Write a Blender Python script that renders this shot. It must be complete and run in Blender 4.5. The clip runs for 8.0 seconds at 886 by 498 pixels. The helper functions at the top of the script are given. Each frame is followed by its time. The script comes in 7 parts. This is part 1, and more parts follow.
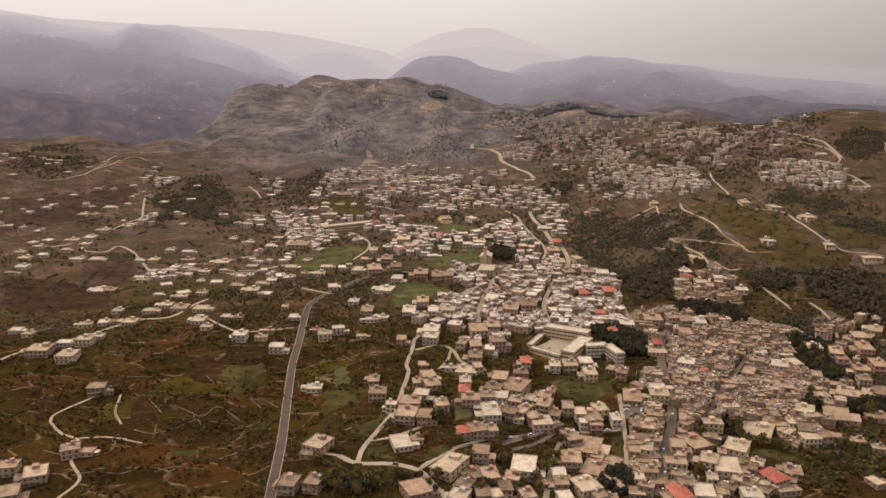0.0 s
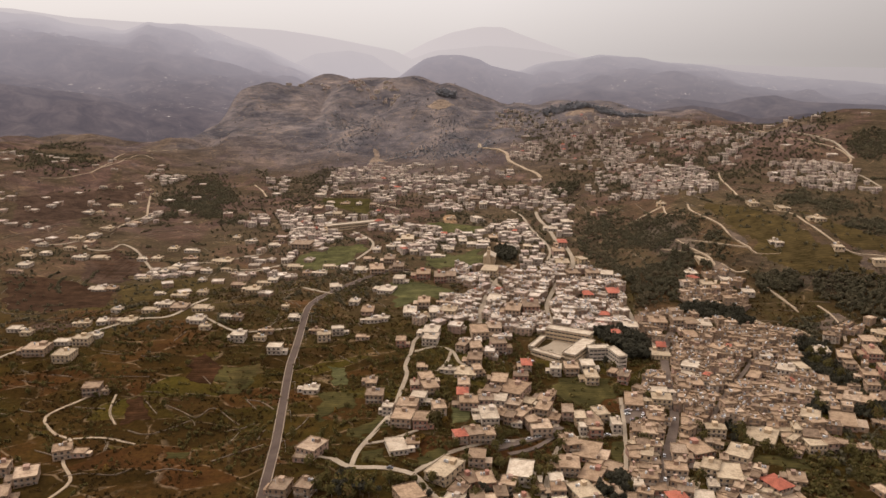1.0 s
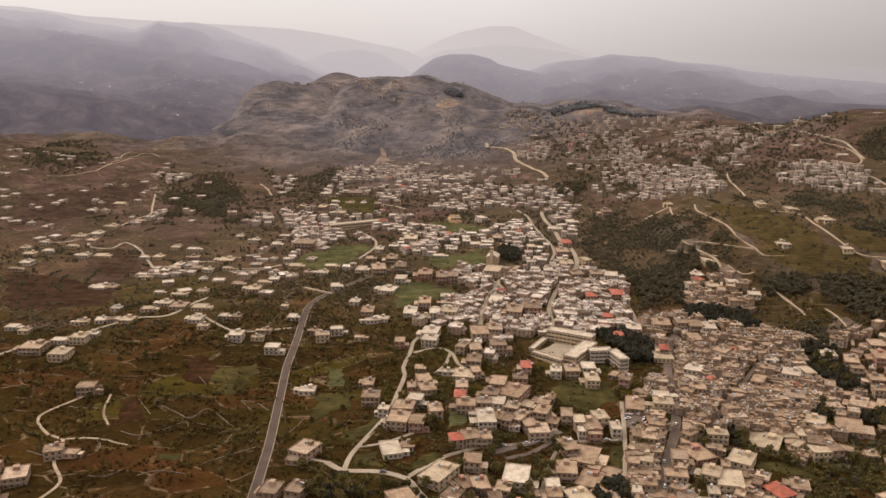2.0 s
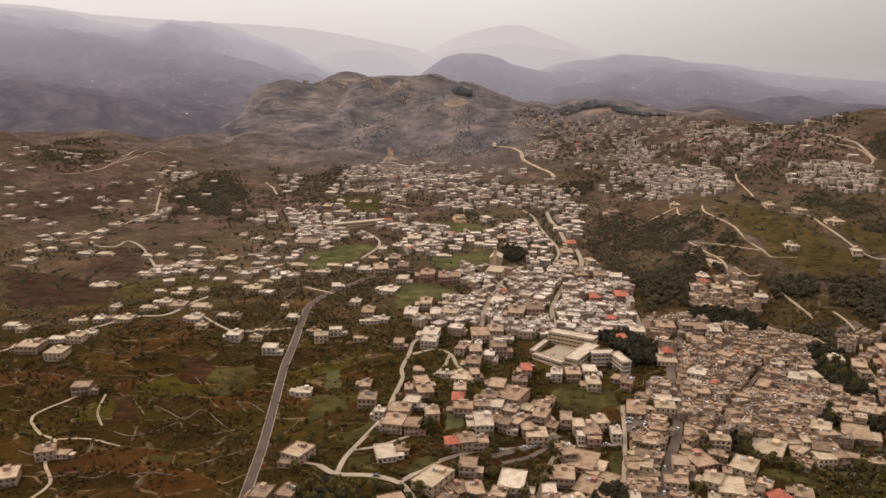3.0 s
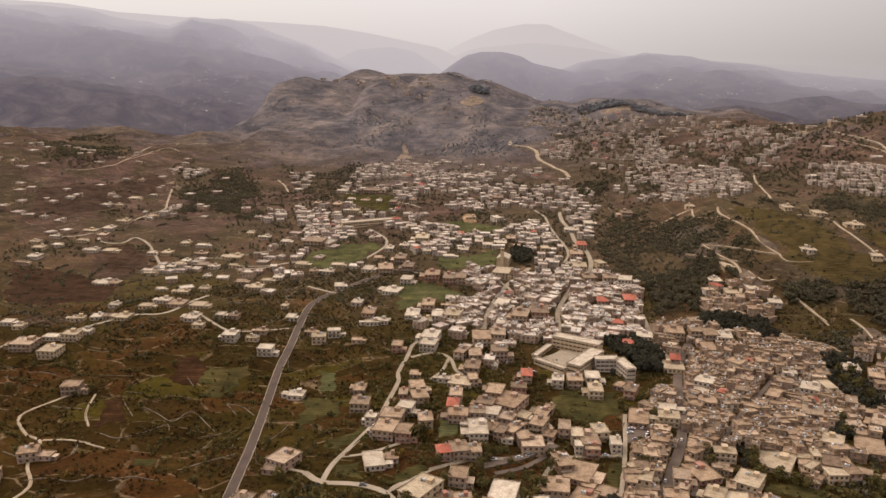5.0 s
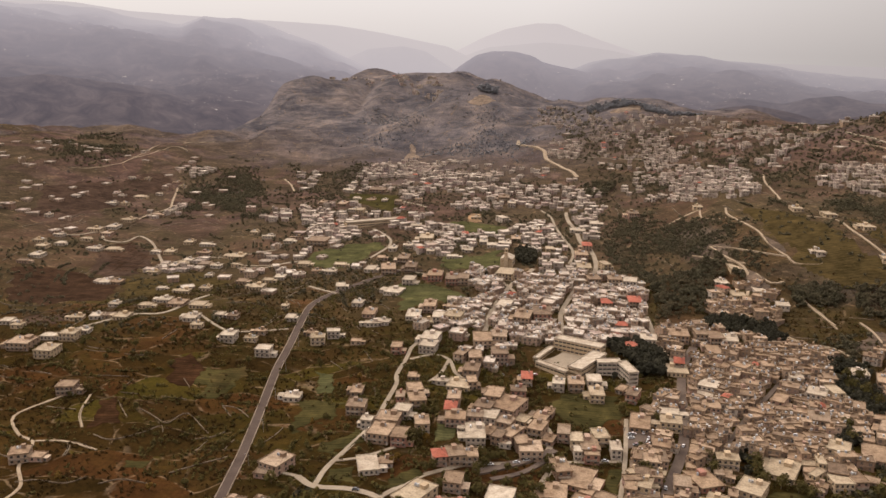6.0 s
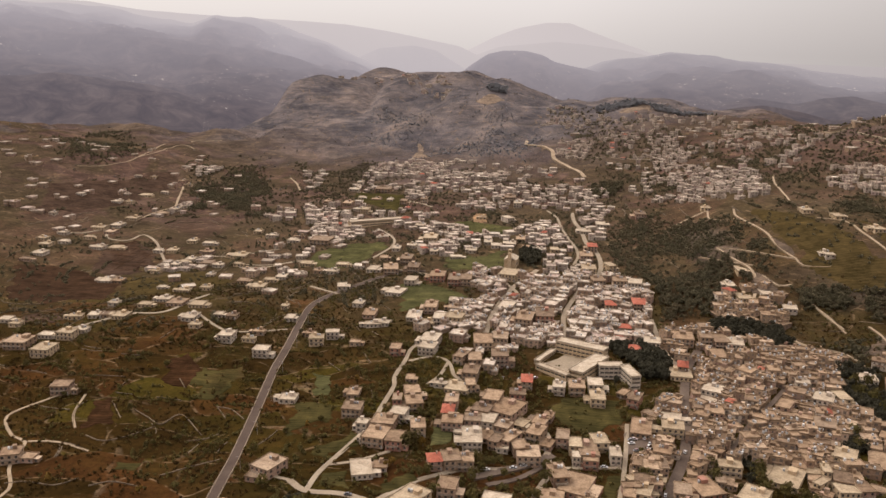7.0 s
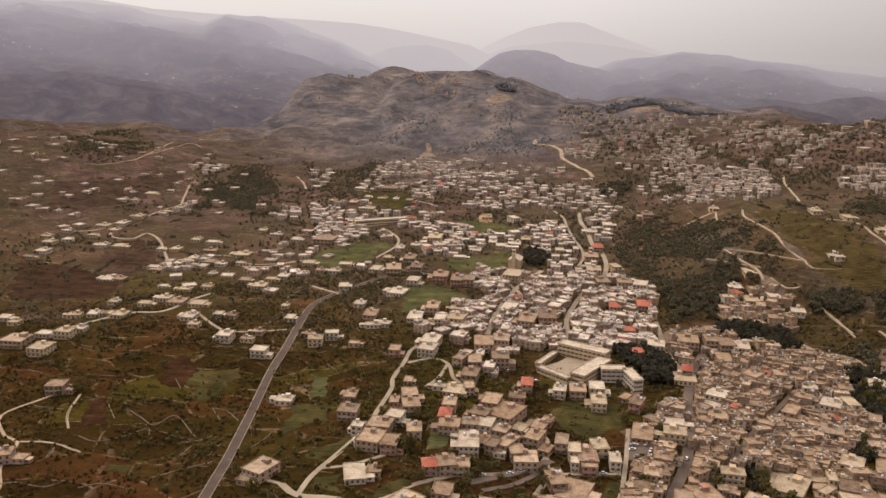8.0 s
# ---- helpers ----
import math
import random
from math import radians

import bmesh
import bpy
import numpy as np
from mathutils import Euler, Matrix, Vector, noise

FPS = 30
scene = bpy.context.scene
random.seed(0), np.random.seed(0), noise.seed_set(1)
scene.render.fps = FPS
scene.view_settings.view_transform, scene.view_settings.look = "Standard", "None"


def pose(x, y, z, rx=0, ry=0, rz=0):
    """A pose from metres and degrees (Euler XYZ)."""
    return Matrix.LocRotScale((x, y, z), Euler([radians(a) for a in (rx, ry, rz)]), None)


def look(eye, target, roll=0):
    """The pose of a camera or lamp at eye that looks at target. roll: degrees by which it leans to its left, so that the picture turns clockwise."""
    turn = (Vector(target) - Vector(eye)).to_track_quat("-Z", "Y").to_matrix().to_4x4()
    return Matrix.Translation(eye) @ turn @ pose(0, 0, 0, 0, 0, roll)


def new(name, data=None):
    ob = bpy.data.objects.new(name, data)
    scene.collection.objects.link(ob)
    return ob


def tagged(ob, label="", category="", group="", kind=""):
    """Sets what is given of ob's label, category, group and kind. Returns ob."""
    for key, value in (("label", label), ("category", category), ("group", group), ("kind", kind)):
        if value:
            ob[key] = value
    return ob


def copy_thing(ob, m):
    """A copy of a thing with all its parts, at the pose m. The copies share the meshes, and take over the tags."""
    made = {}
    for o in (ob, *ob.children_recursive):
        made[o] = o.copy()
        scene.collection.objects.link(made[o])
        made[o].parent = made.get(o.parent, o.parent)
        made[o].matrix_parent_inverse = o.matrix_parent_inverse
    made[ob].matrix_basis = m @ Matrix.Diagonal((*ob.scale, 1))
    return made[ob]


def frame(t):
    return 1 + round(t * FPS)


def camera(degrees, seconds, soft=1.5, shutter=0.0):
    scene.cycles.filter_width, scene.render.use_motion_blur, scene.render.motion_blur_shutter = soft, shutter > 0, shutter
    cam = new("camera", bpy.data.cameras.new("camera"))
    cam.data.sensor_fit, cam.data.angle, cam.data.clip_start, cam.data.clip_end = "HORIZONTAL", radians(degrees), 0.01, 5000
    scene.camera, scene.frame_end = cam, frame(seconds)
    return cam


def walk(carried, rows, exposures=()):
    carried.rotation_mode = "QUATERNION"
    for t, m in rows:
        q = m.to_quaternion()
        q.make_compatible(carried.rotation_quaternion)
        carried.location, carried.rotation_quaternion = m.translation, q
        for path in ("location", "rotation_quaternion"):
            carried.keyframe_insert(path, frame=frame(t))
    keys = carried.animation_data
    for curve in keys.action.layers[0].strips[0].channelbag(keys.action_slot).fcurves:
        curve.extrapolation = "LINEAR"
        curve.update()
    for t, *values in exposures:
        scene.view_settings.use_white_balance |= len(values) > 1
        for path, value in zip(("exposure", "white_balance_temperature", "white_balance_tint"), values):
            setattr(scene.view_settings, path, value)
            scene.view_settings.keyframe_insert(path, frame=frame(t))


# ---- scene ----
cam = camera(56.8, 8.0)
METRES, EYE, TILT, LEAN, TURN = 100.0, 240.0, -13.3, 0.0, 0.0
ROWS = [
    (0.0, 0.0, 0.0, 0.0, 0.0, -0.0, 0.0),
    (0.5, 0.0458, 0.0443, 0.0022, 0.42, -0.02, -0.14),
    (1.0, 0.089, 0.09, 0.0049, 0.8, -0.04, -0.27),
    (1.5, 0.1322, 0.1351, 0.0079, 1.18, -0.06, -0.42),
    (3.0, 0.2605, 0.2715, 0.0145, 2.35, -0.11, -0.86),
    (3.5, 0.3017, 0.3185, 0.0178, 2.76, -0.13, -0.99),
    (4.0, 0.3421, 0.3652, 0.0211, 3.16, -0.15, -1.14),
    (4.5, 0.3834, 0.4125, 0.0252, 3.55, -0.18, -1.3),
    (6.0, 0.5033, 0.5552, 0.0362, 4.77, -0.25, -1.72),
    (6.5, 0.542, 0.6034, 0.04, 5.17, -0.27, -1.86),
    (7.0, 0.5808, 0.6518, 0.0444, 5.58, -0.3, -2.01),
    (7.5, 0.619, 0.7012, 0.0484, 6.0, -0.33, -2.16),
    (8.0, 0.657, 0.7508, 0.0525, 6.42, -0.36, -2.29),
]
walk(cam, [(t, pose(0, 0, EYE, TILT, LEAN, TURN) @ pose(METRES * x, METRES * y, METRES * z, 90 + pitch, roll, yaw)) for t, x, y, z, yaw, pitch, roll in ROWS], [(0.0, 0.40), (8.0, 0.40)])

# ---- light ----
SUN_AZ, SUN_EL = -62.0, 46.0          # degrees from straight ahead (left is minus), and above the horizon
world = bpy.data.worlds.new("hazy_sky")
scene.world = world
world.use_nodes = True
wn, wl = world.node_tree.nodes, world.node_tree.links
wn.clear()
w_out = wn.new("ShaderNodeOutputWorld")
w_bg = wn.new("ShaderNodeBackground")
w_sky = wn.new("ShaderNodeTexSky")
w_sky.sky_type, w_sky.sun_disc = "NISHITA", False
w_sky.sun_elevation, w_sky.sun_rotation = radians(SUN_EL), radians(SUN_AZ)
w_sky.dust_density, w_sky.air_density, w_sky.altitude = 6.0, 1.2, 900
w_gain = wn.new("ShaderNodeVectorMath")
w_gain.operation = "SCALE"
w_gain.inputs["Scale"].default_value = 0.08
w_co = wn.new("ShaderNodeTexCoord")
w_dot = wn.new("ShaderNodeVectorMath")
w_dot.operation = "DOT_PRODUCT"
w_dot.inputs[1].default_value = (math.sin(radians(SUN_AZ)) * 0.9, math.cos(radians(SUN_AZ)) * 0.9, 0.43)
w_ramp = wn.new("ShaderNodeValToRGB")
w_ramp.color_ramp.elements[0].position, w_ramp.color_ramp.elements[0].color = 0.0, (0.37, 0.335, 0.325, 1)
w_ramp.color_ramp.elements[1].position, w_ramp.color_ramp.elements[1].color = 0.80, (0.60, 0.548, 0.53, 1)
w_sep = wn.new("ShaderNodeSeparateXYZ")      # an overcast sky is brighter overhead than at the horizon
w_up = wn.new("ShaderNodeMath")
w_up.operation, w_up.use_clamp = "MAXIMUM", False
w_up.inputs[1].default_value = 0.0
w_lift = wn.new("ShaderNodeMath")
w_lift.operation = "MULTIPLY_ADD"
w_lift.inputs[1].default_value, w_lift.inputs[2].default_value = 2.8, 1.0
w_dome = wn.new("ShaderNodeVectorMath")
w_dome.operation = "SCALE"
wl.new(w_co.outputs["Generated"], w_sep.inputs[0])
wl.new(w_sep.outputs["Z"], w_up.inputs[0])
wl.new(w_up.outputs[0], w_lift.inputs[0])
wl.new(w_ramp.outputs["Color"], w_dome.inputs[0])
wl.new(w_lift.outputs[0], w_dome.inputs["Scale"])
w_ramp.color_ramp.elements.new(0.42).color = (0.565, 0.518, 0.505, 1)
w_mix = wn.new("ShaderNodeMix")
w_mix.data_type = "RGBA"
w_mix.inputs["Factor"].default_value = 0.90     # how thick the haze lies before the sky
wl.new(w_co.outputs["Generated"], w_dot.inputs[0])
wl.new(w_dot.outputs["Value"], w_ramp.inputs["Fac"])
wl.new(w_sky.outputs["Color"], w_gain.inputs[0])
wl.new(w_gain.outputs["Vector"], w_mix.inputs["A"])
wl.new(w_dome.outputs["Vector"], w_mix.inputs["B"])
wl.new(w_mix.outputs["Result"], w_bg.inputs["Color"])
wl.new(w_bg.outputs["Background"], w_out.inputs["Surface"])
w_bg.inputs["Strength"].default_value = 1.0
sun_data = bpy.data.lights.new("sun", "SUN")
sun_data.energy, sun_data.angle, sun_data.color = 1.25, radians(12), (1.0, 0.86, 0.72)
sun = new("sun", sun_data)
sa, se = radians(SUN_AZ), radians(SUN_EL)
sun.matrix_world = look((math.sin(sa) * math.cos(se) * 900, math.cos(sa) * math.cos(se) * 900, math.sin(se) * 900), (0, 0, 0))

# ---- materials ----
def mat(name, rough=0.85):
    m = bpy.data.materials.new(name)
    m.use_nodes = True
    b = m.node_tree.nodes["Principled BSDF"]
    b.inputs["Roughness"].default_value = rough
    b.inputs["Specular IOR Level"].default_value = 0.25
    return m, m.node_tree.nodes, m.node_tree.links, b


def ramp(nodes, stops, mode="LINEAR"):
    r = nodes.new("ShaderNodeValToRGB")
    r.color_ramp.interpolation = mode
    e = r.color_ramp.elements
    while len(e) < len(stops):
        e.new(0.5)
    for k, (p, c) in enumerate(stops):
        e[k].position, e[k].color = p, (*c, 1)
    return r


def noise_node(nodes, links, co, scale, detail=4, rough=0.6, distort=0.0):
    n = nodes.new("ShaderNodeTexNoise")
    n.inputs["Scale"].default_value, n.inputs["Detail"].default_value = scale, detail
    n.inputs["Roughness"].default_value, n.inputs["Distortion"].default_value = rough, distort
    links.new(co, n.inputs["Vector"])
    return n.outputs["Fac"]


def mixc(nodes, links, fac, a, b, blend="MIX"):
    n = nodes.new("ShaderNodeMix")
    n.data_type, n.blend_type = "RGBA", blend
    for sock, v in ((n.inputs["Factor"], fac), (n.inputs["A"], a), (n.inputs["B"], b)):
        if isinstance(v, (int, float)):
            sock.default_value = v
        elif isinstance(v, tuple):
            sock.default_value = (*v, 1)
        else:
            links.new(v, sock)
    return n.outputs["Result"]


def mathn(nodes, links, op, a, b=0.0, clamp=False):
    n = nodes.new("ShaderNodeMath")
    n.operation, n.use_clamp = op, clamp
    for sock, v in ((n.inputs[0], a), (n.inputs[1], b)):
        if isinstance(v, (int, float)):
            sock.default_value = v
        else:
            links.new(v, sock)
    return n.outputs[0]


def coords(nodes):
    g = nodes.new("ShaderNodeNewGeometry")
    return g.outputs["Position"], g


def bump(nodes, links, b, height, strength, dist):
    n = nodes.new("ShaderNodeBump")
    n.inputs["Strength"].default_value, n.inputs["Distance"].default_value = strength, dist
    links.new(height, n.inputs["Height"])
    links.new(n.outputs["Normal"], b.inputs["Normal"])


def varied(name, stops, stain=0.35, grain=1.2, rough=0.85, dark=(0.5, 0.44, 0.38)):
    """A weathered wall or roof: one tone per house, streaks and stains at two scales."""
    m, n, l, b = mat(name, rough)
    pos, geo = coords(n)
    ob = n.new("ShaderNodeObjectInfo")
    r = mathn(n, l, "FRACT", mathn(n, l, "ADD", ob.outputs["Random"], geo.outputs["Random Per Island"]))
    tone = ramp(n, stops)
    l.new(r, tone.inputs["Fac"])
    big = noise_node(n, l, pos, 0.22, 3, 0.6)
    small = noise_node(n, l, pos, grain, 5, 0.7)
    s = ramp(n, [(0.42, (0, 0, 0)), (0.68, (1, 1, 1))])
    l.new(big, s.inputs["Fac"])
    c = mixc(n, l, mathn(n, l, "MULTIPLY", s.outputs["Color"], stain), tone.outputs["Color"], mixc(n, l, 1.0, tone.outputs["Color"], dark, "MULTIPLY"))
    g = ramp(n, [(0.32, (0.56, 0.54, 0.52)), (0.5, (0.94, 0.94, 0.94)), (0.7, (1.2, 1.2, 1.2))])
    l.new(small, g.inputs["Fac"])
    l.new(mixc(n, l, 1.0, c, g.outputs["Color"], "MULTIPLY"), b.inputs["Base Color"])
    bump(n, l, b, small, 0.4, 0.05)
    return m


WALL = varied("limestone_and_render", [(0.0, (0.215, 0.140, 0.088)), (0.25, (0.300, 0.208, 0.137)), (0.45, (0.190, 0.131, 0.091)), (0.6, (0.315, 0.198, 0.148)), (0.8, (0.390, 0.280, 0.191)), (1.0, (0.240, 0.148, 0.097))])
WALL_WHITE = varied("white_render", [(0.0, (0.36, 0.295, 0.23)), (1.0, (0.45, 0.375, 0.30))], 0.25)
WALL_CREAM = varied("cream_render", [(0.0, (0.40, 0.295, 0.18)), (1.0, (0.46, 0.345, 0.225))], 0.25)
WALL_BRICK = varied("reddish_render", [(0.0, (0.27, 0.125, 0.088)), (1.0, (0.33, 0.165, 0.115))], 0.3)
ROOF = varied("concrete_roof", [(0.0, (0.235, 0.152, 0.090)), (0.2, (0.350, 0.246, 0.158)), (0.38, (0.150, 0.100, 0.063)), (0.55, (0.275, 0.184, 0.112)), (0.7, (0.420, 0.310, 0.212)), (0.82, (0.185, 0.130, 0.086)), (1.0, (0.320, 0.217, 0.133))], 0.85, 0.8)
ROOF_PALE = varied("pale_concrete_roof", [(0.0, (0.38, 0.310, 0.240)), (0.2, (0.50, 0.430, 0.350)), (0.4, (0.29, 0.230, 0.175)), (0.5, (0.41, 0.310, 0.265)), (0.65, (0.45, 0.365, 0.285)), (0.8, (0.62, 0.545, 0.455)), (1.0, (0.36, 0.268, 0.205))], 0.75, 0.7)
WALL_PALE = varied("pale_render", [(0.0, (0.30, 0.24, 0.19)), (0.3, (0.40, 0.33, 0.27)), (0.5, (0.26, 0.205, 0.165)), (0.65, (0.38, 0.27, 0.235)), (0.85, (0.46, 0.39, 0.325)), (1.0, (0.34, 0.25, 0.20))])
ROOF_WHITE = varied("limewashed_roof", [(0.0, (0.36, 0.290, 0.210)), (1.0, (0.47, 0.390, 0.295))], 0.6, 0.8)
ROOF_TAN = varied("tan_screed_roof", [(0.0, (0.29, 0.220, 0.140)), (1.0, (0.40, 0.315, 0.212))], 0.6, 0.8)
TILE = varied("red_tile", [(0.0, (0.26, 0.072, 0.042)), (1.0, (0.35, 0.108, 0.066))], 0.7, 3.0)
TANK = varied("painted_tank", [(0.0, (0.55, 0.54, 0.52)), (0.6, (0.20, 0.20, 0.21)), (1.0, (0.65, 0.64, 0.62))], 0.2)
STONE = varied("dry_stone", [(0.0, (0.13, 0.098, 0.066)), (0.5, (0.19, 0.145, 0.098)), (1.0, (0.10, 0.075, 0.05))], 0.5, 2.0)
PALE_STONE = varied("pale_dry_stone", [(0.0, (0.13, 0.095, 0.062)), (1.0, (0.185, 0.138, 0.092))], 0.6, 1.5)
CONCRETE = varied("concrete", [(0.0, (0.25, 0.195, 0.15)), (1.0, (0.32, 0.26, 0.20))], 0.5, 1.0)
# window openings lighter than glass: haze's softer contrast put into their colour
PALED_WINDOW = varied("paled_windows", [(0.0, (0.115, 0.085, 0.065)), (1.0, (0.17, 0.135, 0.11))], 0.2)
GLASS, gn, gl, gb = mat("dark_window_glass", 0.12)
gb.inputs["Base Color"].default_value, gb.inputs["Specular IOR Level"].default_value = (0.062, 0.054, 0.049, 1), 0.5
FRAME = varied("window_frame_paint", [(0.0, (0.35, 0.31, 0.27)), (1.0, (0.16, 0.11, 0.08))], 0.2)
METAL, mn_, ml_, mb_ = mat("galvanised_steel", 0.5)
mb_.inputs["Base Color"].default_value, mb_.inputs["Metallic"].default_value = (0.35, 0.34, 0.33, 1), 0.7


def road_mat(name, a, b2, rough=0.95):
    m, n, l, b = mat(name, rough)
    b.inputs["Specular IOR Level"].default_value = 0.08
    pos, geo = coords(n)
    big, small = noise_node(n, l, pos, 0.06, 4, 0.65), noise_node(n, l, pos, 1.1, 5, 0.7)
    r = ramp(n, [(0.35, a), (0.65, b2)])
    l.new(big, r.inputs["Fac"])
    g = ramp(n, [(0.3, (0.75, 0.75, 0.75)), (0.7, (1.15, 1.15, 1.15))])
    l.new(small, g.inputs["Fac"])
    l.new(mixc(n, l, 1.0, r.outputs["Color"], g.outputs["Color"], "MULTIPLY"), b.inputs["Base Color"])
    bump(n, l, b, small, 0.3, 0.04)
    return m


ASPHALT = road_mat("worn_asphalt", (0.060, 0.042, 0.033), (0.086, 0.062, 0.049))
LANE = road_mat("pale_lane_concrete", (0.21, 0.165, 0.118), (0.29, 0.235, 0.17))
TRACK = road_mat("beaten_limestone_track", (0.23, 0.17, 0.112), (0.33, 0.255, 0.175))
STREET = road_mat("dusty_asphalt", (0.085, 0.062, 0.049), (0.13, 0.098, 0.075))


def leaf_mat(name, stops, grain=0.35):
    m, n, l, b = mat(name, 0.9)
    b.inputs["Specular IOR Level"].default_value = 0.03
    pos, geo = coords(n)
    r = ramp(n, stops)
    f = mathn(n, l, "ADD", noise_node(n, l, pos, 0.045, 3, 0.6), mathn(n, l, "MULTIPLY", mathn(n, l, "SUBTRACT", geo.outputs["Random Per Island"], 0.5), grain))
    l.new(f, r.inputs["Fac"])
    l.new(r.outputs["Color"], b.inputs["Base Color"])
    t = n.new("ShaderNodeBsdfTranslucent")         # leaves let part of the light through
    l.new(r.outputs["Color"], t.inputs["Color"])
    s = n.new("ShaderNodeMixShader")
    s.inputs["Fac"].default_value = 0.38
    l.new(b.outputs["BSDF"], s.inputs[1])
    l.new(t.outputs["BSDF"], s.inputs[2])
    l.new(s.outputs["Shader"], n["Material Output"].inputs["Surface"])
    return m


LEAF = leaf_mat("olive_and_oak_leaves", [(0.25, (0.068, 0.053, 0.022)), (0.45, (0.090, 0.072, 0.027)), (0.6, (0.102, 0.087, 0.029)), (0.75, (0.132, 0.082, 0.032))])
PINE = leaf_mat("pine_needles", [(0.3, (0.040, 0.037, 0.026)), (0.7, (0.060, 0.054, 0.036))])
AUTUMN = leaf_mat("autumn_leaves", [(0.3, (0.13, 0.075, 0.018)), (0.7, (0.17, 0.105, 0.03))])
SCRUB = leaf_mat("dry_scrub", [(0.25, (0.036, 0.022, 0.008)), (0.5, (0.052, 0.033, 0.012)), (0.75, (0.085, 0.045, 0.018))])
# far and middle-distance leaves: the pallor of haze is put into their colour
FAR_SCRUB = leaf_mat("hazed_oak_scrub", [(0.25, (0.125, 0.108, 0.098)), (0.5, (0.150, 0.128, 0.113)), (0.75, (0.180, 0.148, 0.125))], 0.2)
FAR_WOOD = leaf_mat("hazed_oak_wood", [(0.25, (0.160, 0.160, 0.172)), (0.5, (0.185, 0.182, 0.190)), (0.75, (0.215, 0.206, 0.206))], 0.12)
MID_LEAF = leaf_mat("hazed_oak_leaves", [(0.25, (0.074, 0.064, 0.040)), (0.5, (0.092, 0.080, 0.048)), (0.75, (0.120, 0.094, 0.057))], 0.25)
BARK = varied("bark", [(0.0, (0.10, 0.075, 0.05)), (1.0, (0.14, 0.11, 0.08))], 0.3, 4.0)


def ground_mat():
    m, n, l, b = mat("terraced_hillside", 0.95)
    b.inputs["Specular IOR Level"].default_value = 0.0
    pos, geo = coords(n)
    sep = n.new("ShaderNodeSeparateXYZ")
    l.new(pos, sep.inputs[0])
    warp = n.new("ShaderNodeTexNoise")
    warp.inputs["Scale"].default_value, warp.inputs["Detail"].default_value = 0.012, 3
    l.new(pos, warp.inputs["Vector"])
    off = n.new("ShaderNodeVectorMath")
    off.operation = "MULTIPLY_ADD"
    off.inputs[1].default_value = (46, 46, 0)
    l.new(warp.outputs["Color"], off.inputs[0])
    l.new(pos, off.inputs[2])
    flat = n.new("ShaderNodeVectorMath")
    flat.operation = "MULTIPLY"
    flat.inputs[1].default_value = (0.7, 1.25, 0)
    l.new(off.outputs["Vector"], flat.inputs[0])
    cells = n.new("ShaderNodeTexVoronoi")
    cells.inputs["Scale"].default_value = 0.030
    l.new(flat.outputs["Vector"], cells.inputs["Vector"])
    pick = n.new("ShaderNodeSeparateColor")
    l.new(cells.outputs["Color"], pick.inputs[0])
    fields = ramp(n, [(0.0, (0.0202, 0.0130, 0.0038)), (0.22, (0.0386, 0.0206, 0.0071)), (0.36, (0.0302, 0.0239, 0.0055)), (0.5, (0.0554, 0.0235, 0.0092)),
                      (0.62, (0.0235, 0.0164, 0.0050)), (0.76, (0.0454, 0.0403, 0.0076)), (0.86, (0.0336, 0.0193, 0.0067)), (1.0, (0.0714, 0.0437, 0.0160))], "CONSTANT")
    l.new(pick.outputs[0], fields.inputs["Fac"])
    mott = ramp(n, [(0.30, (0.0193, 0.0130, 0.0050)), (0.48, (0.0353, 0.0214, 0.0084)), (0.62, (0.0353, 0.0269, 0.0080)), (0.78, (0.0773, 0.0361, 0.0160))])
    l.new(noise_node(n, l, pos, 0.021, 6, 0.7, 0.4), mott.inputs["Fac"])
    c = mixc(n, l, 0.5, fields.outputs["Color"], mott.outputs["Color"])
    # lighter worked soil on the middle terraces
    worked = ramp(n, [(0.30, (0.038, 0.028, 0.014)), (0.43, (0.066, 0.042, 0.022)), (0.53, (0.054, 0.046, 0.019)), (0.62, (0.086, 0.052, 0.029)), (0.74, (0.138, 0.080, 0.046))])
    l.new(noise_node(n, l, flat.outputs["Vector"], 0.03, 6, 0.7, 0.5), worked.inputs["Fac"])
    midway = n.new("ShaderNodeMapRange")
    midway.inputs["From Min"].default_value, midway.inputs["From Max"].default_value, midway.inputs["To Max"].default_value = 600, 950, 0.75
    l.new(sep.outputs["Y"], midway.inputs["Value"])
    c = mixc(n, l, midway.outputs["Result"], c, worked.outputs["Color"])
    # bare upper slopes: scree and thin scrub, mauve grey put in for haze
    scree = ramp(n, [(0.3, (0.044, 0.031, 0.027)), (0.5, (0.070, 0.047, 0.039)), (0.7, (0.118, 0.083, 0.070))])
    l.new(noise_node(n, l, pos, 0.016, 7, 0.72, 0.6), scree.inputs["Fac"])
    up = n.new("ShaderNodeMapRange")
    up.inputs["From Min"].default_value, up.inputs["From Max"].default_value = 900, 1400
    l.new(mathn(n, l, "ADD", sep.outputs["Y"], mathn(n, l, "MULTIPLY", noise_node(n, l, pos, 0.006, 4), 420)), up.inputs["Value"])
    c = mixc(n, l, up.outputs["Result"], c, scree.outputs["Color"])
    # plateau rock: bluish grey, with distance haze put into its base colour
    hazed_rock = ramp(n, [(0.36, (0.058, 0.056, 0.062)), (0.5, (0.092, 0.085, 0.091)), (0.64, (0.150, 0.134, 0.134))])
    l.new(noise_node(n, l, pos, 0.020, 7, 0.72, 0.6), hazed_rock.inputs["Fac"])
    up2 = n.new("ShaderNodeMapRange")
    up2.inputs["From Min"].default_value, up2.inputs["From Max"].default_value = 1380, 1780
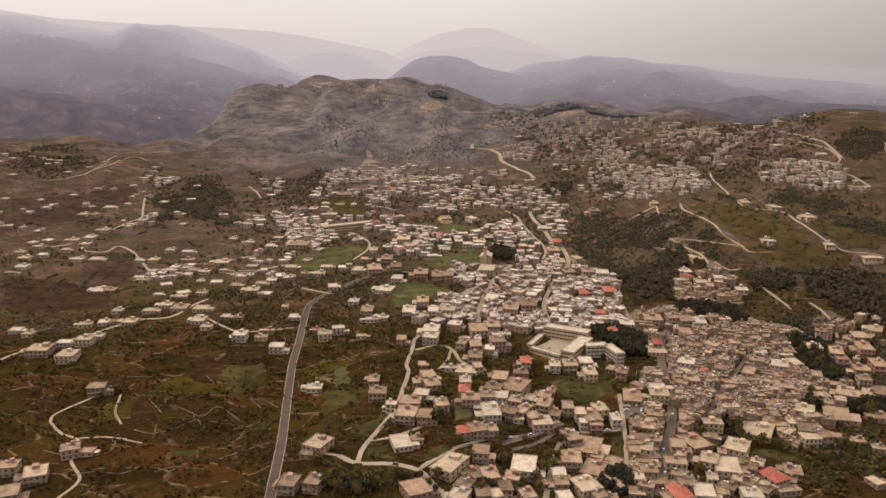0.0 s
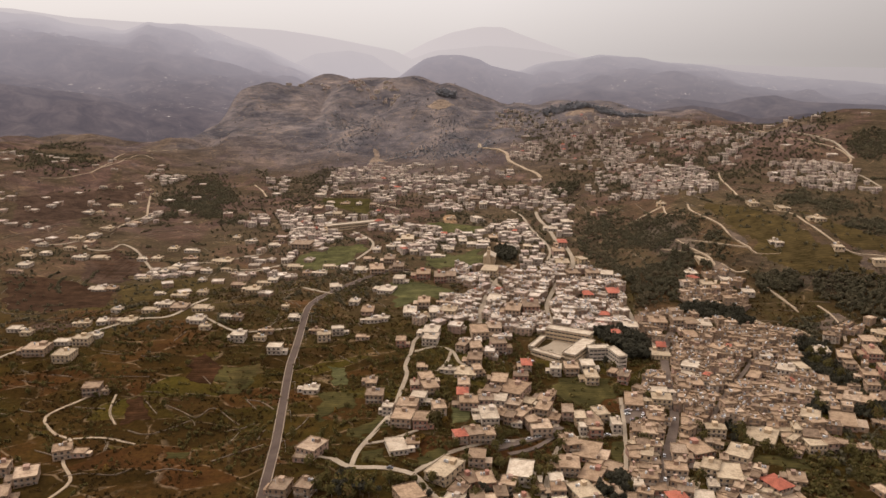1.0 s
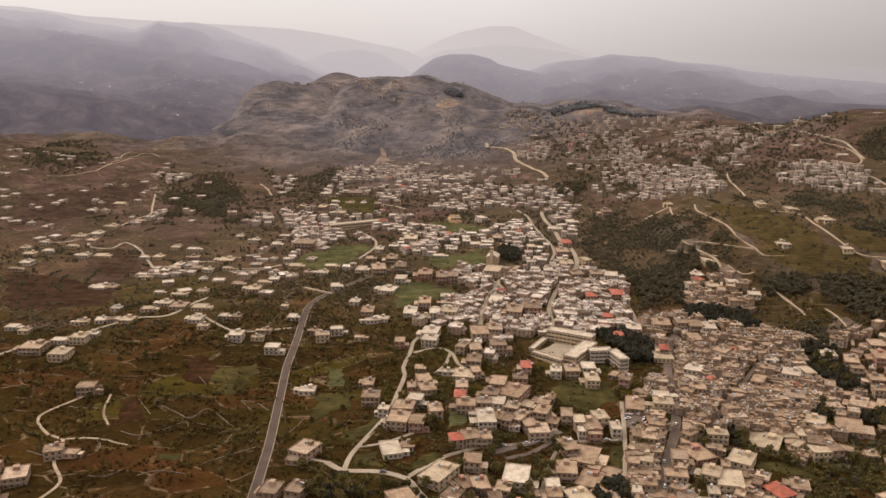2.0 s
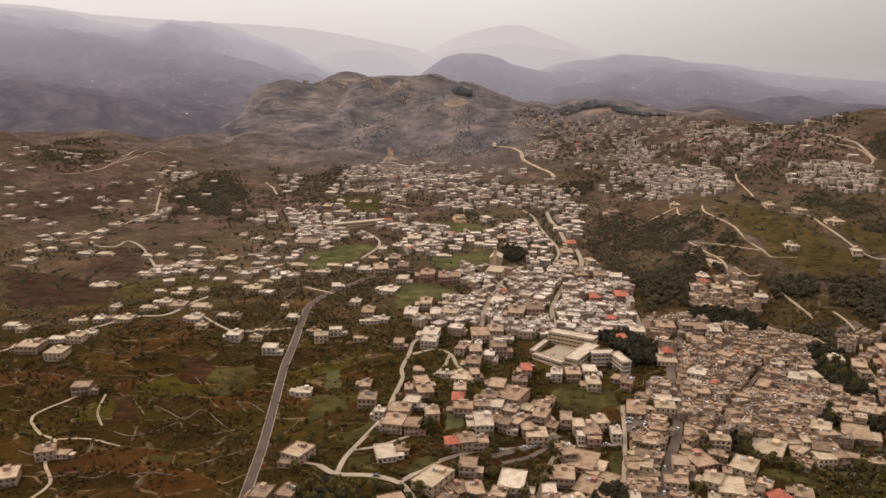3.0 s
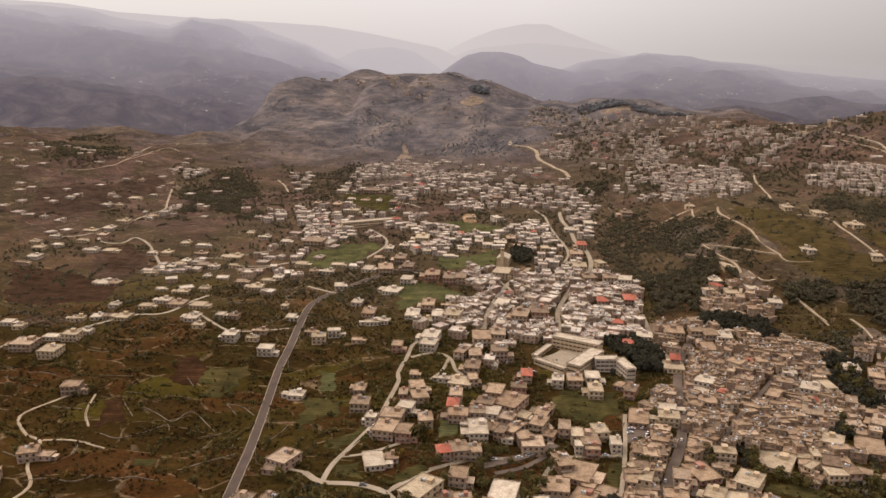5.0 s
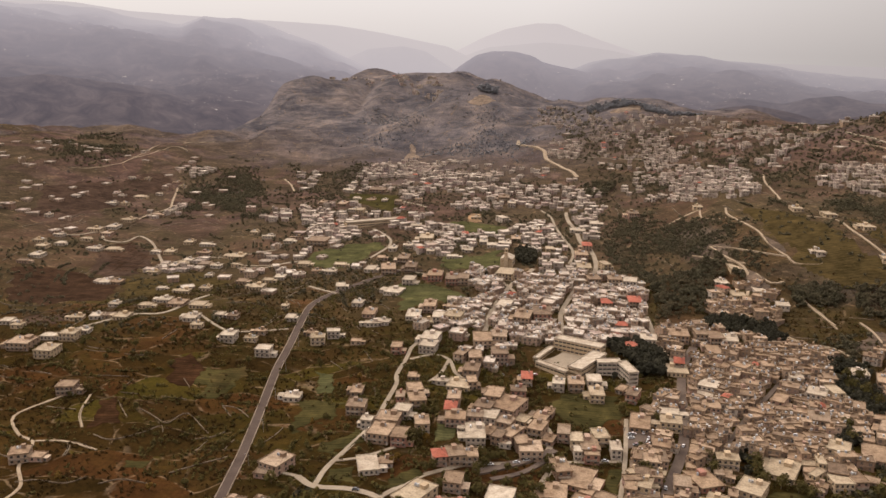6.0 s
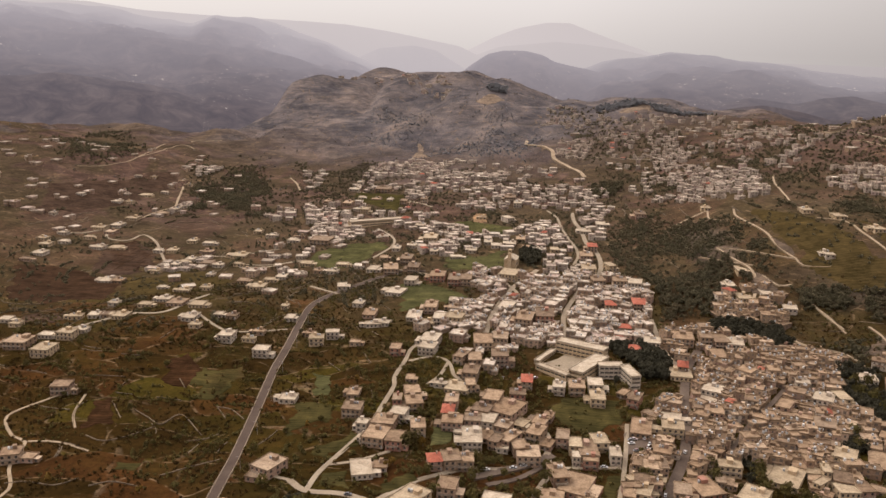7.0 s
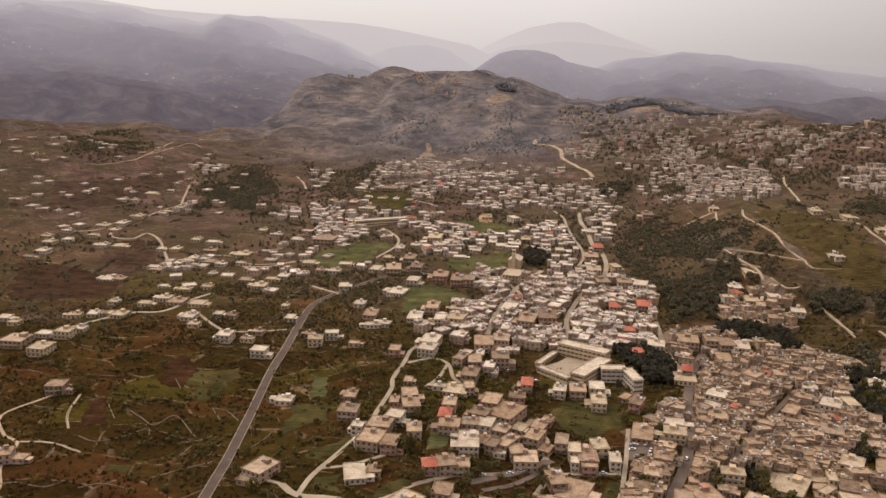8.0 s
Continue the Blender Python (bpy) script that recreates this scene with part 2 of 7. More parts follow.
    heart = mathn(n, l, "SUBTRACT", sep.outputs["Y"], mathn(n, l, "ADD", mathn(n, l, "MULTIPLY", mathn(n, l, "ABSOLUTE", sep.outputs["X"]), 0.45), mathn(n, l, "MULTIPLY", mathn(n, l, "MAXIMUM", sep.outputs["X"], 0.0), 0.22)))      # the flanks keep their brown soil, without the plateau's haze tint
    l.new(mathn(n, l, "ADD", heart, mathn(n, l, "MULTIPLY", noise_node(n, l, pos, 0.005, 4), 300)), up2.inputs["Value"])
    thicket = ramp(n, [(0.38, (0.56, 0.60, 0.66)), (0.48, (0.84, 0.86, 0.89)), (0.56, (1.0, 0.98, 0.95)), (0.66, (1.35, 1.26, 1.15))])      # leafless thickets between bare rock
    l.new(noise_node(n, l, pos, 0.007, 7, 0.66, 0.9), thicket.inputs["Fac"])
    c = mixc(n, l, up2.outputs["Result"], c, mixc(n, l, 1.0, hazed_rock.outputs["Color"], thicket.outputs["Color"], "MULTIPLY"))
    swathe = ramp(n, [(0.43, (0, 0, 0)), (0.53, (1, 1, 1))])
    l.new(noise_node(n, l, pos, 0.0075, 6, 0.62, 1.2), swathe.inputs["Fac"])
    cover = ramp(n, [(0.35, (0.036, 0.031, 0.018)), (0.65, (0.060, 0.050, 0.030))])
    l.new(noise_node(n, l, pos, 0.12, 5, 0.7), cover.inputs["Fac"])
    c = mixc(n, l, mathn(n, l, "MULTIPLY", mathn(n, l, "MULTIPLY", swathe.outputs["Color"], mathn(n, l, "MULTIPLY", midway.outputs["Result"], mathn(n, l, "SUBTRACT", 1.0, up2.outputs["Result"]))), 0.9), c, cover.outputs["Color"])
    # bare rock where it is steep, its blue cast put in for haze
    nz = n.new("ShaderNodeSeparateXYZ")
    l.new(geo.outputs["Normal"], nz.inputs[0])
    steep = n.new("ShaderNodeMapRange")
    steep.inputs["From Min"].default_value, steep.inputs["From Max"].default_value = 0.93, 0.80
    l.new(nz.outputs["Z"], steep.inputs["Value"])
    rock = ramp(n, [(0.35, (0.080, 0.076, 0.084)), (0.65, (0.165, 0.148, 0.152))])
    l.new(noise_node(n, l, pos, 0.05, 6, 0.7), rock.inputs["Fac"])
    c = mixc(n, l, mathn(n, l, "MULTIPLY", steep.outputs["Result"], 0.75), c, rock.outputs["Color"])
    # terrace edges: thin pale stone lines along the contours, in patches
    zz = mathn(n, l, "ADD", mathn(n, l, "MULTIPLY", sep.outputs["Z"], 0.42), mathn(n, l, "MULTIPLY", noise_node(n, l, pos, 0.012, 2), 2.0))
    saw = mathn(n, l, "FRACT", zz)
    line = ramp(n, [(0.0, (1, 1, 1)), (0.07, (0.8, 0.8, 0.8)), (0.12, (0, 0, 0))])
    l.new(saw, line.inputs["Fac"])
    patch = ramp(n, [(0.47, (0, 0, 0)), (0.60, (1, 1, 1))])
    l.new(noise_node(n, l, pos, 0.014, 4), patch.inputs["Fac"])
    broken = ramp(n, [(0.45, (0, 0, 0)), (0.6, (1, 1, 1))])
    l.new(noise_node(n, l, pos, 0.11, 3), broken.inputs["Fac"])
    edge = n.new("ShaderNodeTexVoronoi")
    edge.feature = "DISTANCE_TO_EDGE"
    edge.inputs["Scale"].default_value = 0.030
    l.new(flat.outputs["Vector"], edge.inputs["Vector"])
    rim = ramp(n, [(0.010, (1, 1, 1)), (0.022, (0, 0, 0))])
    l.new(edge.outputs["Distance"], rim.inputs["Fac"])
    rims = mathn(n, l, "MULTIPLY", rim.outputs["Color"], broken.outputs["Color"])
    c = mixc(n, l, mathn(n, l, "MULTIPLY", rims, 0.6), c, (0.17, 0.125, 0.08))
    f = mathn(n, l, "MULTIPLY", mathn(n, l, "MULTIPLY", line.outputs["Color"], patch.outputs["Color"]), broken.outputs["Color"])
    c = mixc(n, l, mathn(n, l, "MULTIPLY", f, 0.4), c, (0.16, 0.12, 0.08))
    lay = n.new("ShaderNodeVectorMath")
    lay.operation = "MULTIPLY"
    lay.inputs[1].default_value = (0.016, 0.016, 0.30)
    l.new(pos, lay.inputs[0])
    streak = ramp(n, [(0.30, (0.60, 0.60, 0.62)), (0.47, (0.92, 0.92, 0.92)), (0.58, (1.12, 1.10, 1.07)), (0.72, (1.55, 1.46, 1.36))])
    l.new(noise_node(n, l, lay.outputs["Vector"], 1.0, 5, 0.68, 0.3), streak.inputs["Fac"])
    strength = mathn(n, l, "ADD", mathn(n, l, "MULTIPLY", up.outputs["Result"], 0.35), 0.5)
    c = mixc(n, l, mathn(n, l, "SUBTRACT", strength, mathn(n, l, "MULTIPLY", up2.outputs["Result"], 0.35)), c, mixc(n, l, 1.0, c, streak.outputs["Color"], "MULTIPLY"))
    across = n.new("ShaderNodeVectorMath")
    across.operation = "MULTIPLY"
    across.inputs[1].default_value = (0.011, 0.055, 0.16)
    l.new(off.outputs["Vector"], across.inputs[0])
    strip = ramp(n, [(0.32, (0.60, 0.60, 0.62)), (0.46, (0.92, 0.92, 0.92)), (0.56, (1.08, 1.07, 1.05)), (0.68, (1.55, 1.46, 1.36))])
    l.new(noise_node(n, l, across.outputs["Vector"], 1.0, 6, 0.72, 0.2), strip.inputs["Fac"])
    c = mixc(n, l, mathn(n, l, "SUBTRACT", 0.65, mathn(n, l, "MULTIPLY", up2.outputs["Result"], 0.2)), c, mixc(n, l, 1.0, c, strip.outputs["Color"], "MULTIPLY"))
    grain = ramp(n, [(0.32, (0.68, 0.68, 0.68)), (0.5, (1.06, 0.99, 0.93)), (0.68, (1.50, 1.36, 1.20))])
    fine = noise_node(n, l, pos, 0.32, 6, 0.75)
    l.new(fine, grain.inputs["Fac"])
    l.new(mixc(n, l, 1.0, c, grain.outputs["Color"], "MULTIPLY"), b.inputs["Base Color"])
    bump(n, l, b, fine, 0.8, 1.2)
    return m


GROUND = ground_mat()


def field_mat(name, a, b2):
    m, n, l, b = mat(name, 0.95)
    b.inputs["Specular IOR Level"].default_value = 0.0
    pos, geo = coords(n)
    w = n.new("ShaderNodeTexWave")
    w.inputs["Scale"].default_value, w.inputs["Distortion"].default_value, w.inputs["Detail"].default_value = 0.10, 6.0, 3
    w.bands_direction = "Y"
    l.new(pos, w.inputs["Vector"])
    f = mathn(n, l, "ADD", mathn(n, l, "MULTIPLY", w.outputs["Fac"], 0.10), mathn(n, l, "MULTIPLY", noise_node(n, l, pos, 0.09, 7, 0.75, 0.5), 0.95))
    r = ramp(n, [(0.36, tuple(v * 0.6 for v in a)), (0.52, a), (0.72, b2)])
    l.new(f, r.inputs["Fac"])
    across = n.new("ShaderNodeVectorMath")       # banks and furrows along the contours
    across.operation = "MULTIPLY"
    across.inputs[1].default_value = (0.016, 0.08, 0.3)
    l.new(pos, across.inputs[0])
    strip = ramp(n, [(0.32, (0.55, 0.55, 0.57)), (0.46, (0.9, 0.9, 0.9)), (0.56, (1.1, 1.08, 1.05)), (0.68, (1.6, 1.5, 1.38))])
    l.new(noise_node(n, l, across.outputs["Vector"], 1.0, 6, 0.72, 0.2), strip.inputs["Fac"])
    l.new(mixc(n, l, 0.9, r.outputs["Color"], mixc(n, l, 1.0, r.outputs["Color"], strip.outputs["Color"], "MULTIPLY")), b.inputs["Base Color"])
    bump(n, l, b, f, 0.6, 0.5)
    return m


GREEN = field_mat("green_crop", (0.056, 0.054, 0.023), (0.092, 0.083, 0.036))
PLOUGHED = field_mat("ploughed_red_soil", (0.030, 0.0155, 0.008), (0.052, 0.026, 0.0135))
GRASS = field_mat("rough_grass", (0.040, 0.034, 0.013), (0.064, 0.051, 0.019))
GOLDEN = field_mat("dry_golden_grass", (0.050, 0.036, 0.015), (0.076, 0.053, 0.022))
RED_SOIL = field_mat("reddish_terrace_soil", (0.048, 0.031, 0.022), (0.078, 0.050, 0.036))
DARK_SOIL = field_mat("dark_reddish_soil", (0.036, 0.021, 0.013), (0.060, 0.034, 0.021))
PALE_EARTH = field_mat("pale_rocky_earth", (0.15, 0.112, 0.084), (0.24, 0.185, 0.142))
BROWN_EARTH = field_mat("bare_brown_earth", (0.092, 0.068, 0.050), (0.140, 0.102, 0.076))
EARTH = field_mat("orange_earth_cut", (0.24, 0.15, 0.085), (0.33, 0.22, 0.13))


def distance_mat(name, base, tint=1.0, villages=False):
    """Far mountains seen through kilometres of air: their own colour, with the haze put into emission, more of it the
    farther they lie.
    """
    m, n, l, b = mat(name, 1.0)
    b.inputs["Specular IOR Level"].default_value = 0.0
    pos, geo = coords(n)
    r = ramp(n, [(0.38, tuple(v * 0.35 for v in base)), (0.5, base), (0.64, tuple(v * 2.2 for v in base))])
    l.new(noise_node(n, l, pos, 0.010, 8, 0.75, 0.8), r.inputs["Fac"])
    ground_tone = r.outputs["Color"]
    if villages:                # pale houses too far off to tell apart
        spot = ramp(n, [(0.62, (0, 0, 0)), (0.66, (1, 1, 1))])
        l.new(noise_node(n, l, pos, 0.05, 4, 0.8), spot.inputs["Fac"])
        where = ramp(n, [(0.48, (0, 0, 0)), (0.6, (1, 1, 1))])
        l.new(noise_node(n, l, pos, 0.004, 3), where.inputs["Fac"])
        specks = mathn(n, l, "MULTIPLY", spot.outputs["Color"], where.outputs["Color"])
        ground_tone = mixc(n, l, specks, ground_tone, (0.74, 0.67, 0.60))
    l.new(ground_tone, b.inputs["Base Color"])
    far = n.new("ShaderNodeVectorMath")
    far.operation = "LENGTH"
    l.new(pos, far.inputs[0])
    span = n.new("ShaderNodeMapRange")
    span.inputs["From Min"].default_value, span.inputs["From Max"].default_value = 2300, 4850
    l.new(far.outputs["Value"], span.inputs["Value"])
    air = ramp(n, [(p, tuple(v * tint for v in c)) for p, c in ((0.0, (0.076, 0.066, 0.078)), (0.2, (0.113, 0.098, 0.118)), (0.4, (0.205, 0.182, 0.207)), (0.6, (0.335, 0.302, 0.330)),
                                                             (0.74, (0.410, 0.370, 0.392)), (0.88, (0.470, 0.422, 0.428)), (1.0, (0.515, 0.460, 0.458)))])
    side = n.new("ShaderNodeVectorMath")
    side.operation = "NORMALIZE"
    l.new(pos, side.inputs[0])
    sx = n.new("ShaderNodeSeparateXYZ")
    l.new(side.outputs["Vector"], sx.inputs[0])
    # the painted haze is brighter towards the sun's side
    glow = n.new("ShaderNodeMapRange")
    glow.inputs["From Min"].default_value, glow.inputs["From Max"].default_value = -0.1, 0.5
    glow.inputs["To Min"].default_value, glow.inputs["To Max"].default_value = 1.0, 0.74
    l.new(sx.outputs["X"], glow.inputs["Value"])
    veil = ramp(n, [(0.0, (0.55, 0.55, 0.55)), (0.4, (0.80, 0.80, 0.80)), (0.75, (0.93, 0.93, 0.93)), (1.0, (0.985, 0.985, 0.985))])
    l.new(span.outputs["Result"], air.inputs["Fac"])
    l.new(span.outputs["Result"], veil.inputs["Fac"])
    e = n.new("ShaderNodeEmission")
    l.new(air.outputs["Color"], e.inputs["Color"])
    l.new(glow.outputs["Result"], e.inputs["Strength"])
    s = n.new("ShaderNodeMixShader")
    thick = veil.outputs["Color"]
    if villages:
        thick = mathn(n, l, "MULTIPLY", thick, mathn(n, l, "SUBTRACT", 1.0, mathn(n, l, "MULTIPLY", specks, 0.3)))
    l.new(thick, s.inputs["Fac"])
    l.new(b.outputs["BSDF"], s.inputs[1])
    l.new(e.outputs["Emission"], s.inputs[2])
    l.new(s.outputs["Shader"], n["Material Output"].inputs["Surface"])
    return m

# ---- the lie of the land ----
RINGS = [300, 430, 560, 720, 930, 1200, 1550, 2000, 2600]      # metres from the start of the flight
# height of the ground on each ring, every 9 degrees from 36 left to 36 right
TABLE = np.array([
    [-12, -4, 1, 2, -1, -8, -16, -26, -36], [-12, -3, 0, 4, 3, -4, -9, -17, -28], [-11, -6, -1, 1, 8, 1, -3, -11, -17],
    [-2, 6, 10, 8, 12, 9, 8, 1, 0], [13, -1, -1, 10, 19, 33, 63, 55, 35], [43, 13, 4, 17, 29, 41, 87, 113, 103],
    [88, 61, 28, 30, 55, 86, 112, 120, 120], [80, 62, 36, 92, 130, 136, 98, 60, 70], [-60, -60, -60, 165, 140, 10, -30, -40, -40]], float)
HILLS = [(390, 815, 18, 85, 70), (205, 880, -16, 55, 110), (-18, 1905, 26, 55, 50), (-150, 1700, -18, 120, 90),
         (-640, 1780, 22, 260, 110), (-495, 2200, 75, 95, 190), (610, 1240, 42, 120, 140), (-230, 1900, -14, 60, 130), (-60, 2330, 22, 150, 120), (-80, 1780, 12, 60, 80),
         (200, 2160, -26, 210, 150), (-550, 2180, 45, 40, 120), (-490, 2230, 12, 60, 100), (595, 1390, -24, 55, 110)]


def value_noise(x, y):
    xi, yi = np.floor(x), np.floor(y)
    fx, fy = x - xi, y - yi
    fx, fy = fx * fx * (3 - 2 * fx), fy * fy * (3 - 2 * fy)

    def h(a, b):
        v = np.sin(a * 127.1 + b * 311.7) * 43758.5453
        return v - np.floor(v)
    top = h(xi, yi) * (1 - fx) + h(xi + 1, yi) * fx
    low = h(xi, yi + 1) * (1 - fx) + h(xi + 1, yi + 1) * fx
    return top * (1 - fy) + low * fy - 0.5


def spline(u):
    i = np.clip(np.floor(u).astype(int), 0, 7)
    f = u - i
    w = np.stack([-.5 * f + f * f - .5 * f ** 3, 1 - 2.5 * f * f + 1.5 * f ** 3, .5 * f + 2 * f * f - 1.5 * f ** 3, -.5 * f * f + .5 * f ** 3], 1)
    return np.clip(np.stack([i - 1, i, i + 1, i + 2], 1), 0, 8), w


def land(x, y):
    """Height of the ground at places x, y (arrays)."""
    x, y = np.atleast_1d(np.asarray(x, float)), np.atleast_1d(np.asarray(y, float))
    r, b = np.hypot(x, y), np.degrees(np.arctan2(x, y))
    iu, wu = spline(np.interp(np.log(np.maximum(r, 1)), np.log(RINGS), np.arange(9)))
    iv, wv = spline(np.clip((b + 36) / 9, 0, 8))
    z = (TABLE[iu[:, :, None], iv[:, None, :]] * wu[:, :, None] * wv[:, None, :]).sum((1, 2))
    for gx, gy, a, sx, sy in HILLS:
        z = z + a * np.exp(-((x - gx) / sx) ** 2 - ((y - gy) / sy) ** 2)
    under = np.clip((r - 110) / 240, 0, 1)
    z = z * under - 6 * (1 - under)
    out = np.clip((r - 2600) / 900, 0, 1)
    z = z * (1 - out) - 90 * out
    wild = np.clip((r - 1050) / 700, 0, 1)
    gully = np.abs(value_noise(x / 95 + 0.4 * value_noise(x / 60, y / 60 + 9), y / 260 + 2)) * 2          # gullies run down the far slopes
    z = z + wild * np.clip((r - 1450) / 300, 0, 1) * (gully - 0.4) * 26
    z = z + (0.8 + 23 * wild) * value_noise(x / 140 + 7, y / 140) + (0.8 + 11 * wild) * value_noise(x / 52, y / 52 + 3) + (0.5 + 4 * wild) * value_noise(x / 19 + 5, y / 19)
    return z


LX, LY, LSTEP = -1100, 300, 4.0
lx, ly = np.meshgrid(np.arange(LX, 900, LSTEP), np.arange(LY, 2560, LSTEP), indexing="ij")
LAND_GRID = land(lx.ravel(), ly.ravel()).reshape(lx.shape)


def land1(x, y):
    """Height of the ground at one place, by a fine grid."""
    u, v = (x - LX) / LSTEP, (y - LY) / LSTEP
    i, j = int(u), int(v)
    if not (0 <= u < LAND_GRID.shape[0] - 1 and 0 <= v < LAND_GRID.shape[1] - 1):
        return float(land(x, y)[0])
    fu, fv = u - i, v - j
    g = LAND_GRID
    return float((g[i, j] * (1 - fu) + g[i + 1, j] * fu) * (1 - fv) + (g[i, j + 1] * (1 - fu) + g[i + 1, j + 1] * fu) * fv)


def mesh_from(name, verts, faces, mats, index=None, smooth=False):
    me = bpy.data.meshes.new(name)
    me.from_pydata(verts if isinstance(verts, list) else [tuple(v) for v in verts], [], faces)
    for m in (mats if isinstance(mats, (list, tuple)) else [mats]):
        me.materials.append(m)
    if index is not None:
        me.polygons.foreach_set("material_index", np.asarray(index, np.int32))
    if smooth:
        me.polygons.foreach_set("use_smooth", np.ones(len(me.polygons), bool))
    me.update()
    return me


def part(name, me, parent, label="", at=None):
    """One mesh as a part of a thing."""
    ob = new(name, me)
    ob.parent = parent
    if at is not None:
        ob.matrix_basis = at
    return tagged(ob, label)


# ground: one sheet to the horizon, finer where the camera looks
bear = np.concatenate([np.arange(-180, -42, 6.0), np.arange(-42, 40, 0.27), np.arange(40, 180, 6.0)])
rad = np.concatenate([[25, 90, 180, 280], np.geomspace(350, 2900, 560), np.geomspace(3000, 4880, 24)])
gx = (rad[:, None] * np.sin(np.radians(bear))[None]).ravel()
gy = (rad[:, None] * np.cos(np.radians(bear))[None]).ravel()
gz = land(gx, gy)
nb = len(bear)
gv = np.column_stack([gx, gy, gz])
a, b = np.meshgrid(np.arange(len(rad) - 1), np.arange(nb), indexing="ij")
q = np.stack([a * nb + b, a * nb + (b + 1) % nb, (a + 1) * nb + (b + 1) % nb, (a + 1) * nb + b], 2).reshape(-1, 4)
faces = [tuple(f) for f in q.tolist()]
faces.append(tuple(range(nb))[::-1])
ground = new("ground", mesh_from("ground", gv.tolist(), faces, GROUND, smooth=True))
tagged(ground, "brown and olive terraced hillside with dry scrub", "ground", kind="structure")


def ridge(name, label, dist, crest, depth, material, rugged=14.0, foot=-95.0):
    """A far mountain: a long body whose crest follows bearings and heights."""
    bs, hs = [c[0] for c in crest], [c[1] for c in crest]
    ang = np.arange(bs[0], bs[-1] + 0.01, 0.10)
    tops = np.interp(ang, bs, hs)
    k = np.ones(5) / 5
    tops = np.convolve(np.pad(tops, 2, "edge"), k, "valid")
    rows = np.linspace(-1, 0.5, 70)
    v = []
    for s in rows:
        r = dist + (s * depth if s < 0 else s * min(depth, 240))
        x, y = r * np.sin(np.radians(ang)), r * np.cos(np.radians(ang))
        up = np.clip(1 - abs(s) ** 1.3 if s < 0 else 1 - (s * 2) ** 2, 0, 1)
        fade = min(1.0, abs(s) * 4)
        rel = (value_noise(x / 330, y / 330) * 2.6 + value_noise(x / 130 + 9, y / 130) * 1.3 + value_noise(x / 45, y / 45) * 0.55) * rugged * (0.22 + fade)
        z = foot + (tops - foot) * up + rel * up
        v += np.column_stack([x, y, z]).tolist()
    m = len(ang)
    f = [(i * m + j, i * m + j + 1, (i + 1) * m + j + 1, (i + 1) * m + j) for i in range(len(rows) - 1) for j in range(m - 1)]
    return tagged(new(name, mesh_from(name, v, f, material, smooth=True)), label, "mountain", kind="structure")


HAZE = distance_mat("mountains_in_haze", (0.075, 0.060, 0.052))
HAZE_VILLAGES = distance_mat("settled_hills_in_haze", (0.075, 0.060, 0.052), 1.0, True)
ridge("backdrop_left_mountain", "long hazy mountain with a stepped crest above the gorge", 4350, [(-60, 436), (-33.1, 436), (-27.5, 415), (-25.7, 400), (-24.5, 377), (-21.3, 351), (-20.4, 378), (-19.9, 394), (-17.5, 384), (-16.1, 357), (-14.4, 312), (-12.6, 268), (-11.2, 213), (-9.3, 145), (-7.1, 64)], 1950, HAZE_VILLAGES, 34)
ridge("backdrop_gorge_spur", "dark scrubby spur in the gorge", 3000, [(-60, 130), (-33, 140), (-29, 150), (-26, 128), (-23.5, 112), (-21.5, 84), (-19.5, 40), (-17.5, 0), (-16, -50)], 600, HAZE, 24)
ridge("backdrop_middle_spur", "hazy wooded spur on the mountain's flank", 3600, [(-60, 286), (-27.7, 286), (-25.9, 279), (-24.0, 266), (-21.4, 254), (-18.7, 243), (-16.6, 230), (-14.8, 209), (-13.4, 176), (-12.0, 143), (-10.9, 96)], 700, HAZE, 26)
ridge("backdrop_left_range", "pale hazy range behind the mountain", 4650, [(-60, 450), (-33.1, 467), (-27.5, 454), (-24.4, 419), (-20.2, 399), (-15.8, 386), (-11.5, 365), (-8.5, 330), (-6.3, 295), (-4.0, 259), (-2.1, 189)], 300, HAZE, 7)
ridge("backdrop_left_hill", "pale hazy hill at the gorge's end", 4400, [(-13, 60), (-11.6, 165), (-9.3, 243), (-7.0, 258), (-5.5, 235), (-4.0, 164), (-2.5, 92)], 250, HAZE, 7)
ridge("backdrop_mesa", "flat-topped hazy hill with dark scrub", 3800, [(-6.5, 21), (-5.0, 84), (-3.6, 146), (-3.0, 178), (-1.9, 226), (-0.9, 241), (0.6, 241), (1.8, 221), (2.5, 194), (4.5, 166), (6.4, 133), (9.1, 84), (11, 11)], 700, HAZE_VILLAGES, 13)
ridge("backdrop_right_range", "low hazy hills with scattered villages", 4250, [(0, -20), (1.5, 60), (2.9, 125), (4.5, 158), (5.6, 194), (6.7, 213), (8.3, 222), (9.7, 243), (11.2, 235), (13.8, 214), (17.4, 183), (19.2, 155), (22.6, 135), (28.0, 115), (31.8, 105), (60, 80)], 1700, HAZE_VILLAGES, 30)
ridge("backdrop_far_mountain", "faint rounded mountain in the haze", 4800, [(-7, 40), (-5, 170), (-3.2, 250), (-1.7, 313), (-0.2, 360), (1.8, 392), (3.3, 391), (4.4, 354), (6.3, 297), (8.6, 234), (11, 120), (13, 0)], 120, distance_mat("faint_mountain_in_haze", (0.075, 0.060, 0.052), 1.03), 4)
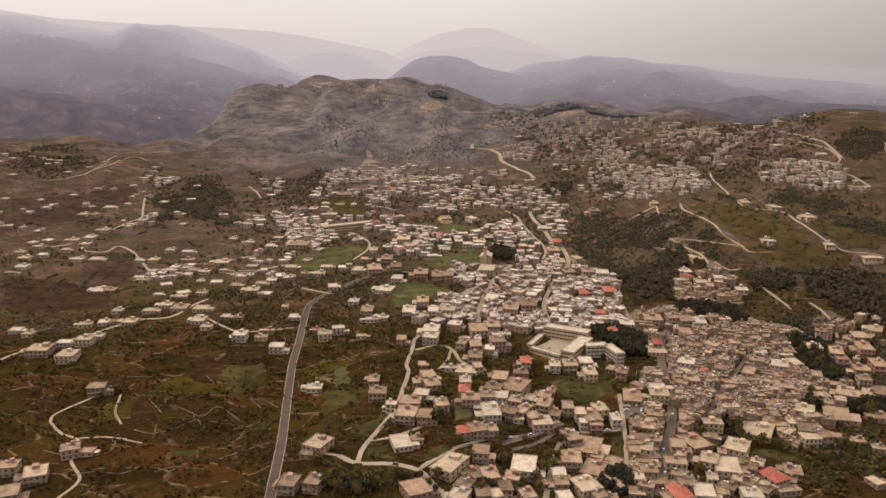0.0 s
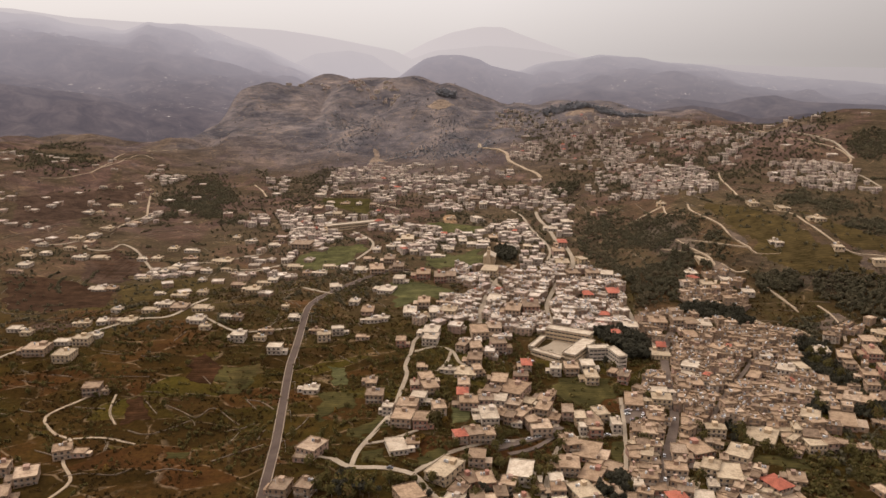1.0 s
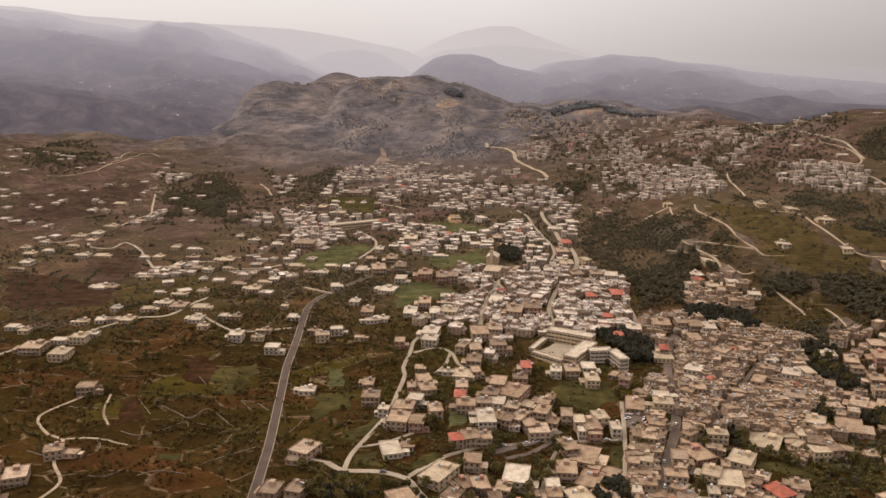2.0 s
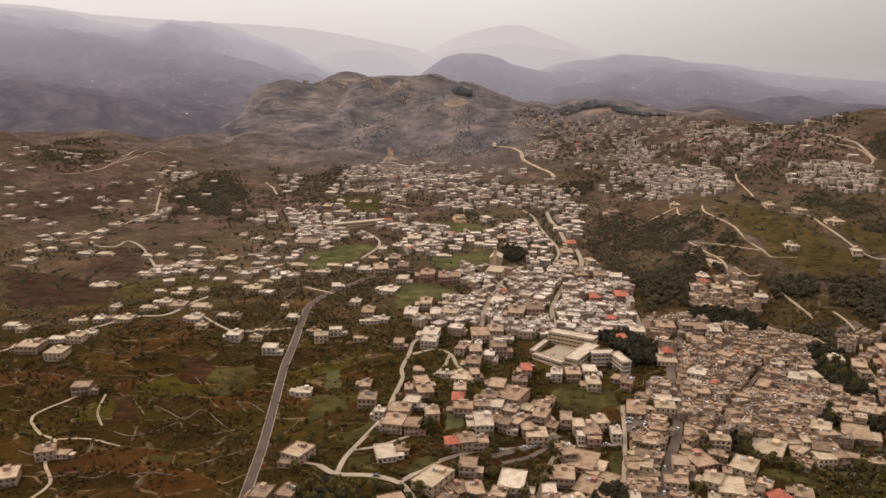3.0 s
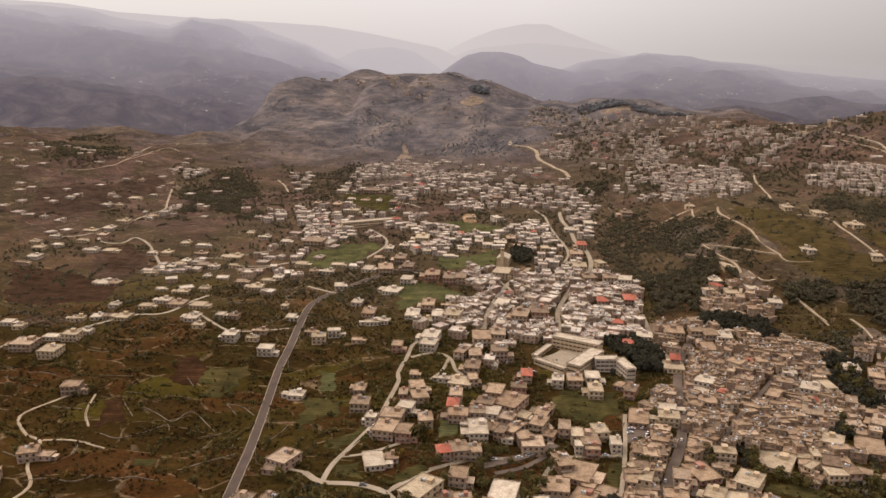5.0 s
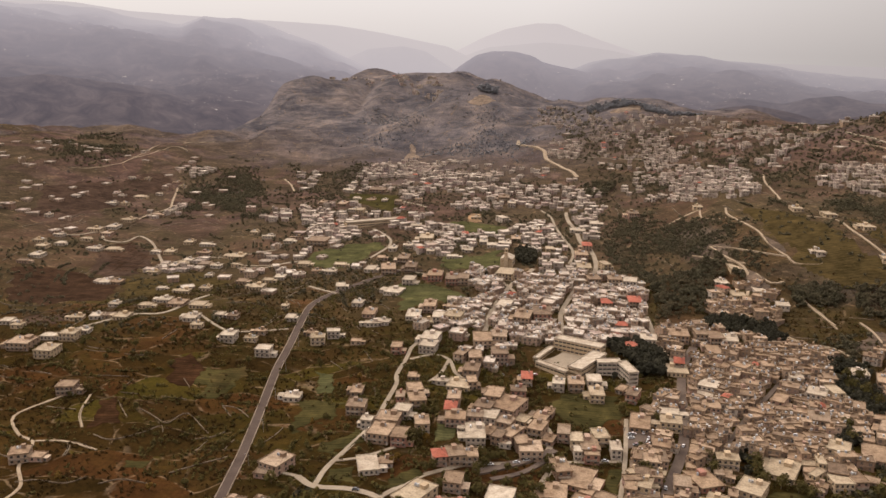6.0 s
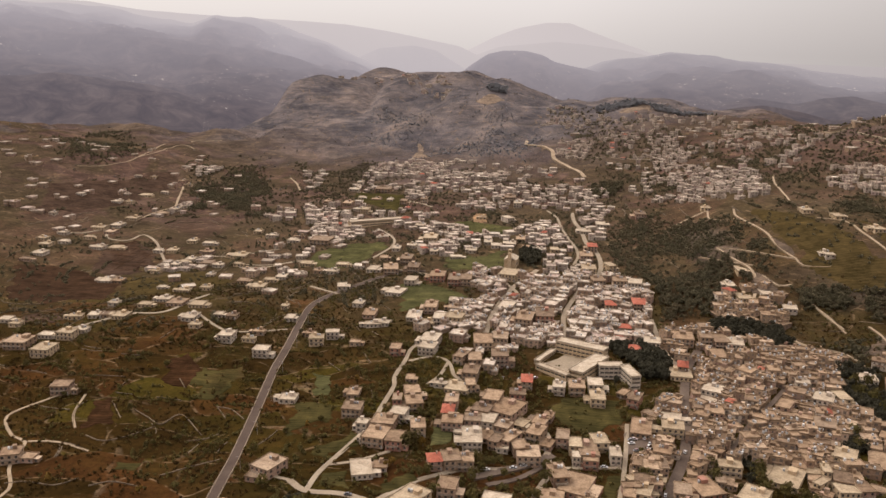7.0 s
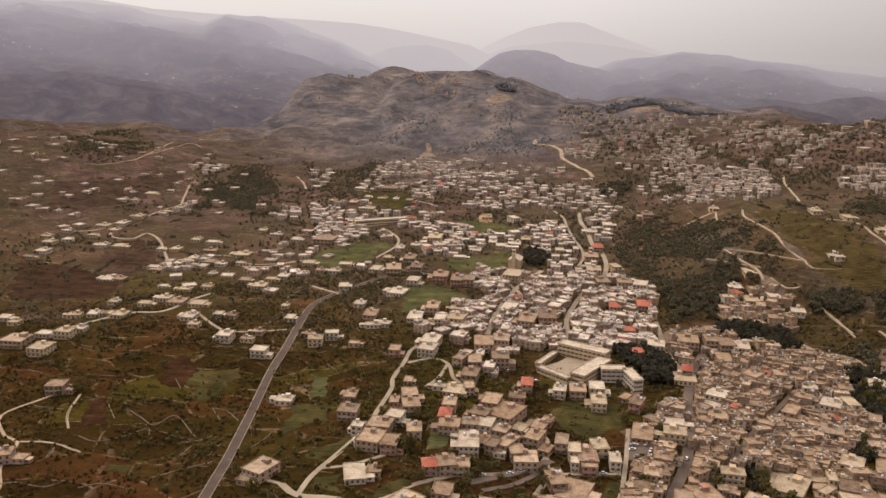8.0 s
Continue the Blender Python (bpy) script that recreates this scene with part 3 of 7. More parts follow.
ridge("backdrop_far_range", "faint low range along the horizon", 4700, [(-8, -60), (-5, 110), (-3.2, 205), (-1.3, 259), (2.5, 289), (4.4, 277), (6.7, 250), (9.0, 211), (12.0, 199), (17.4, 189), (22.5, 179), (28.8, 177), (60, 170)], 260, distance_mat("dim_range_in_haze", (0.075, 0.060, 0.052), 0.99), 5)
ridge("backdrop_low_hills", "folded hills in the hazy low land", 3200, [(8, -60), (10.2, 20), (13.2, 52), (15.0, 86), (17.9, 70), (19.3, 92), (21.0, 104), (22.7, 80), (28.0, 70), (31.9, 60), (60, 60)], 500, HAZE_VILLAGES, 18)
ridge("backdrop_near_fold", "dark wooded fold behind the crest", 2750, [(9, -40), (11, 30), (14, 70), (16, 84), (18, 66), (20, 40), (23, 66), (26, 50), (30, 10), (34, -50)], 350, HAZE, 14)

# ---- roads ----
ROADS, ROAD_PTS, ROAD_ALL = [], [], [None]


def smooth_line(pts, step=5.0):
    """Catmull-Rom through a road's bends, as evenly stepped points."""
    p = [Vector((*a, 0)) for a in pts]
    p = [p[0] * 2 - p[1]] + p + [p[-1] * 2 - p[-2]]
    out = []
    for i in range(1, len(p) - 2):
        m = max(1, int((p[i + 1] - p[i]).length / step))
        for k in range(m):
            f = k / m
            out.append(0.5 * (2 * p[i] + (p[i + 1] - p[i - 1]) * f + (2 * p[i - 1] - 5 * p[i] + 4 * p[i + 1] - p[i + 2]) * f * f + (3 * p[i] - p[i - 1] - 3 * p[i + 1] + p[i + 2]) * f ** 3))
    return out + [p[-2]]


def ribbon(line, left, right, up, drop):
    """A strip with thickness along a line, from left to right of it, laid on the land."""
    v, f = [], []
    for i, c in enumerate(line):
        t = (line[min(i + 1, len(line) - 1)] - line[max(i - 1, 0)]).normalized()
        s = Vector((t.y, -t.x, 0))
        e0, e1 = c + s * left, c + s * right
        z = max(land1(c.x, c.y), land1(e0.x, e0.y), land1(e1.x, e1.y)) + up
        v += [(e0.x, e0.y, z - drop), (e0.x, e0.y, z), (e1.x, e1.y, z), (e1.x, e1.y, z - drop)]
        if i:
            b0 = i * 4
            f += [(b0 - 4 + k, b0 - 3 + k, b0 + 1 + k, b0 + k) for k in range(3)]
    n = len(v)
    f += [(0, 1, 2, 3), (n - 1, n - 2, n - 3, n - 4)]
    return v, f


ROAD_KINDS = {"main_road": (ASPHALT, "two-lane grey asphalt road across the fields"), "street": (STREET, "dusty asphalt village street"),
              "lane": (LANE, "narrow pale concrete lane"), "track": (TRACK, "beaten pale limestone farm track")}


def road(kind, width, pts):
    line = smooth_line(pts)
    ROADS.append((np.array([(p.x, p.y) for p in line]), width))
    v, f = ribbon(line, -width / 2, width / 2, 0.30 + 0.02 * (len(ROADS) % 8), 2.5)
    ob = new(kind, mesh_from(kind, v, f, ROAD_KINDS[kind][0]))
    tagged(ob, ROAD_KINDS[kind][1], "road", kind="structure")
    return line


MAIN_ROAD = [(-94, 395), (-97, 426), (-102, 475), (-110, 536), (-118, 602), (-120, 635), (-122, 665), (-126, 714), (-127, 747), (-119, 776), (-105, 800), (-93, 820), (-80, 838), (-61, 859), (-39, 857)]
road("main_road", 5.1, MAIN_ROAD)
road("lane", 3.1, [(-51, 444), (-49, 466), (-39, 497), (-32, 521), (-29, 548), (-26, 579), (-28, 595), (-25, 624), (-23, 649), (-12, 668)])
road("lane", 4.1, [(-63, 455), (-51, 444), (-31, 443), (-15, 437), (-8, 426), (2, 409), (8, 399)])
road("lane", 2.4, [(-78, 461), (-63, 455)])
road("lane", 2.4, [(-46, 474), (-34, 477), (-23, 484), (-14, 491)])
road("lane", 2.7, [(-22, 623), (-6, 632), (7, 624), (14, 599), (26, 587)])
road("lane", 2.4, [(7, 624), (3, 598), (-4, 582)])
road("lane", 3.4, [(-15, 437), (2, 459), (16, 471), (31, 481), (53, 487), (71, 500), (77, 512), (77, 533), (65, 548)])
road("lane", 3.4, [(57, 413), (64, 444), (71, 471), (77, 489), (77, 512)])
road("street", 6.4, [(125, 426), (135, 456), (144, 484), (155, 513), (162, 539), (168, 573), (173, 608), (183, 651), (196, 681)])
road("lane", 2.7, [(119, 503), (99, 499), (80, 495)])
road("lane", 2.7, [(112, 455), (121, 504), (128, 555)])
road("lane", 3.1, [(10, 852), (58, 843), (98, 829)])
road("track", 6.5, [(58, 1650), (61, 1580), (100, 1513), (106, 1452), (132, 1397), (148, 1324)])
road("lane", 3.4, [(-359, 609), (-343, 632), (-305, 662), (-276, 701), (-248, 708), (-238, 752), (-230, 774)])
road("lane", 2.7, [(-225, 717), (-189, 678), (-172, 669), (-149, 676), (-131, 684)])
road("lane", 3.1, [(-243, 887), (-211, 885), (-183, 905), (-143, 895)])
road("track", 2.0, [(-219, 416), (-215, 440), (-232, 467), (-240, 495), (-253, 502), (-271, 525), (-257, 546), (-250, 555)])
road("track", 1.5, [(-239, 496), (-217, 495), (-194, 485)])
road("track", 1.5, [(-234, 555), (-229, 531), (-218, 513)])
road("track", 2.0, [(264, 710), (278, 691), (304, 681), (316, 662)])
road("lane", 3.4, [(501, 1225), (511, 1152), (518, 1114), (511, 1047)])
road("lane", 3.4, [(-144, 806), (-128, 794), (-112, 783)])
road("lane", 2.7, [(500, 950), (492, 990), (472, 1023)])
road("lane", 4.8, [(73, 852), (51, 804), (35, 735), (29, 663)])
road("lane", 4.1, [(-204, 1305), (-123, 1222), (-68, 1162)])
road("lane", 4.1, [(111, 795), (95, 738), (95, 687)])
road("lane", 4.1, [(-116, 889), (-88, 861), (-77, 882)])
road("lane", 4.1, [(167, 735), (170, 675), (180, 641)])
road("track", 3.0, [(-567, 1701), (-614, 1637), (-626, 1524)])
road("track", 2.5, [(507, 1263), (487, 1301), (496, 1432)])
road("track", 3.0, [(-474, 1286), (-453, 1217), (-441, 1176), (-447, 1137), (-455, 1105)])
road("track", 2.2, [(299, 744), (306, 727), (314, 712)])
road("track", 2.5, [(334, 715), (340, 703), (342, 684), (336, 662)])
road("track", 3.0, [(-334, 1396), (-310, 1350), (-290, 1303)])
road("track", 2.5, [(-647, 1287), (-606, 1355), (-575, 1459)])
road("street", 3.2, [(198, 553), (214, 580), (233, 608), (250, 634)])
road("street", 2.8, [(153, 465), (169, 502), (184, 527), (198, 553)])
road("street", 2.8, [(170, 597), (193, 617), (215, 624)])
road("track", 2.4, [(284, 967), (280, 938), (287, 897), (292, 867), (293, 837), (298, 815), (302, 806)])
road("track", 2.4, [(247, 868), (259, 850), (278, 826), (296, 810), (302, 806)])
road("track", 2.6, [(247, 868), (254, 832), (263, 804), (263, 783), (256, 759)])
road("track", 2.2, [(270, 790), (279, 772), (289, 771)])
road("track", 2.0, [(302, 806), (305, 794), (325, 788), (332, 797), (328, 807)])
road("track", 2.4, [(342, 903), (368, 880), (369, 837), (377, 803), (390, 779), (416, 775), (429, 773)])
road("track", 2.0, [(261, 988), (257, 953), (271, 930), (279, 929)])
road("track", 2.4, [(261, 990), (238, 980), (216, 970)])
road("track", 2.0, [(230, 864), (248, 830), (266, 809)])
road("track", 1.8, [(297, 745), (307, 728), (314, 707)])
road("track", 2.2, [(263, 711), (279, 692), (304, 680)])
road("lane", 3.2, [(-513, 1000), (-488, 1008), (-470, 1032), (-449, 998), (-423, 996), (-416, 1023), (-390, 1001), (-362, 954), (-336, 909)])
road("lane", 2.6, [(-336, 909), (-302, 935), (-269, 936), (-245, 948), (-221, 959)])
road("lane", 2.4, [(-261, 907), (-225, 893), (-194, 897), (-176, 904)])
road("lane", 4.6, [(119, 1106), (119, 1051), (124, 998), (126, 936), (133, 913), (136, 877), (133, 843), (120, 797)])
road("lane", 3.0, [(88, 1125), (99, 1079), (102, 1025), (107, 972), (115, 899), (109, 863)])
road("lane", 3.2, [(-122, 1045), (-96, 999), (-89, 964), (-95, 934), (-104, 906)])
road("lane", 3.0, [(-93, 822), (-80, 839), (-71, 862), (-57, 857), (-36, 846)])
road("lane", 3.4, [(27, 833), (49, 800), (63, 752), (62, 709)])
road("track", 2.0, [(-598, 1395), (-591, 1532), (-554, 1531)])
road("lane", 2.6, [(136, 1452), (203, 1428), (253, 1375)])
road("track", 2.4, [(481, 1062), (497, 1035), (509, 1051), (512, 1092), (503, 1131), (485, 1204)])
road("track", 2.2, [(342, 969), (351, 1055), (364, 1114)])
road("street", 6.0, [(35, 473), (47, 481), (63, 493), (80, 509)])
road("street", 3.6, [(43, 468), (60, 479), (76, 498)])

# low walls and verges beside the main road
main_line = smooth_line(MAIN_ROAD[:-2])
for side in (-1, 1):
    for name, lo, hi, up, m, lab in (("verge", 2.55, 2.95, 0.22, TRACK, "pale gravel verge of the main road"), ("road_wall", 2.95, 3.15, 0.55, CONCRETE, "low pale concrete wall along the main road")):
        v, f = ribbon(main_line, *sorted((side * lo, side * hi)), up, 3.0)
        tagged(new(name, mesh_from(name, v, f, m)), lab, "road edge", kind="structure")


def inside(x, y, poly):
    hit, j = False, len(poly) - 1
    for i in range(len(poly)):
        (xi, yi), (xj, yj) = poly[i], poly[j]
        if (yi > y) != (yj > y) and x < (xj - xi) * (y - yi) / (yj - yi) + xi:
            hit = not hit
        j = i
    return hit


def road_gap(x, y):
    """Metres from a place to the nearest road's edge."""
    if len(ROAD_PTS) != len(ROADS):
        ROAD_PTS[:] = [None] * len(ROADS)
        ROAD_ALL[0] = np.concatenate([np.column_stack([p, np.full(len(p), w / 2)]) for p, w in ROADS])
    r = ROAD_ALL[0]
    return float((np.hypot(r[:, 0] - x, r[:, 1] - y) - r[:, 2]).min())


FIELDS = []


def field(name, label, poly, material, cat="field"):
    """A worked plot laid on the land, with a low rim."""
    if material not in (GOLDEN, RED_SOIL, DARK_SOIL, BROWN_EARTH):
        FIELDS.append(poly)
    xs, ys = [p[0] for p in poly], [p[1] for p in poly]
    step = max(0.8, (max(ys) - min(ys)) / 60)
    span = min(max(xs) - min(xs), max(ys) - min(ys))
    nx, ny = int((max(xs) - min(xs)) / step) + 2, int((max(ys) - min(ys)) / step) + 2
    ids, v, f = {}, [], []

    def vid(i, j):
        if (i, j) not in ids:
            x, y = min(xs) + i * step, min(ys) + j * step
            ids[i, j] = len(v)
            v.append((x, y, land1(x, y) + (0.4 if y < 750 else 0.9)))
        return ids[i, j]
    for i in range(nx):
        for j in range(ny):
            fx, fy = min(xs) + (i + 0.5) * step, min(ys) + (j + 0.5) * step
            wob = float(value_noise(np.array([fx / 6]), np.array([fy / 6]))[0]) * min(9, span * 0.28) + float(value_noise(np.array([fx / 17 + 3]), np.array([fy / 17]))[0]) * min(16, span * 0.42)
            if inside(fx + wob, fy - wob, poly):
                f.append((vid(i, j), vid(i + 1, j), vid(i + 1, j + 1), vid(i, j + 1)))
    met = np.bincount(np.array(f).ravel(), minlength=len(v))
    v = [(x, y, z - (1.3 if k < 4 else 0)) for (x, y, z), k in zip(v, met)]        # the rim sinks into the land
    tagged(new(name, mesh_from(name, v, f, material, smooth=True)), label, cat, kind="structure")


field("ploughed_field", "ploughed reddish brown plot", [(-228, 551), (-213, 554), (-189, 512), (-217, 511)], PLOUGHED)
field("grass_plot", "rough green grass below the school", [(72, 575), (92, 588), (124, 590), (128, 560), (112, 540), (84, 548)], GRASS)
field("grass_plot", "green terrace above the lane", [(-46, 520), (-34, 508), (-46, 478), (-60, 484)], GRASS)
field("grass_plot", "green terrace west of the main road", [(-178, 600), (-140, 606), (-136, 580), (-172, 574)], GRASS)
field("earth_cut", "pinkish tan earth cut below the hill's crest", [(-53, 1838), (-41, 1873), (-11, 1870), (8, 1844), (-17, 1814)], PALE_EARTH, "earth")
field("rocky_bank", "pale rocky bank on the upper slope", [(-159, 1597), (-160, 1706), (-145, 1691), (-121, 1558)], PALE_EARTH, "earth")
field("bare_field", "bare brown field on the hill's brow", [(-636, 1578), (-629, 1680), (-606, 1787), (-591, 1721), (-616, 1612)], BROWN_EARTH, "earth")
field("earthworks", "pale earthworks on the far hill", [(-823, 1716), (-770, 1745), (-679, 1707), (-751, 1726), (-768, 1657)], BROWN_EARTH, "earth")
field("earth_cut", "bare tan earth cut on the far slope", [(240, 1755), (305, 1784), (309, 1735), (254, 1720)], PALE_EARTH, "earth")

field("green_field", "bright green crop on a terrace", [(-173, 931), (-153, 965), (-99, 976), (-94, 944), (-111, 893), (-132, 866), (-167, 888)], GREEN, "field")
field("green_field", "green field among the upper houses", [(-35, 1073), (-3, 1066), (44, 1035), (47, 1001), (4, 1008), (-25, 1040)], GREEN, "field")
field("green_field", "green terraced crop between houses", [(-23, 900), (43, 919), (45, 885), (34, 857), (-2, 850), (-21, 867)], GREEN, "field")
field("green_field", "green field beside the crossroads", [(-59, 812), (-22, 805), (9, 778), (2, 764), (-26, 730), (-50, 730)], GREEN, "field")
field("grass_plot", "green terraces below the upper village", [(-207, 1294), (-123, 1268), (-110, 1127), (-151, 1172), (-193, 1233)], GRASS, "field")
field("earth_cut", "bare orange earth of a building site", [(-7, 1108), (11, 1110), (12, 1066), (-4, 1062)], EARTH, "earth")
field("dry_field", "golden olive terraces on the knoll", [(290, 963), (343, 914), (358, 841), (364, 798), (407, 769), (400, 751), (333, 758), (308, 788), (309, 818), (298, 886)], GOLDEN, "field")
field("dry_field", "golden grass along the hill's shoulder", [(382, 886), (403, 823), (440, 802), (429, 779), (397, 783), (379, 820)], GOLDEN, "field")
field("dry_field", "golden grass among the field lanes", [(-349, 840), (-285, 879), (-229, 831), (-267, 767), (-319, 775)], GOLDEN, "field")
field("bare_field", "reddish bare bank above the lane", [(-362, 675), (-367, 702), (-329, 705), (-318, 691), (-332, 668)], RED_SOIL, "field")
field("green_field", "small bright green vegetable plot", [(-90, 606), (-76, 602), (-70, 569), (-81, 568)], GREEN, "field")
field("grass_plot", "green grass beside the small white house", [(-92, 557), (-54, 555), (-56, 527), (-76, 501), (-89, 533)], GRASS, "field")
field("green_field", "green lawn beside the houses", [(6, 531), (21, 533), (20, 502), (7, 498)], GREEN, "field")
field("grass_plot", "green grass inside the lane's bend", [(-50, 466), (-33, 469), (-28, 448), (-49, 451)], GRASS, "field")
field("grass_plot", "green grass beside the lower lane", [(-21, 449), (-1, 474), (6, 464), (-4, 446)], GRASS, "field")
field("grass_plot", "green garden between the packed houses", [(108, 495), (119, 496), (112, 462), (105, 473)], GRASS, "field")
field("green_field", "dark green lawn below the old quarter", [(198, 490), (234, 490), (229, 476), (196, 474)], GRASS, "field")
field("grass_plot", "grass in the hollow by the old quarter", [(296, 651), (307, 640), (299, 622), (289, 626)], GRASS, "field")
field("grass_plot", "green terrace beside the main road", [(-164, 581), (-146, 595), (-134, 571), (-149, 552), (-163, 560)], GRASS, "field")
field("grass_plot", "green terrace below the farm", [(-170, 471), (-155, 473), (-152, 460), (-164, 459)], GRASS, "field")
field("bare_field", "dark reddish soil below the western lane", [(-479, 860), (-455, 880), (-393, 853), (-341, 821), (-328, 763), (-384, 735), (-421, 749)], DARK_SOIL, "field")
field("bare_field", "dark reddish soil inside the lane's bend", [(-438, 976), (-410, 997), (-365, 939), (-344, 872), (-380, 868)], DARK_SOIL, "field")
field("earth_bank", "bare brown earth beside the knoll's track", [(247, 876), (265, 850), (257, 829), (245, 851)], BROWN_EARTH, "earth")
field("earth_bank", "bare brown bank above the hairpin", [(292, 860), (304, 827), (303, 810), (294, 824)], BROWN_EARTH, "earth")
field("earth_bank", "bare brown earth above the stone houses", [(264, 801), (274, 783), (277, 762), (256, 759)], BROWN_EARTH, "earth")
field("earth_bank", "bare earth slope on the eastern edge", [(318, 697), (348, 704), (353, 681), (324, 669)], BROWN_EARTH, "earth")
field("paved_square", "dusty asphalt parking square between the houses", [(128, 544), (146, 542), (140, 515), (124, 517)], STREET, "square")


# low stone walls between the near plots
def field_wall(pts):
    v, f = ribbon(smooth_line(pts, 2.0), -0.24, 0.24, 0.6, 2.0)
    tagged(new("field_wall", mesh_from("field_wall", v, f, PALE_STONE)), "low pale dry-stone wall between plots", "wall", kind="structure")


field_wall([(-221, 516), (-230, 534), (-229, 548)])
field_wall([(-211, 548), (-195, 527)])
field_wall([(-191, 538), (-178, 529), (-165, 520), (-157, 533), (-133, 507)])
field_wall([(-138, 546), (-127, 531)])
field_wall([(-138, 546), (-127, 543), (-115, 531)])
field_wall([(-206, 504), (-192, 498), (-179, 504), (-168, 516)])
field_wall([(-216, 495), (-207, 492), (-194, 484)])
field_wall([(-216, 566), (-214, 578)])
field_wall([(-222, 645), (-218, 665)])
field_wall([(-140, 498), (-129, 502), (-123, 509)])
field_wall([(-179, 582), (-170, 570)])
field_wall([(-257, 482), (-238, 474), (-225, 477)])
field_wall([(-222, 447), (-210, 449), (-192, 445), (-182, 453)])
field_wall([(-172, 445), (-161, 450), (-142, 445)])
field_wall([(-137, 457), (-124, 467), (-110, 477)])
field("bare_field", "reddish bare soil on the far terraces", [(-637, 1196), (-583, 1260), (-525, 1362), (-484, 1300), (-499, 1198), (-516, 1121), (-576, 1056)], RED_SOIL, "field")
field("bare_field", "reddish bare soil beside the far lane", [(-428, 949), (-408, 992), (-372, 962), (-340, 890), (-359, 844), (-399, 865)], RED_SOIL, "field")
field("dry_field", "rusty dry grass on the near terraces", [(-202, 607), (-188, 623), (-171, 599), (-170, 571), (-190, 575)], PLOUGHED, "field")
field("dry_field", "golden grass strip on the near terraces", [(-166, 590), (-141, 611), (-131, 587), (-155, 562)], GOLDEN, "field")

# ---- houses ----
STYLES = {"plain": (WALL, ROOF, "tan limestone", "flat concrete roof"), "white": (WALL_WHITE, ROOF_WHITE, "whitewashed", "pale flat roof"),
          "cream": (WALL_CREAM, ROOF_TAN, "cream-rendered", "tan flat roof"), "brick": (WALL_BRICK, ROOF, "reddish rendered", "flat concrete roof"),
          "tiled": (WALL, TILE, "tan limestone", "hipped red tile roof")}
COUNT = ["", "single-storey", "two-storey", "three-storey", "four-storey", "five-storey"]
STOREY = 2.95
BUILT = []                 # x, y, radius of all that stands


def box(v, f, x0, y0, z0, x1, y1, z1):
    k = len(v)
    v += [(x0, y0, z0), (x1, y0, z0), (x1, y1, z0), (x0, y1, z0), (x0, y0, z1), (x1, y0, z1), (x1, y1, z1), (x0, y1, z1)]
    f += [(k, k + 3, k + 2, k + 1), (k + 4, k + 5, k + 6, k + 7), (k, k + 1, k + 5, k + 4), (k + 1, k + 2, k + 6, k + 5), (k + 2, k + 3, k + 7, k + 6), (k + 3, k, k + 4, k + 7)]


def box_mesh(name, dims, material, bevel=0.0):
    bm = bmesh.new()
    v, f = [], []
    for d in dims:
        box(v, f, *d)
    vs = [bm.verts.new(p) for p in v]
    for q in f:
        bm.faces.new([vs[i] for i in q])
    if bevel:
        bmesh.ops.bevel(bm, geom=list(bm.edges), offset=bevel, segments=1, affect="EDGES")
    me = bpy.data.meshes.new(name)
    bm.to_mesh(me)
    bm.free()
    me.materials.append(material)
    return me


def window_mesh(w, h):
    """A framed pane with a sill, in one piece."""
    bm = bmesh.new()
    bmesh.ops.create_cube(bm, size=1, matrix=Matrix.Translation((0, 0.01, h / 2)) @ Matrix.Diagonal((w, 0.08, h, 1)))
    bm.normal_update()
    face = min(bm.faces, key=lambda q_: q_.normal.y)
    bmesh.ops.inset_individual(bm, faces=[face], thickness=0.11, depth=-0.05)
    face.material_index = 1
    bm.normal_update()
    low = min((q_ for q_ in bm.faces if q_.material_index == 0 and q_.normal.y < -0.5), key=lambda q_: q_.calc_center_median().z)
    out = bmesh.ops.extrude_discrete_faces(bm, faces=[low])["faces"]
    bmesh.ops.translate(bm, verts=list({v for q_ in out for v in q_.verts}), vec=(0, -0.2, 0))
    me = bpy.data.meshes.new("window")
    bm.to_mesh(me)
    bm.free()
    me.materials.append(FRAME)
    me.materials.append(GLASS)
    return me


WIN_W, WIN_H = 1.5, 1.7
WINDOW = window_mesh(WIN_W, WIN_H)
DOOR = mesh_from("door", *(lambda v, f: (box(v, f, -0.55, -0.02, 0, 0.55, 0.06, 2.1), box(v, f, -0.65, -0.05, 2.1, 0.65, 0.06, 2.25), (v, f))[2])([], []), [FRAME])
bm = bmesh.new()
bmesh.ops.create_cone(bm, cap_ends=True, segments=10, radius1=0.62, radius2=0.62, depth=1.3, matrix=Matrix.Translation((0, 0, 0.95)))
bmesh.ops.create_cone(bm, cap_ends=True, segments=10, radius1=0.62, radius2=0.2, depth=0.22, matrix=Matrix.Translation((0, 0, 1.71)))
for sx in (-0.4, 0.4):
    for sy in (-0.4, 0.4):
        bmesh.ops.create_cube(bm, size=1, matrix=Matrix.Translation((sx, sy, 0.15)) @ Matrix.Diagonal((0.1, 0.1, 0.36, 1)))
TANK_MESH = bpy.data.meshes.new("water_tank")
bm.to_mesh(TANK_MESH)
bm.free()
TANK_MESH.materials.append(TANK)


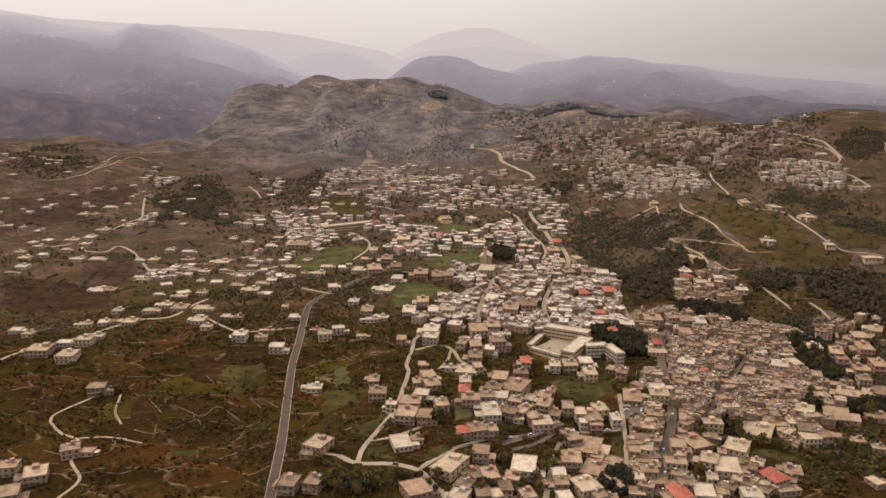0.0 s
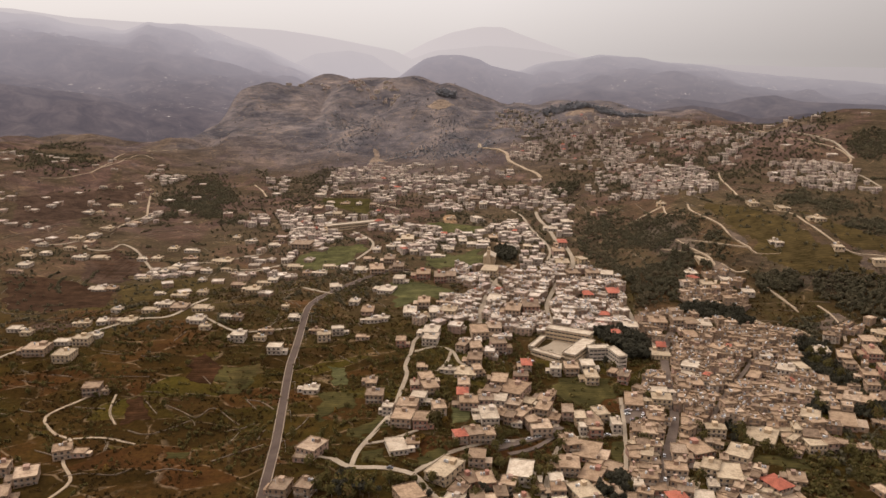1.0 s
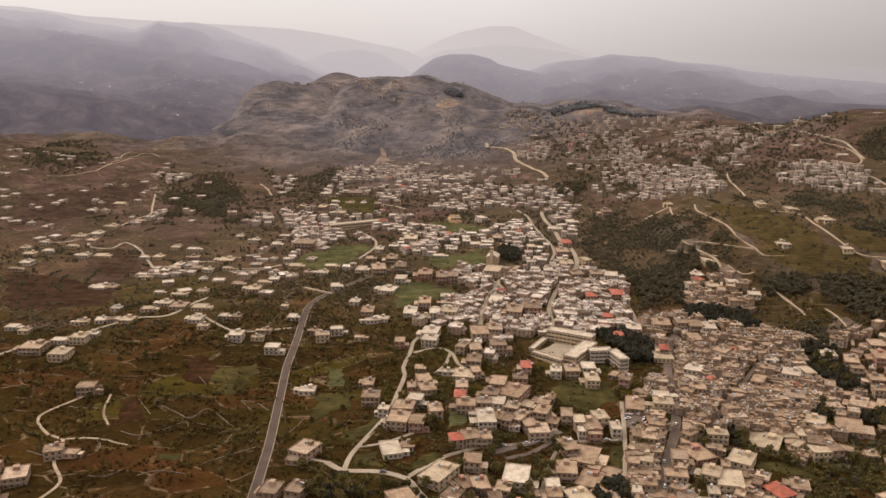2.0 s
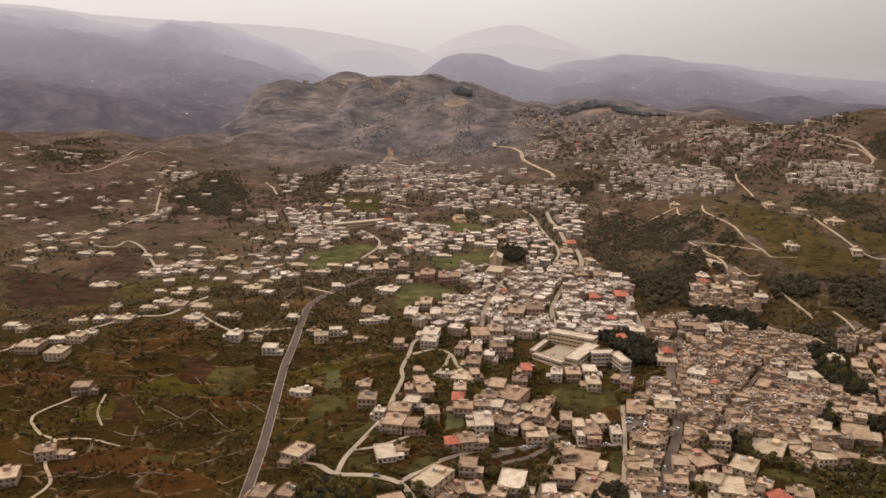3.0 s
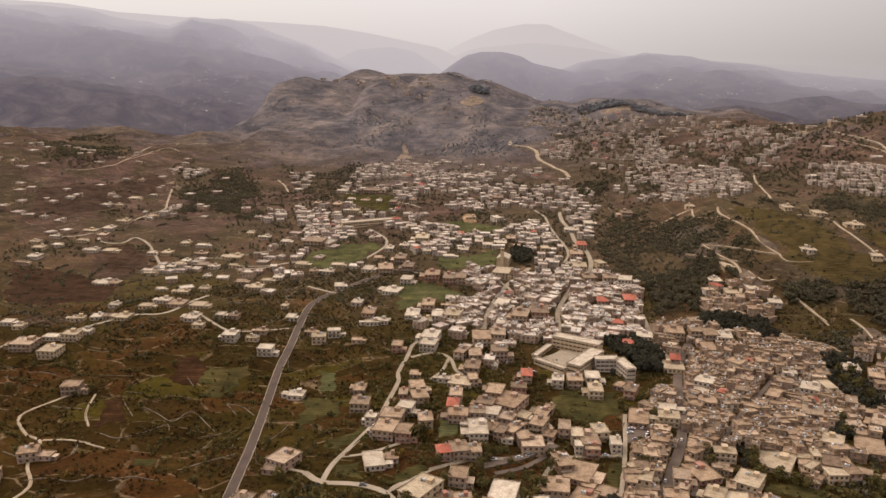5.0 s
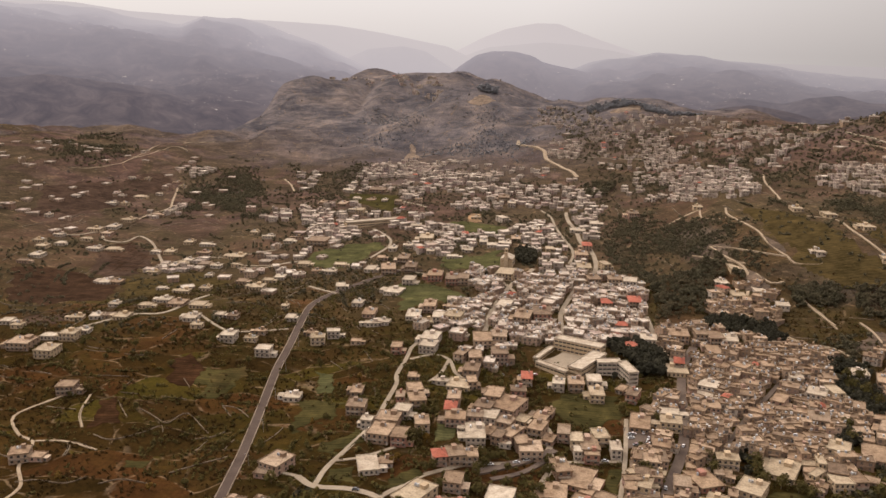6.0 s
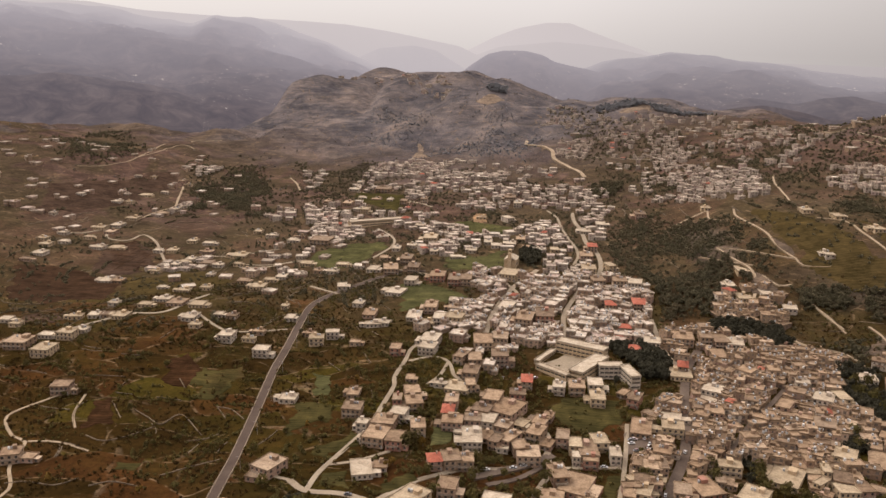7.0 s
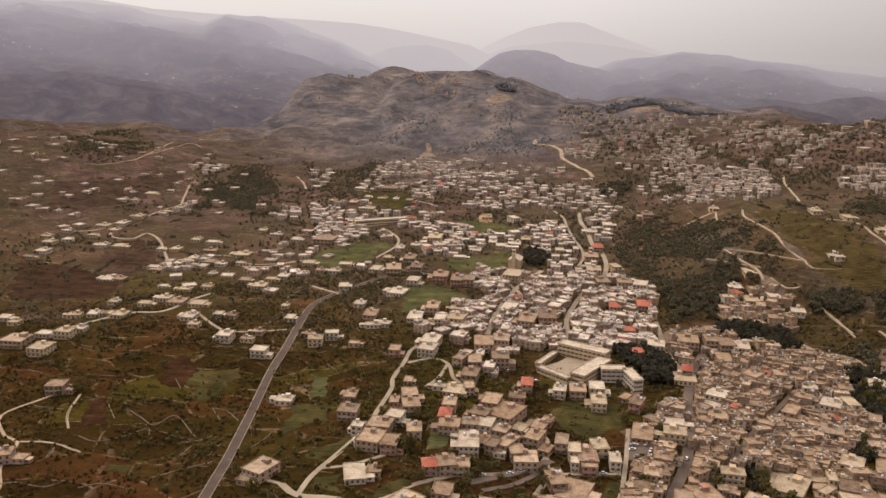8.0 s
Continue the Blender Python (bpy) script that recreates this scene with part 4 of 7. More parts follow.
def wall_shell(w, d, storeys, material, gaps, loose=0):
    """Four walls with window openings sunk into them, glazed but for the first few. Returns the mesh and the places of the open ones."""
    v, f, spots, panes = [], [], [], []
    h = storeys * STOREY
    for side, (length, half) in enumerate(((w, d / 2), (d, w / 2), (w, d / 2), (d, w / 2))):
        turn = Matrix.Rotation(radians(90 * side), 4, "Z")
        n = max(1, int(length / gaps[side % 2]))
        xs = [-length / 2]
        for k in range(n):
            c = -length / 2 + (k + 0.5) * length / n
            xs += [c - WIN_W / 2, c + WIN_W / 2]
        xs.append(length / 2)
        zs = [-5.0]
        for k in range(storeys):
            zs += [k * STOREY + 0.85, k * STOREY + 0.85 + WIN_H]
        zs.append(h)

        def put(*pts):
            k = len(v)
            v.extend(tuple(turn @ Vector(p)) for p in pts)
            f.append(tuple(range(k, k + len(pts))))
        y = -half
        for i in range(len(xs) - 1):
            for j in range(len(zs) - 1):
                x0, x1, z0, z1 = xs[i], xs[i + 1], zs[j], zs[j + 1]
                if i % 2 and j % 2:
                    yb = y + 0.22
                    put((x0, y, z0), (x1, y, z0), (x1, yb, z0), (x0, yb, z0))
                    put((x0, yb, z1), (x1, yb, z1), (x1, y, z1), (x0, y, z1))
                    put((x0, y, z0), (x0, yb, z0), (x0, yb, z1), (x0, y, z1))
                    put((x1, yb, z0), (x1, y, z0), (x1, y, z1), (x1, yb, z1))
                    if len(spots) < loose:
                        spots.append(turn @ Matrix.Translation(((x0 + x1) / 2, y + 0.19, z0)))
                    else:
                        panes.append(len(f))
                        put((x0, yb, z0), (x1, yb, z0), (x1, yb, z1), (x0, yb, z1))
                else:
                    put((x0, y, z0), (x1, y, z0), (x1, y, z1), (x0, y, z1))
    bm = bmesh.new()
    vs = [bm.verts.new(p) for p in v]
    glazed = set(panes)
    for k, q in enumerate(f):
        bm.faces.new([vs[i] for i in q]).material_index = int(k in glazed)
    bmesh.ops.remove_doubles(bm, verts=list(bm.verts), dist=0.001)
    me = bpy.data.meshes.new("wall")
    bm.to_mesh(me)
    bm.free()
    me.materials.append(material)
    me.materials.append(GLASS)
    return me, spots


def roof_mesh(w, d, h, style, material):
    if style == "tiled":
        e, t = 0.6, 2.4
        x, y, r = w / 2 + e, d / 2 + e, max(0.3, (w - d) / 2)
        v = [(-x, -y, h), (x, -y, h), (x, y, h), (-x, y, h), (-x, -y, h + .2), (x, -y, h + .2), (x, y, h + .2), (-x, y, h + .2), (-r, 0, h + t), (r, 0, h + t)]
        return mesh_from("roof", v, [(0, 3, 2, 1), (0, 1, 5, 4), (1, 2, 6, 5), (2, 3, 7, 6), (3, 0, 4, 7), (4, 5, 9, 8), (5, 6, 9), (6, 7, 8, 9), (7, 4, 8)], material)
    e, p = 0.35, 0.16
    x, y = w / 2 + e, d / 2 + e
    dims = [(-x, -y, h, x, y, h + 0.32)]
    top = h + 0.85
    dims += [(-x, -y, h + .32, x, -y + p, top), (-x, y - p, h + .32, x, y, top), (-x, -y + p, h + .32, -x + p, y - p, top), (x - p, -y + p, h + .32, x, y - p, top)]
    return box_mesh("roof", dims, material)


PROTO = {}


def house(x, y, w, d, storeys, turn, style="plain", group="village houses"):
    """One house; alike ones share their meshes."""
    size = min((6, 8, 10, 12, 14, 16), key=lambda s: abs(s - w))
    deep = min((0.6, 0.85, 1.1), key=lambda s: abs(s - d / w))
    close = y < 500
    key = (size, deep, storeys, style, len(BUILT) % 3, close)
    z = min(land1(x + i * w * 0.4, y + j * d * 0.4) for i in (-1, 0, 1) for j in (-1, 0, 1))
    z = 0.5 * z + 0.5 * land1(x, y)
    m = Matrix.LocRotScale((x, y, z), Euler((0, 0, radians(turn))), (w / size, d / (size * deep), 1))
    BUILT.append((x, y, max(w, d) * 0.55))
    if key in PROTO:
        ob = copy_thing(PROTO[key], m)
        ob.scale = (w / size, d / (size * deep), 1)
        return ob
    wallm, roofm, word, top = STYLES[style]
    bw, bd, h = size, size * deep, storeys * STOREY
    ob = new("house")
    me, spots = wall_shell(bw, bd, storeys, wallm, (2.9, 3.8), 8 if close else 0)
    part("wall", me, ob)
    part("roof", roof_mesh(bw, bd, h, style, roofm), ob, "red tile roof" if style == "tiled" else "")
    for s in spots:
        part("window", WINDOW, ob, at=s)
    part("door", DOOR, ob, at=Matrix.Translation((bw * 0.5 - 0.75 if bw > 6 else 0, -bd / 2 - 0.03, 0.0)))
    if storeys > 1 and bw > 7:
        bwid = bw * 0.74
        rail = [(-bwid / 2, -1.3, -0.18, bwid / 2, 0, 0), (-bwid / 2, -1.3, 0, bwid / 2, -1.2, 0.95), (-bwid / 2, -1.2, 0, -bwid / 2 + .1, 0, 0.95), (bwid / 2 - .1, -1.2, 0, bwid / 2, 0, 0.95)]
        bal = box_mesh("balcony", rail, CONCRETE)
        for k in range(1, storeys):
            part("balcony", bal, ob, at=Matrix.Translation((-bw * 0.06, -bd / 2, k * STOREY + 0.1)))
    variant = key[-2]
    if variant != 1:            # a lower side room with its own slab
        aw, ad, ah = bw * 0.42, bd * 0.55, max(2.7, (storeys - 1) * STOREY * 0.8)
        sgn = 1 if variant else -1
        x0, y0 = sgn * (bw / 2 + aw / 2 - 0.05), -bd * (0.12 if variant else -0.1)
        dims = [(x0 - aw / 2, y0 - ad / 2, -5, x0 + aw / 2, y0 + ad / 2, ah), (x0 - aw / 2 - .2, y0 - ad / 2 - .2, ah, x0 + aw / 2 + .2, y0 + ad / 2 + .2, ah + .3)]
        side = part("side_room", box_mesh("side_room", dims[:1], wallm), ob)
        part("slab", box_mesh("slab", dims[1:], roofm if style != "tiled" else ROOF), side)
        part("window", WINDOW, side, at=Matrix.Translation((x0, y0 - ad / 2 - 0.04, 0.95)))
    if style != "tiled" and (variant != 2 or storeys > 2):
        hs = bw * (0.2 if variant else 0.26)
        sx = bw * random.uniform(-0.22, 0.22)
        part("stair_head", box_mesh("stair_head", [(-hs / 2, -hs / 2, 0, hs / 2, hs / 2, 2.2), (-hs / 2 - .15, -hs / 2 - .15, 2.2, hs / 2 + .15, hs / 2 + .15, 2.4)], wallm), ob, at=Matrix.Translation((sx, bd * 0.28 - hs * 0.2, h + 0.32)))
        if bw > 7:
            for k in range((1, 2, 3)[variant]):
                part("water_tank", TANK_MESH, ob, "round metal water tank", Matrix.Translation((-sx * 1.1 + k * 1.6, bd * 0.2, h + 0.32)))
    elif style == "tiled":
        part("chimney", box_mesh("chimney", [(-.35, -.35, -1.2, .35, .35, 1.0), (-.45, -.45, 1.0, .45, .45, 1.15)], CONCRETE), ob, at=Matrix.Translation((bw * 0.2, 0.8, h + 2.2)))
    ob.matrix_basis = m
    ob.scale = (w / size, d / (size * deep), 1)
    tagged(ob, f"{COUNT[storeys]} {word} house with {top}", "house", group)
    PROTO[key] = ob
    return ob


house(-94, 560, 11, 10, 1, 0, "white")
house(-77, 464, 13, 16, 2, -25, "plain")
house(-82, 455, 8, 8, 1, -10, "plain")
house(-86, 415, 10, 13, 2, -10, "plain")
house(-72, 415, 9, 12, 2, -15, "plain")
house(-69, 657, 8, 7, 1, 0, "plain")
house(-10, 658, 13.2, 18.8, 2, -8, "white")
house(-10, 641, 12.1, 15.3, 2, -8, "white")
house(-34, 638, 7.74, 11.4, 2, 0, "brick")
house(-51, 567, 7.8, 12.1, 1, 0, "plain")
house(-46, 539, 11.9, 13.1, 2, 0, "plain")
house(-11, 562, 9.99, 13.1, 2, 15, "plain")
house(-8, 547, 10.5, 14.4, 2, 15, "plain")
house(-19, 550, 5.66, 10.2, 2, 5, "brick")
house(-15, 531, 9.9, 10.9, 2, -10, "white")
house(-22, 519, 13.7, 14, 2, -5, "plain")
house(-24, 502, 13.3, 16.6, 2, -8, "plain")
house(-12, 498, 9.38, 13.9, 2, -3, "brick")
house(-35, 516, 6.82, 6.94, 2, -5, "white")
house(-1, 515, 8.57, 13, 2, 10, "plain")
house(-26, 467, 11.3, 17.5, 1, 15, "white")
house(-16, 471, 7.33, 8.11, 1, 5, "plain")
house(16, 553, 8.34, 12.7, 2, 0, "plain")
house(15, 538, 7.41, 12.1, 2, 0, "tiled")
house(19, 525, 12.3, 12.5, 2, 0, "plain")
house(31, 530, 9.9, 10.9, 2, 0, "plain")
house(40, 532, 9.96, 12.8, 2, -10, "white")
house(32, 509, 11.4, 20.3, 2, 5, "white")
house(30, 483, 9.53, 10.8, 2, 5, "plain")
house(13, 479, 7.5, 10, 2, 15, "tiled")
house(22, 483, 10, 13, 2, 15, "plain")
house(4, 438, 13.8, 22.4, 2, -30, "cream")
house(23, 455, 9.74, 12.6, 2, -5, "plain")
house(19, 434, 8.77, 12.8, 1, 30, "brick")
house(12, 416, 9.07, 10.9, 2, -25, "plain")
house(-15, 409, 13.1, 16.6, 2, 25, "plain")
house(9, 405, 10.1, 11.6, 2, -20, "white")
house(27, 430, 9.33, 14, 2, 10, "brick")
house(48, 444, 14.1, 20.2, 2, -10, "white")
house(40, 429, 8.72, 10.2, 2, -15, "plain")
house(35, 418, 6.7, 12.1, 2, 5, "plain")
house(29, 409, 7.19, 9.44, 2, 10, "plain")
house(50, 508, 7.13, 10.8, 1, 0, "white")
house(54, 515, 8.64, 15.6, 2, -30, "plain")
house(60, 506, 8.54, 10.9, 2, 15, "plain")
house(70, 527, 9.58, 14.4, 2, -20, "plain")
house(65, 500, 13.4, 14.8, 2, 5, "plain")
house(86, 525, 7.38, 13.3, 2, -5, "plain")
house(77, 518, 6.57, 10.4, 1, -20, "plain")
house(82, 483, 8.97, 15.6, 2, 15, "plain")
house(93, 517, 7.3, 12.2, 2, 0, "cream")
house(100, 512, 10.9, 19.6, 2, 5, "plain")
house(108, 524, 8.9, 12.6, 2, 10, "cream")
house(93, 503, 4.5, 7.73, 2, 0, "white")
house(101, 501, 8.57, 8.33, 2, 0, "brick")
house(116, 510, 6.19, 11.1, 2, 0, "white")
house(92, 477, 15.1, 22.8, 1, -20, "brick")
house(78, 456, 11.9, 15.6, 2, -5, "plain")
house(91, 450, 12.5, 19.4, 1, -25, "brick")
house(68, 438, 7.65, 9.91, 2, 0, "white")
house(68, 428, 8.15, 10.2, 2, 0, "plain")
house(82, 427, 13.2, 16.7, 2, 20, "cream")
house(68, 413, 7.96, 9.68, 2, 10, "white")
house(88, 417, 8.06, 9.9, 2, 15, "plain")
house(94, 413, 7.42, 8.59, 2, 0, "plain")
house(44, 630, 11.9, 16.2, 3, 5, "plain")
house(64, 598, 7.34, 13.2, 2, 0, "tiled")
house(58, 574, 10.2, 10.4, 2, 0, "brick")
house(42, 565, 10.9, 16.2, 2, -10, "plain")
house(36, 545, 11.3, 12.4, 2, -15, "plain")
house(52, 552, 16.7, 23.3, 2, -25, "plain")
house(61, 538, 7.48, 11.1, 1, -25, "cream")
house(86, 593, 8.15, 11.1, 2, -5, "white")
house(98, 596, 10.7, 14.6, 2, 0, "plain")
house(111, 602, 9.96, 13.8, 2, 0, "white")
house(111, 582, 9.68, 16.2, 2, 0, "cream")
house(136, 584, 7.76, 14, 2, -20, "brick")
house(130, 596, 5.81, 10.5, 1, -30, "plain")
house(73, 546, 9.12, 13.3, 1, -20, "plain")
house(136, 549, 12.4, 22.4, 1, -10, "plain")
house(30, 662, 14.2, 21.7, 2, 5, "plain")
house(43, 671, 11.7, 16.7, 2, 0, "plain")
house(16, 627, 7.61, 13.7, 2, -20, "plain")
house(26, 625, 9.29, 15.9, 2, 5, "plain")
house(25, 601, 10.6, 15.9, 2, -5, "plain")
house(18, 578, 15.8, 15.7, 1, -10, "cream")
house(26, 580, 6.33, 11.4, 2, 10, "plain")
house(6, 580, 8.7, 5.28, 1, -5, "white")
house(36, 570, 5.47, 8.16, 1, 0, "plain")
house(-16, 588, 5.6, 8.65, 1, 0, "plain")
house(95, 438, 5.81, 7.99, 1, 30, "plain")
house(102, 433, 6.43, 9.21, 1, 35, "plain")
house(22, 409, 7.79, 10.6, 2, 5, "plain")
house(47, 412, 7.88, 10.8, 2, 15, "brick")
house(57, 431, 6.3, 8.95, 1, 10, "plain")
house(104, 458, 10.1, 11.5, 1, -30, "plain")
house(96, 464, 7.42, 8.75, 1, -25, "plain")
house(50, 527, 9.52, 10.8, 2, -20, "plain")
house(46, 509, 6.41, 10.1, 2, -20, "plain")
house(41, 517, 6.5, 11.7, 1, 0, "plain")
house(78, 553, 6.15, 9.68, 1, -15, "plain")
house(23, 517, 4.5, 6.9, 1, 0, "white")
house(-31, 502, 4.92, 8.22, 1, 0, "white")
house(59, 550, 5.33, 7.65, 1, 0, "plain")

# the old quarter and its eastern edge
house(208, 667, 10.3, 18.5, 2, 0, "plain")
house(225, 688, 11.6, 18.9, 2, -8, "white")
house(204, 697, 9.65, 15.9, 2, 0, "plain")
house(214, 692, 11.5, 19, 2, 5, "plain")
house(186, 695, 16.3, 18.8, 2, -5, "plain")
house(161, 684, 12.2, 14.9, 2, -8, "white")
house(146, 669, 8.25, 11.3, 2, -5, "tiled")
house(178, 645, 7.19, 12.1, 2, -10, "tiled")
house(175, 636, 15.1, 18.2, 1, -5, "cream")
house(156, 565, 14.4, 9.43, 1, -6, "white")
house(155, 548, 13.3, 12, 2, -8, "cream")
house(192, 608, 12.9, 14.7, 2, -25, "white")
house(187, 597, 10.2, 11.7, 1, -20, "white")
house(186, 575, 11.5, 13.3, 2, -10, "plain")
house(259, 632, 9.16, 11.1, 2, -10, "white")
house(280, 615, 8.18, 14.7, 2, 5, "cream")
house(267, 611, 12.6, 15.7, 2, -25, "white")
house(256, 575, 12.8, 16.4, 2, -15, "plain")
house(237, 596, 8.67, 15.6, 2, -30, "plain")
house(213, 509, 16.9, 24, 1, -28, "cream")
house(188, 481, 13.8, 18.4, 2, -30, "cream")
house(173, 456, 14.5, 19.8, 2, -10, "cream")
house(164, 462, 10.4, 13.8, 2, -25, "cream")
house(161, 446, 6.09, 8.65, 1, -8, "white")
house(150, 426, 11.1, 14.8, 2, -8, "white")
house(135, 424, 10.3, 14.5, 2, 10, "tiled")
house(199, 449, 11.8, 15.3, 2, 25, "tiled")
house(242, 498, 11.5, 11.2, 2, 5, "cream")
house(255, 536, 12.2, 14.8, 2, -25, "cream")
house(307, 642, 11.4, 13.4, 2, -8, "white")
house(244, 509, 10.1, 13.5, 2, -15, "plain")
house(181, 509, 12.7, 9.06, 2, -5, "cream")
house(178, 427, 11.3, 11.1, 2, -5, "white")
house(202, 441, 10.4, 11.9, 1, 10, "plain")
house(216, 461, 10.1, 12.8, 1, -15, "plain")
house(115, 437, 5.84, 8.13, 2, -5, "white")
house(149, 477, 9.14, 12.8, 2, -8, "plain")
house(163, 488, 14.4, 19.9, 1, 20, "brick")
house(142, 457, 12.9, 10.3, 2, -8, "plain")
house(127, 438, 9.84, 8.18, 1, 0, "brick")
house(123, 445, 9.91, 8.41, 2, -5, "plain")
house(322, 634, 10.4, 18.8, 2, -20, "plain")
house(321, 623, 8.45, 14.4, 2, -10, "plain")
house(328, 604, 11.1, 13.8, 2, -10, "plain")
house(322, 587, 9.03, 10.5, 2, -10, "plain")
house(303, 562, 7.79, 14, 2, -25, "plain")
house(298, 567, 11.3, 19.3, 2, -30, "plain")
house(279, 555, 8.47, 9.04, 1, -20, "plain")
house(278, 537, 16.6, 23.7, 1, -20, "plain")
house(307, 534, 10.1, 11.1, 1, -10, "plain")
house(252, 502, 8.55, 13.4, 2, 10, "plain")
house(262, 505, 7.87, 7.73, 1, -30, "plain")
house(276, 500, 7.9, 7.76, 1, -10, "plain")
house(285, 492, 7.88, 7.69, 1, -15, "plain")
house(264, 454, 7.39, 10, 1, 20, "plain")
house(347, 639, 11.6, 20.9, 2, -10, "brick")
house(345, 611, 10.3, 18.6, 2, -10, "brick")
house(354, 661, 12.9, 16.6, 1, -10, "plain")
house(371, 669, 11.1, 17.4, 1, -30, "cream")
house(318, 569, 11.5, 17.2, 1, -30, "plain")
house(328, 573, 10.7, 17.7, 1, -25, "plain")

# landmarks of the middle and upper village
house(-57, 783, 15.5, 18.4, 1, -12, "white")
house(-85, 750, 9, 11.9, 1, -5, "white")
house(-47, 812, 10.7, 15.9, 2, -5, "white")
house(-51, 859, 11.3, 20.3, 2, 0, "plain")
house(-74, 856, 14.6, 24, 2, 10, "plain")
house(-93, 862, 10.2, 17.7, 1, -5, "white")
house(-63, 892, 11.7, 21, 2, 0, "plain")
house(-70, 724, 10.6, 19, 1, 0, "plain")
house(-112, 802, 8.54, 13.5, 1, 10, "white")
house(-65, 953, 7.46, 13.4, 1, 0, "white")
house(-82, 943, 8.64, 15.6, 1, 0, "white")
house(-89, 903, 8.3, 12.1, 1, 0, "plain")
house(-48, 980, 15.3, 24, 2, 0, "cream")
house(-38, 926, 8.46, 12.8, 1, 0, "white")
house(-12, 900, 11.8, 9.72, 1, 0, "white")
house(-23, 827, 14.1, 20.7, 2, 0, "brick")
house(-5, 815, 12.8, 23.1, 2, 0, "brick")
house(5, 814, 10.7, 19.2, 2, 0, "plain")
house(-19, 736, 10.7, 19.3, 2, 0, "plain")
house(-31, 718, 11.5, 20.7, 1, 0, "white")
house(-7, 706, 12.2, 15.3, 2, 0, "white")
house(-17, 700, 10.3, 11.9, 1, 0, "cream")
house(-55, 701, 12.2, 8.93, 1, -10, "white")
house(-2, 757, 6.01, 10.4, 1, 0, "white")
house(1, 738, 9.79, 9.89, 1, 0, "plain")
house(4, 709, 14.1, 15.4, 2, -10, "cream")
house(46, 742, 11.8, 20.2, 2, -12, "white")
house(62, 712, 13.3, 23.9, 3, -10, "plain")
house(78, 722, 14.4, 24, 3, 0, "brick")
house(46, 831, 16.4, 24, 2, -12, "cream")
house(4, 926, 8.45, 15.2, 1, 0, "white")
house(19, 960, 8.74, 15.7, 1, 0, "white")
house(29, 942, 11, 13.5, 1, 0, "white")
house(45, 946, 9.85, 16.5, 1, 0, "white")
house(55, 966, 10.1, 18.1, 1, 0, "plain")
house(63, 925, 10.9, 15.8, 1, 0, "plain")
house(130, 912, 9.58, 17.2, 2, 0, "tiled")
house(122, 842, 13.4, 18.1, 2, 0, "cream")
house(143, 851, 7.89, 14.2, 2, 20, "cream")
house(160, 760, 11.3, 18.5, 2, 0, "tiled")
house(135, 755, 9.11, 14.4, 2, 0, "tiled")
house(162, 806, 11.9, 16.8, 2, -10, "white")
house(128, 810, 11.8, 16.7, 2, 10, "plain")
house(148, 810, 12.9, 16.8, 2, 0, "plain")
house(148, 1021, 10.7, 19.2, 1, 0, "white")
house(128, 989, 11.6, 18.8, 1, 0, "white")
house(78, 995, 9.05, 16.3, 2, 0, "white")
house(144, 975, 6.39, 11.5, 1, 0, "white")
house(195, 1040, 12.3, 22.1, 2, 0, "plain")
house(122, 881, 12.7, 19.9, 2, 0, "plain")
house(91, 912, 8.36, 13.1, 1, 0, "cream")
house(38, 1191, 15.3, 24, 2, 0, "plain")
house(49, 1155, 10.4, 18.8, 2, 0, "white")
house(38, 1067, 9.67, 17.4, 2, 30, "white")
house(6, 1080, 9, 9, 1, 5, "cream")
house(-82, 1191, 9.23, 16.6, 2, 0, "plain")
house(-109, 1177, 9.14, 16.5, 2, 0, "plain")
house(-154, 1222, 9.53, 17.1, 1, 0, "plain")
house(-133, 1207, 7.82, 14.1, 1, 0, "white")
house(-154, 1130, 10.3, 18.6, 2, 0, "cream")
house(-221, 1196, 9.41, 16.9, 2, 0, "plain")
house(-192, 1197, 12.5, 22.5, 1, 0, "plain")
house(-182, 1245, 8.1, 14.6, 1, 0, "white")
house(-164, 1144, 10.5, 11.8, 1, 0, "white")
house(-69, 1050, 12.3, 16.4, 1, 0, "white")
house(-158, 1298, 24, 24, 2, 0, "plain")
house(-206, 1318, 12, 21.6, 1, 0, "white")
house(-210, 1374, 8.93, 16.1, 2, 0, "white")
house(-176, 979, 23.3, 24, 2, -5, "plain")

# farmhouses and villas outside the centre
house(-325, 625, 18, 17, 2, 0, "plain", "outlying houses")
house(-297, 612, 14, 16, 2, 0, "cream", "outlying houses")
house(-313, 643, 12, 9, 1, 0, "white", "outlying houses")
house(-296, 642, 13, 11, 2, 0, "cream", "outlying houses")
house(-291, 655, 10, 9, 1, 0, "white", "outlying houses")
house(-252, 558, 12, 12, 2, 10, "plain", "outlying houses")
house(-242, 557, 5, 5, 1, 0, "plain", "outlying houses")
house(-235, 474, 11, 11, 2, 20, "plain", "outlying houses")
house(-224, 474, 8, 7, 1, 0, "plain", "outlying houses")
house(-243, 445, 13, 15, 2, 20, "plain", "outlying houses")
house(-265, 456, 11, 11, 2, 10, "plain", "outlying houses")
house(-249, 424, 12, 14, 2, 20, "plain", "outlying houses")
house(-170, 652, 11, 13, 2, 0, "white", "outlying houses")
house(-153, 654, 10, 6, 1, 0, "cream", "outlying houses")
house(-135, 630, 11, 11, 2, 0, "white", "outlying houses")
house(-150, 670, 9, 7, 1, 0, "plain", "outlying houses")
house(-356, 669, 9, 9, 1, 0, "cream", "outlying houses")
house(-373, 681, 10, 10, 1, 0, "white", "outlying houses")
house(-316, 690, 11, 9, 1, 10, "cream", "outlying houses")
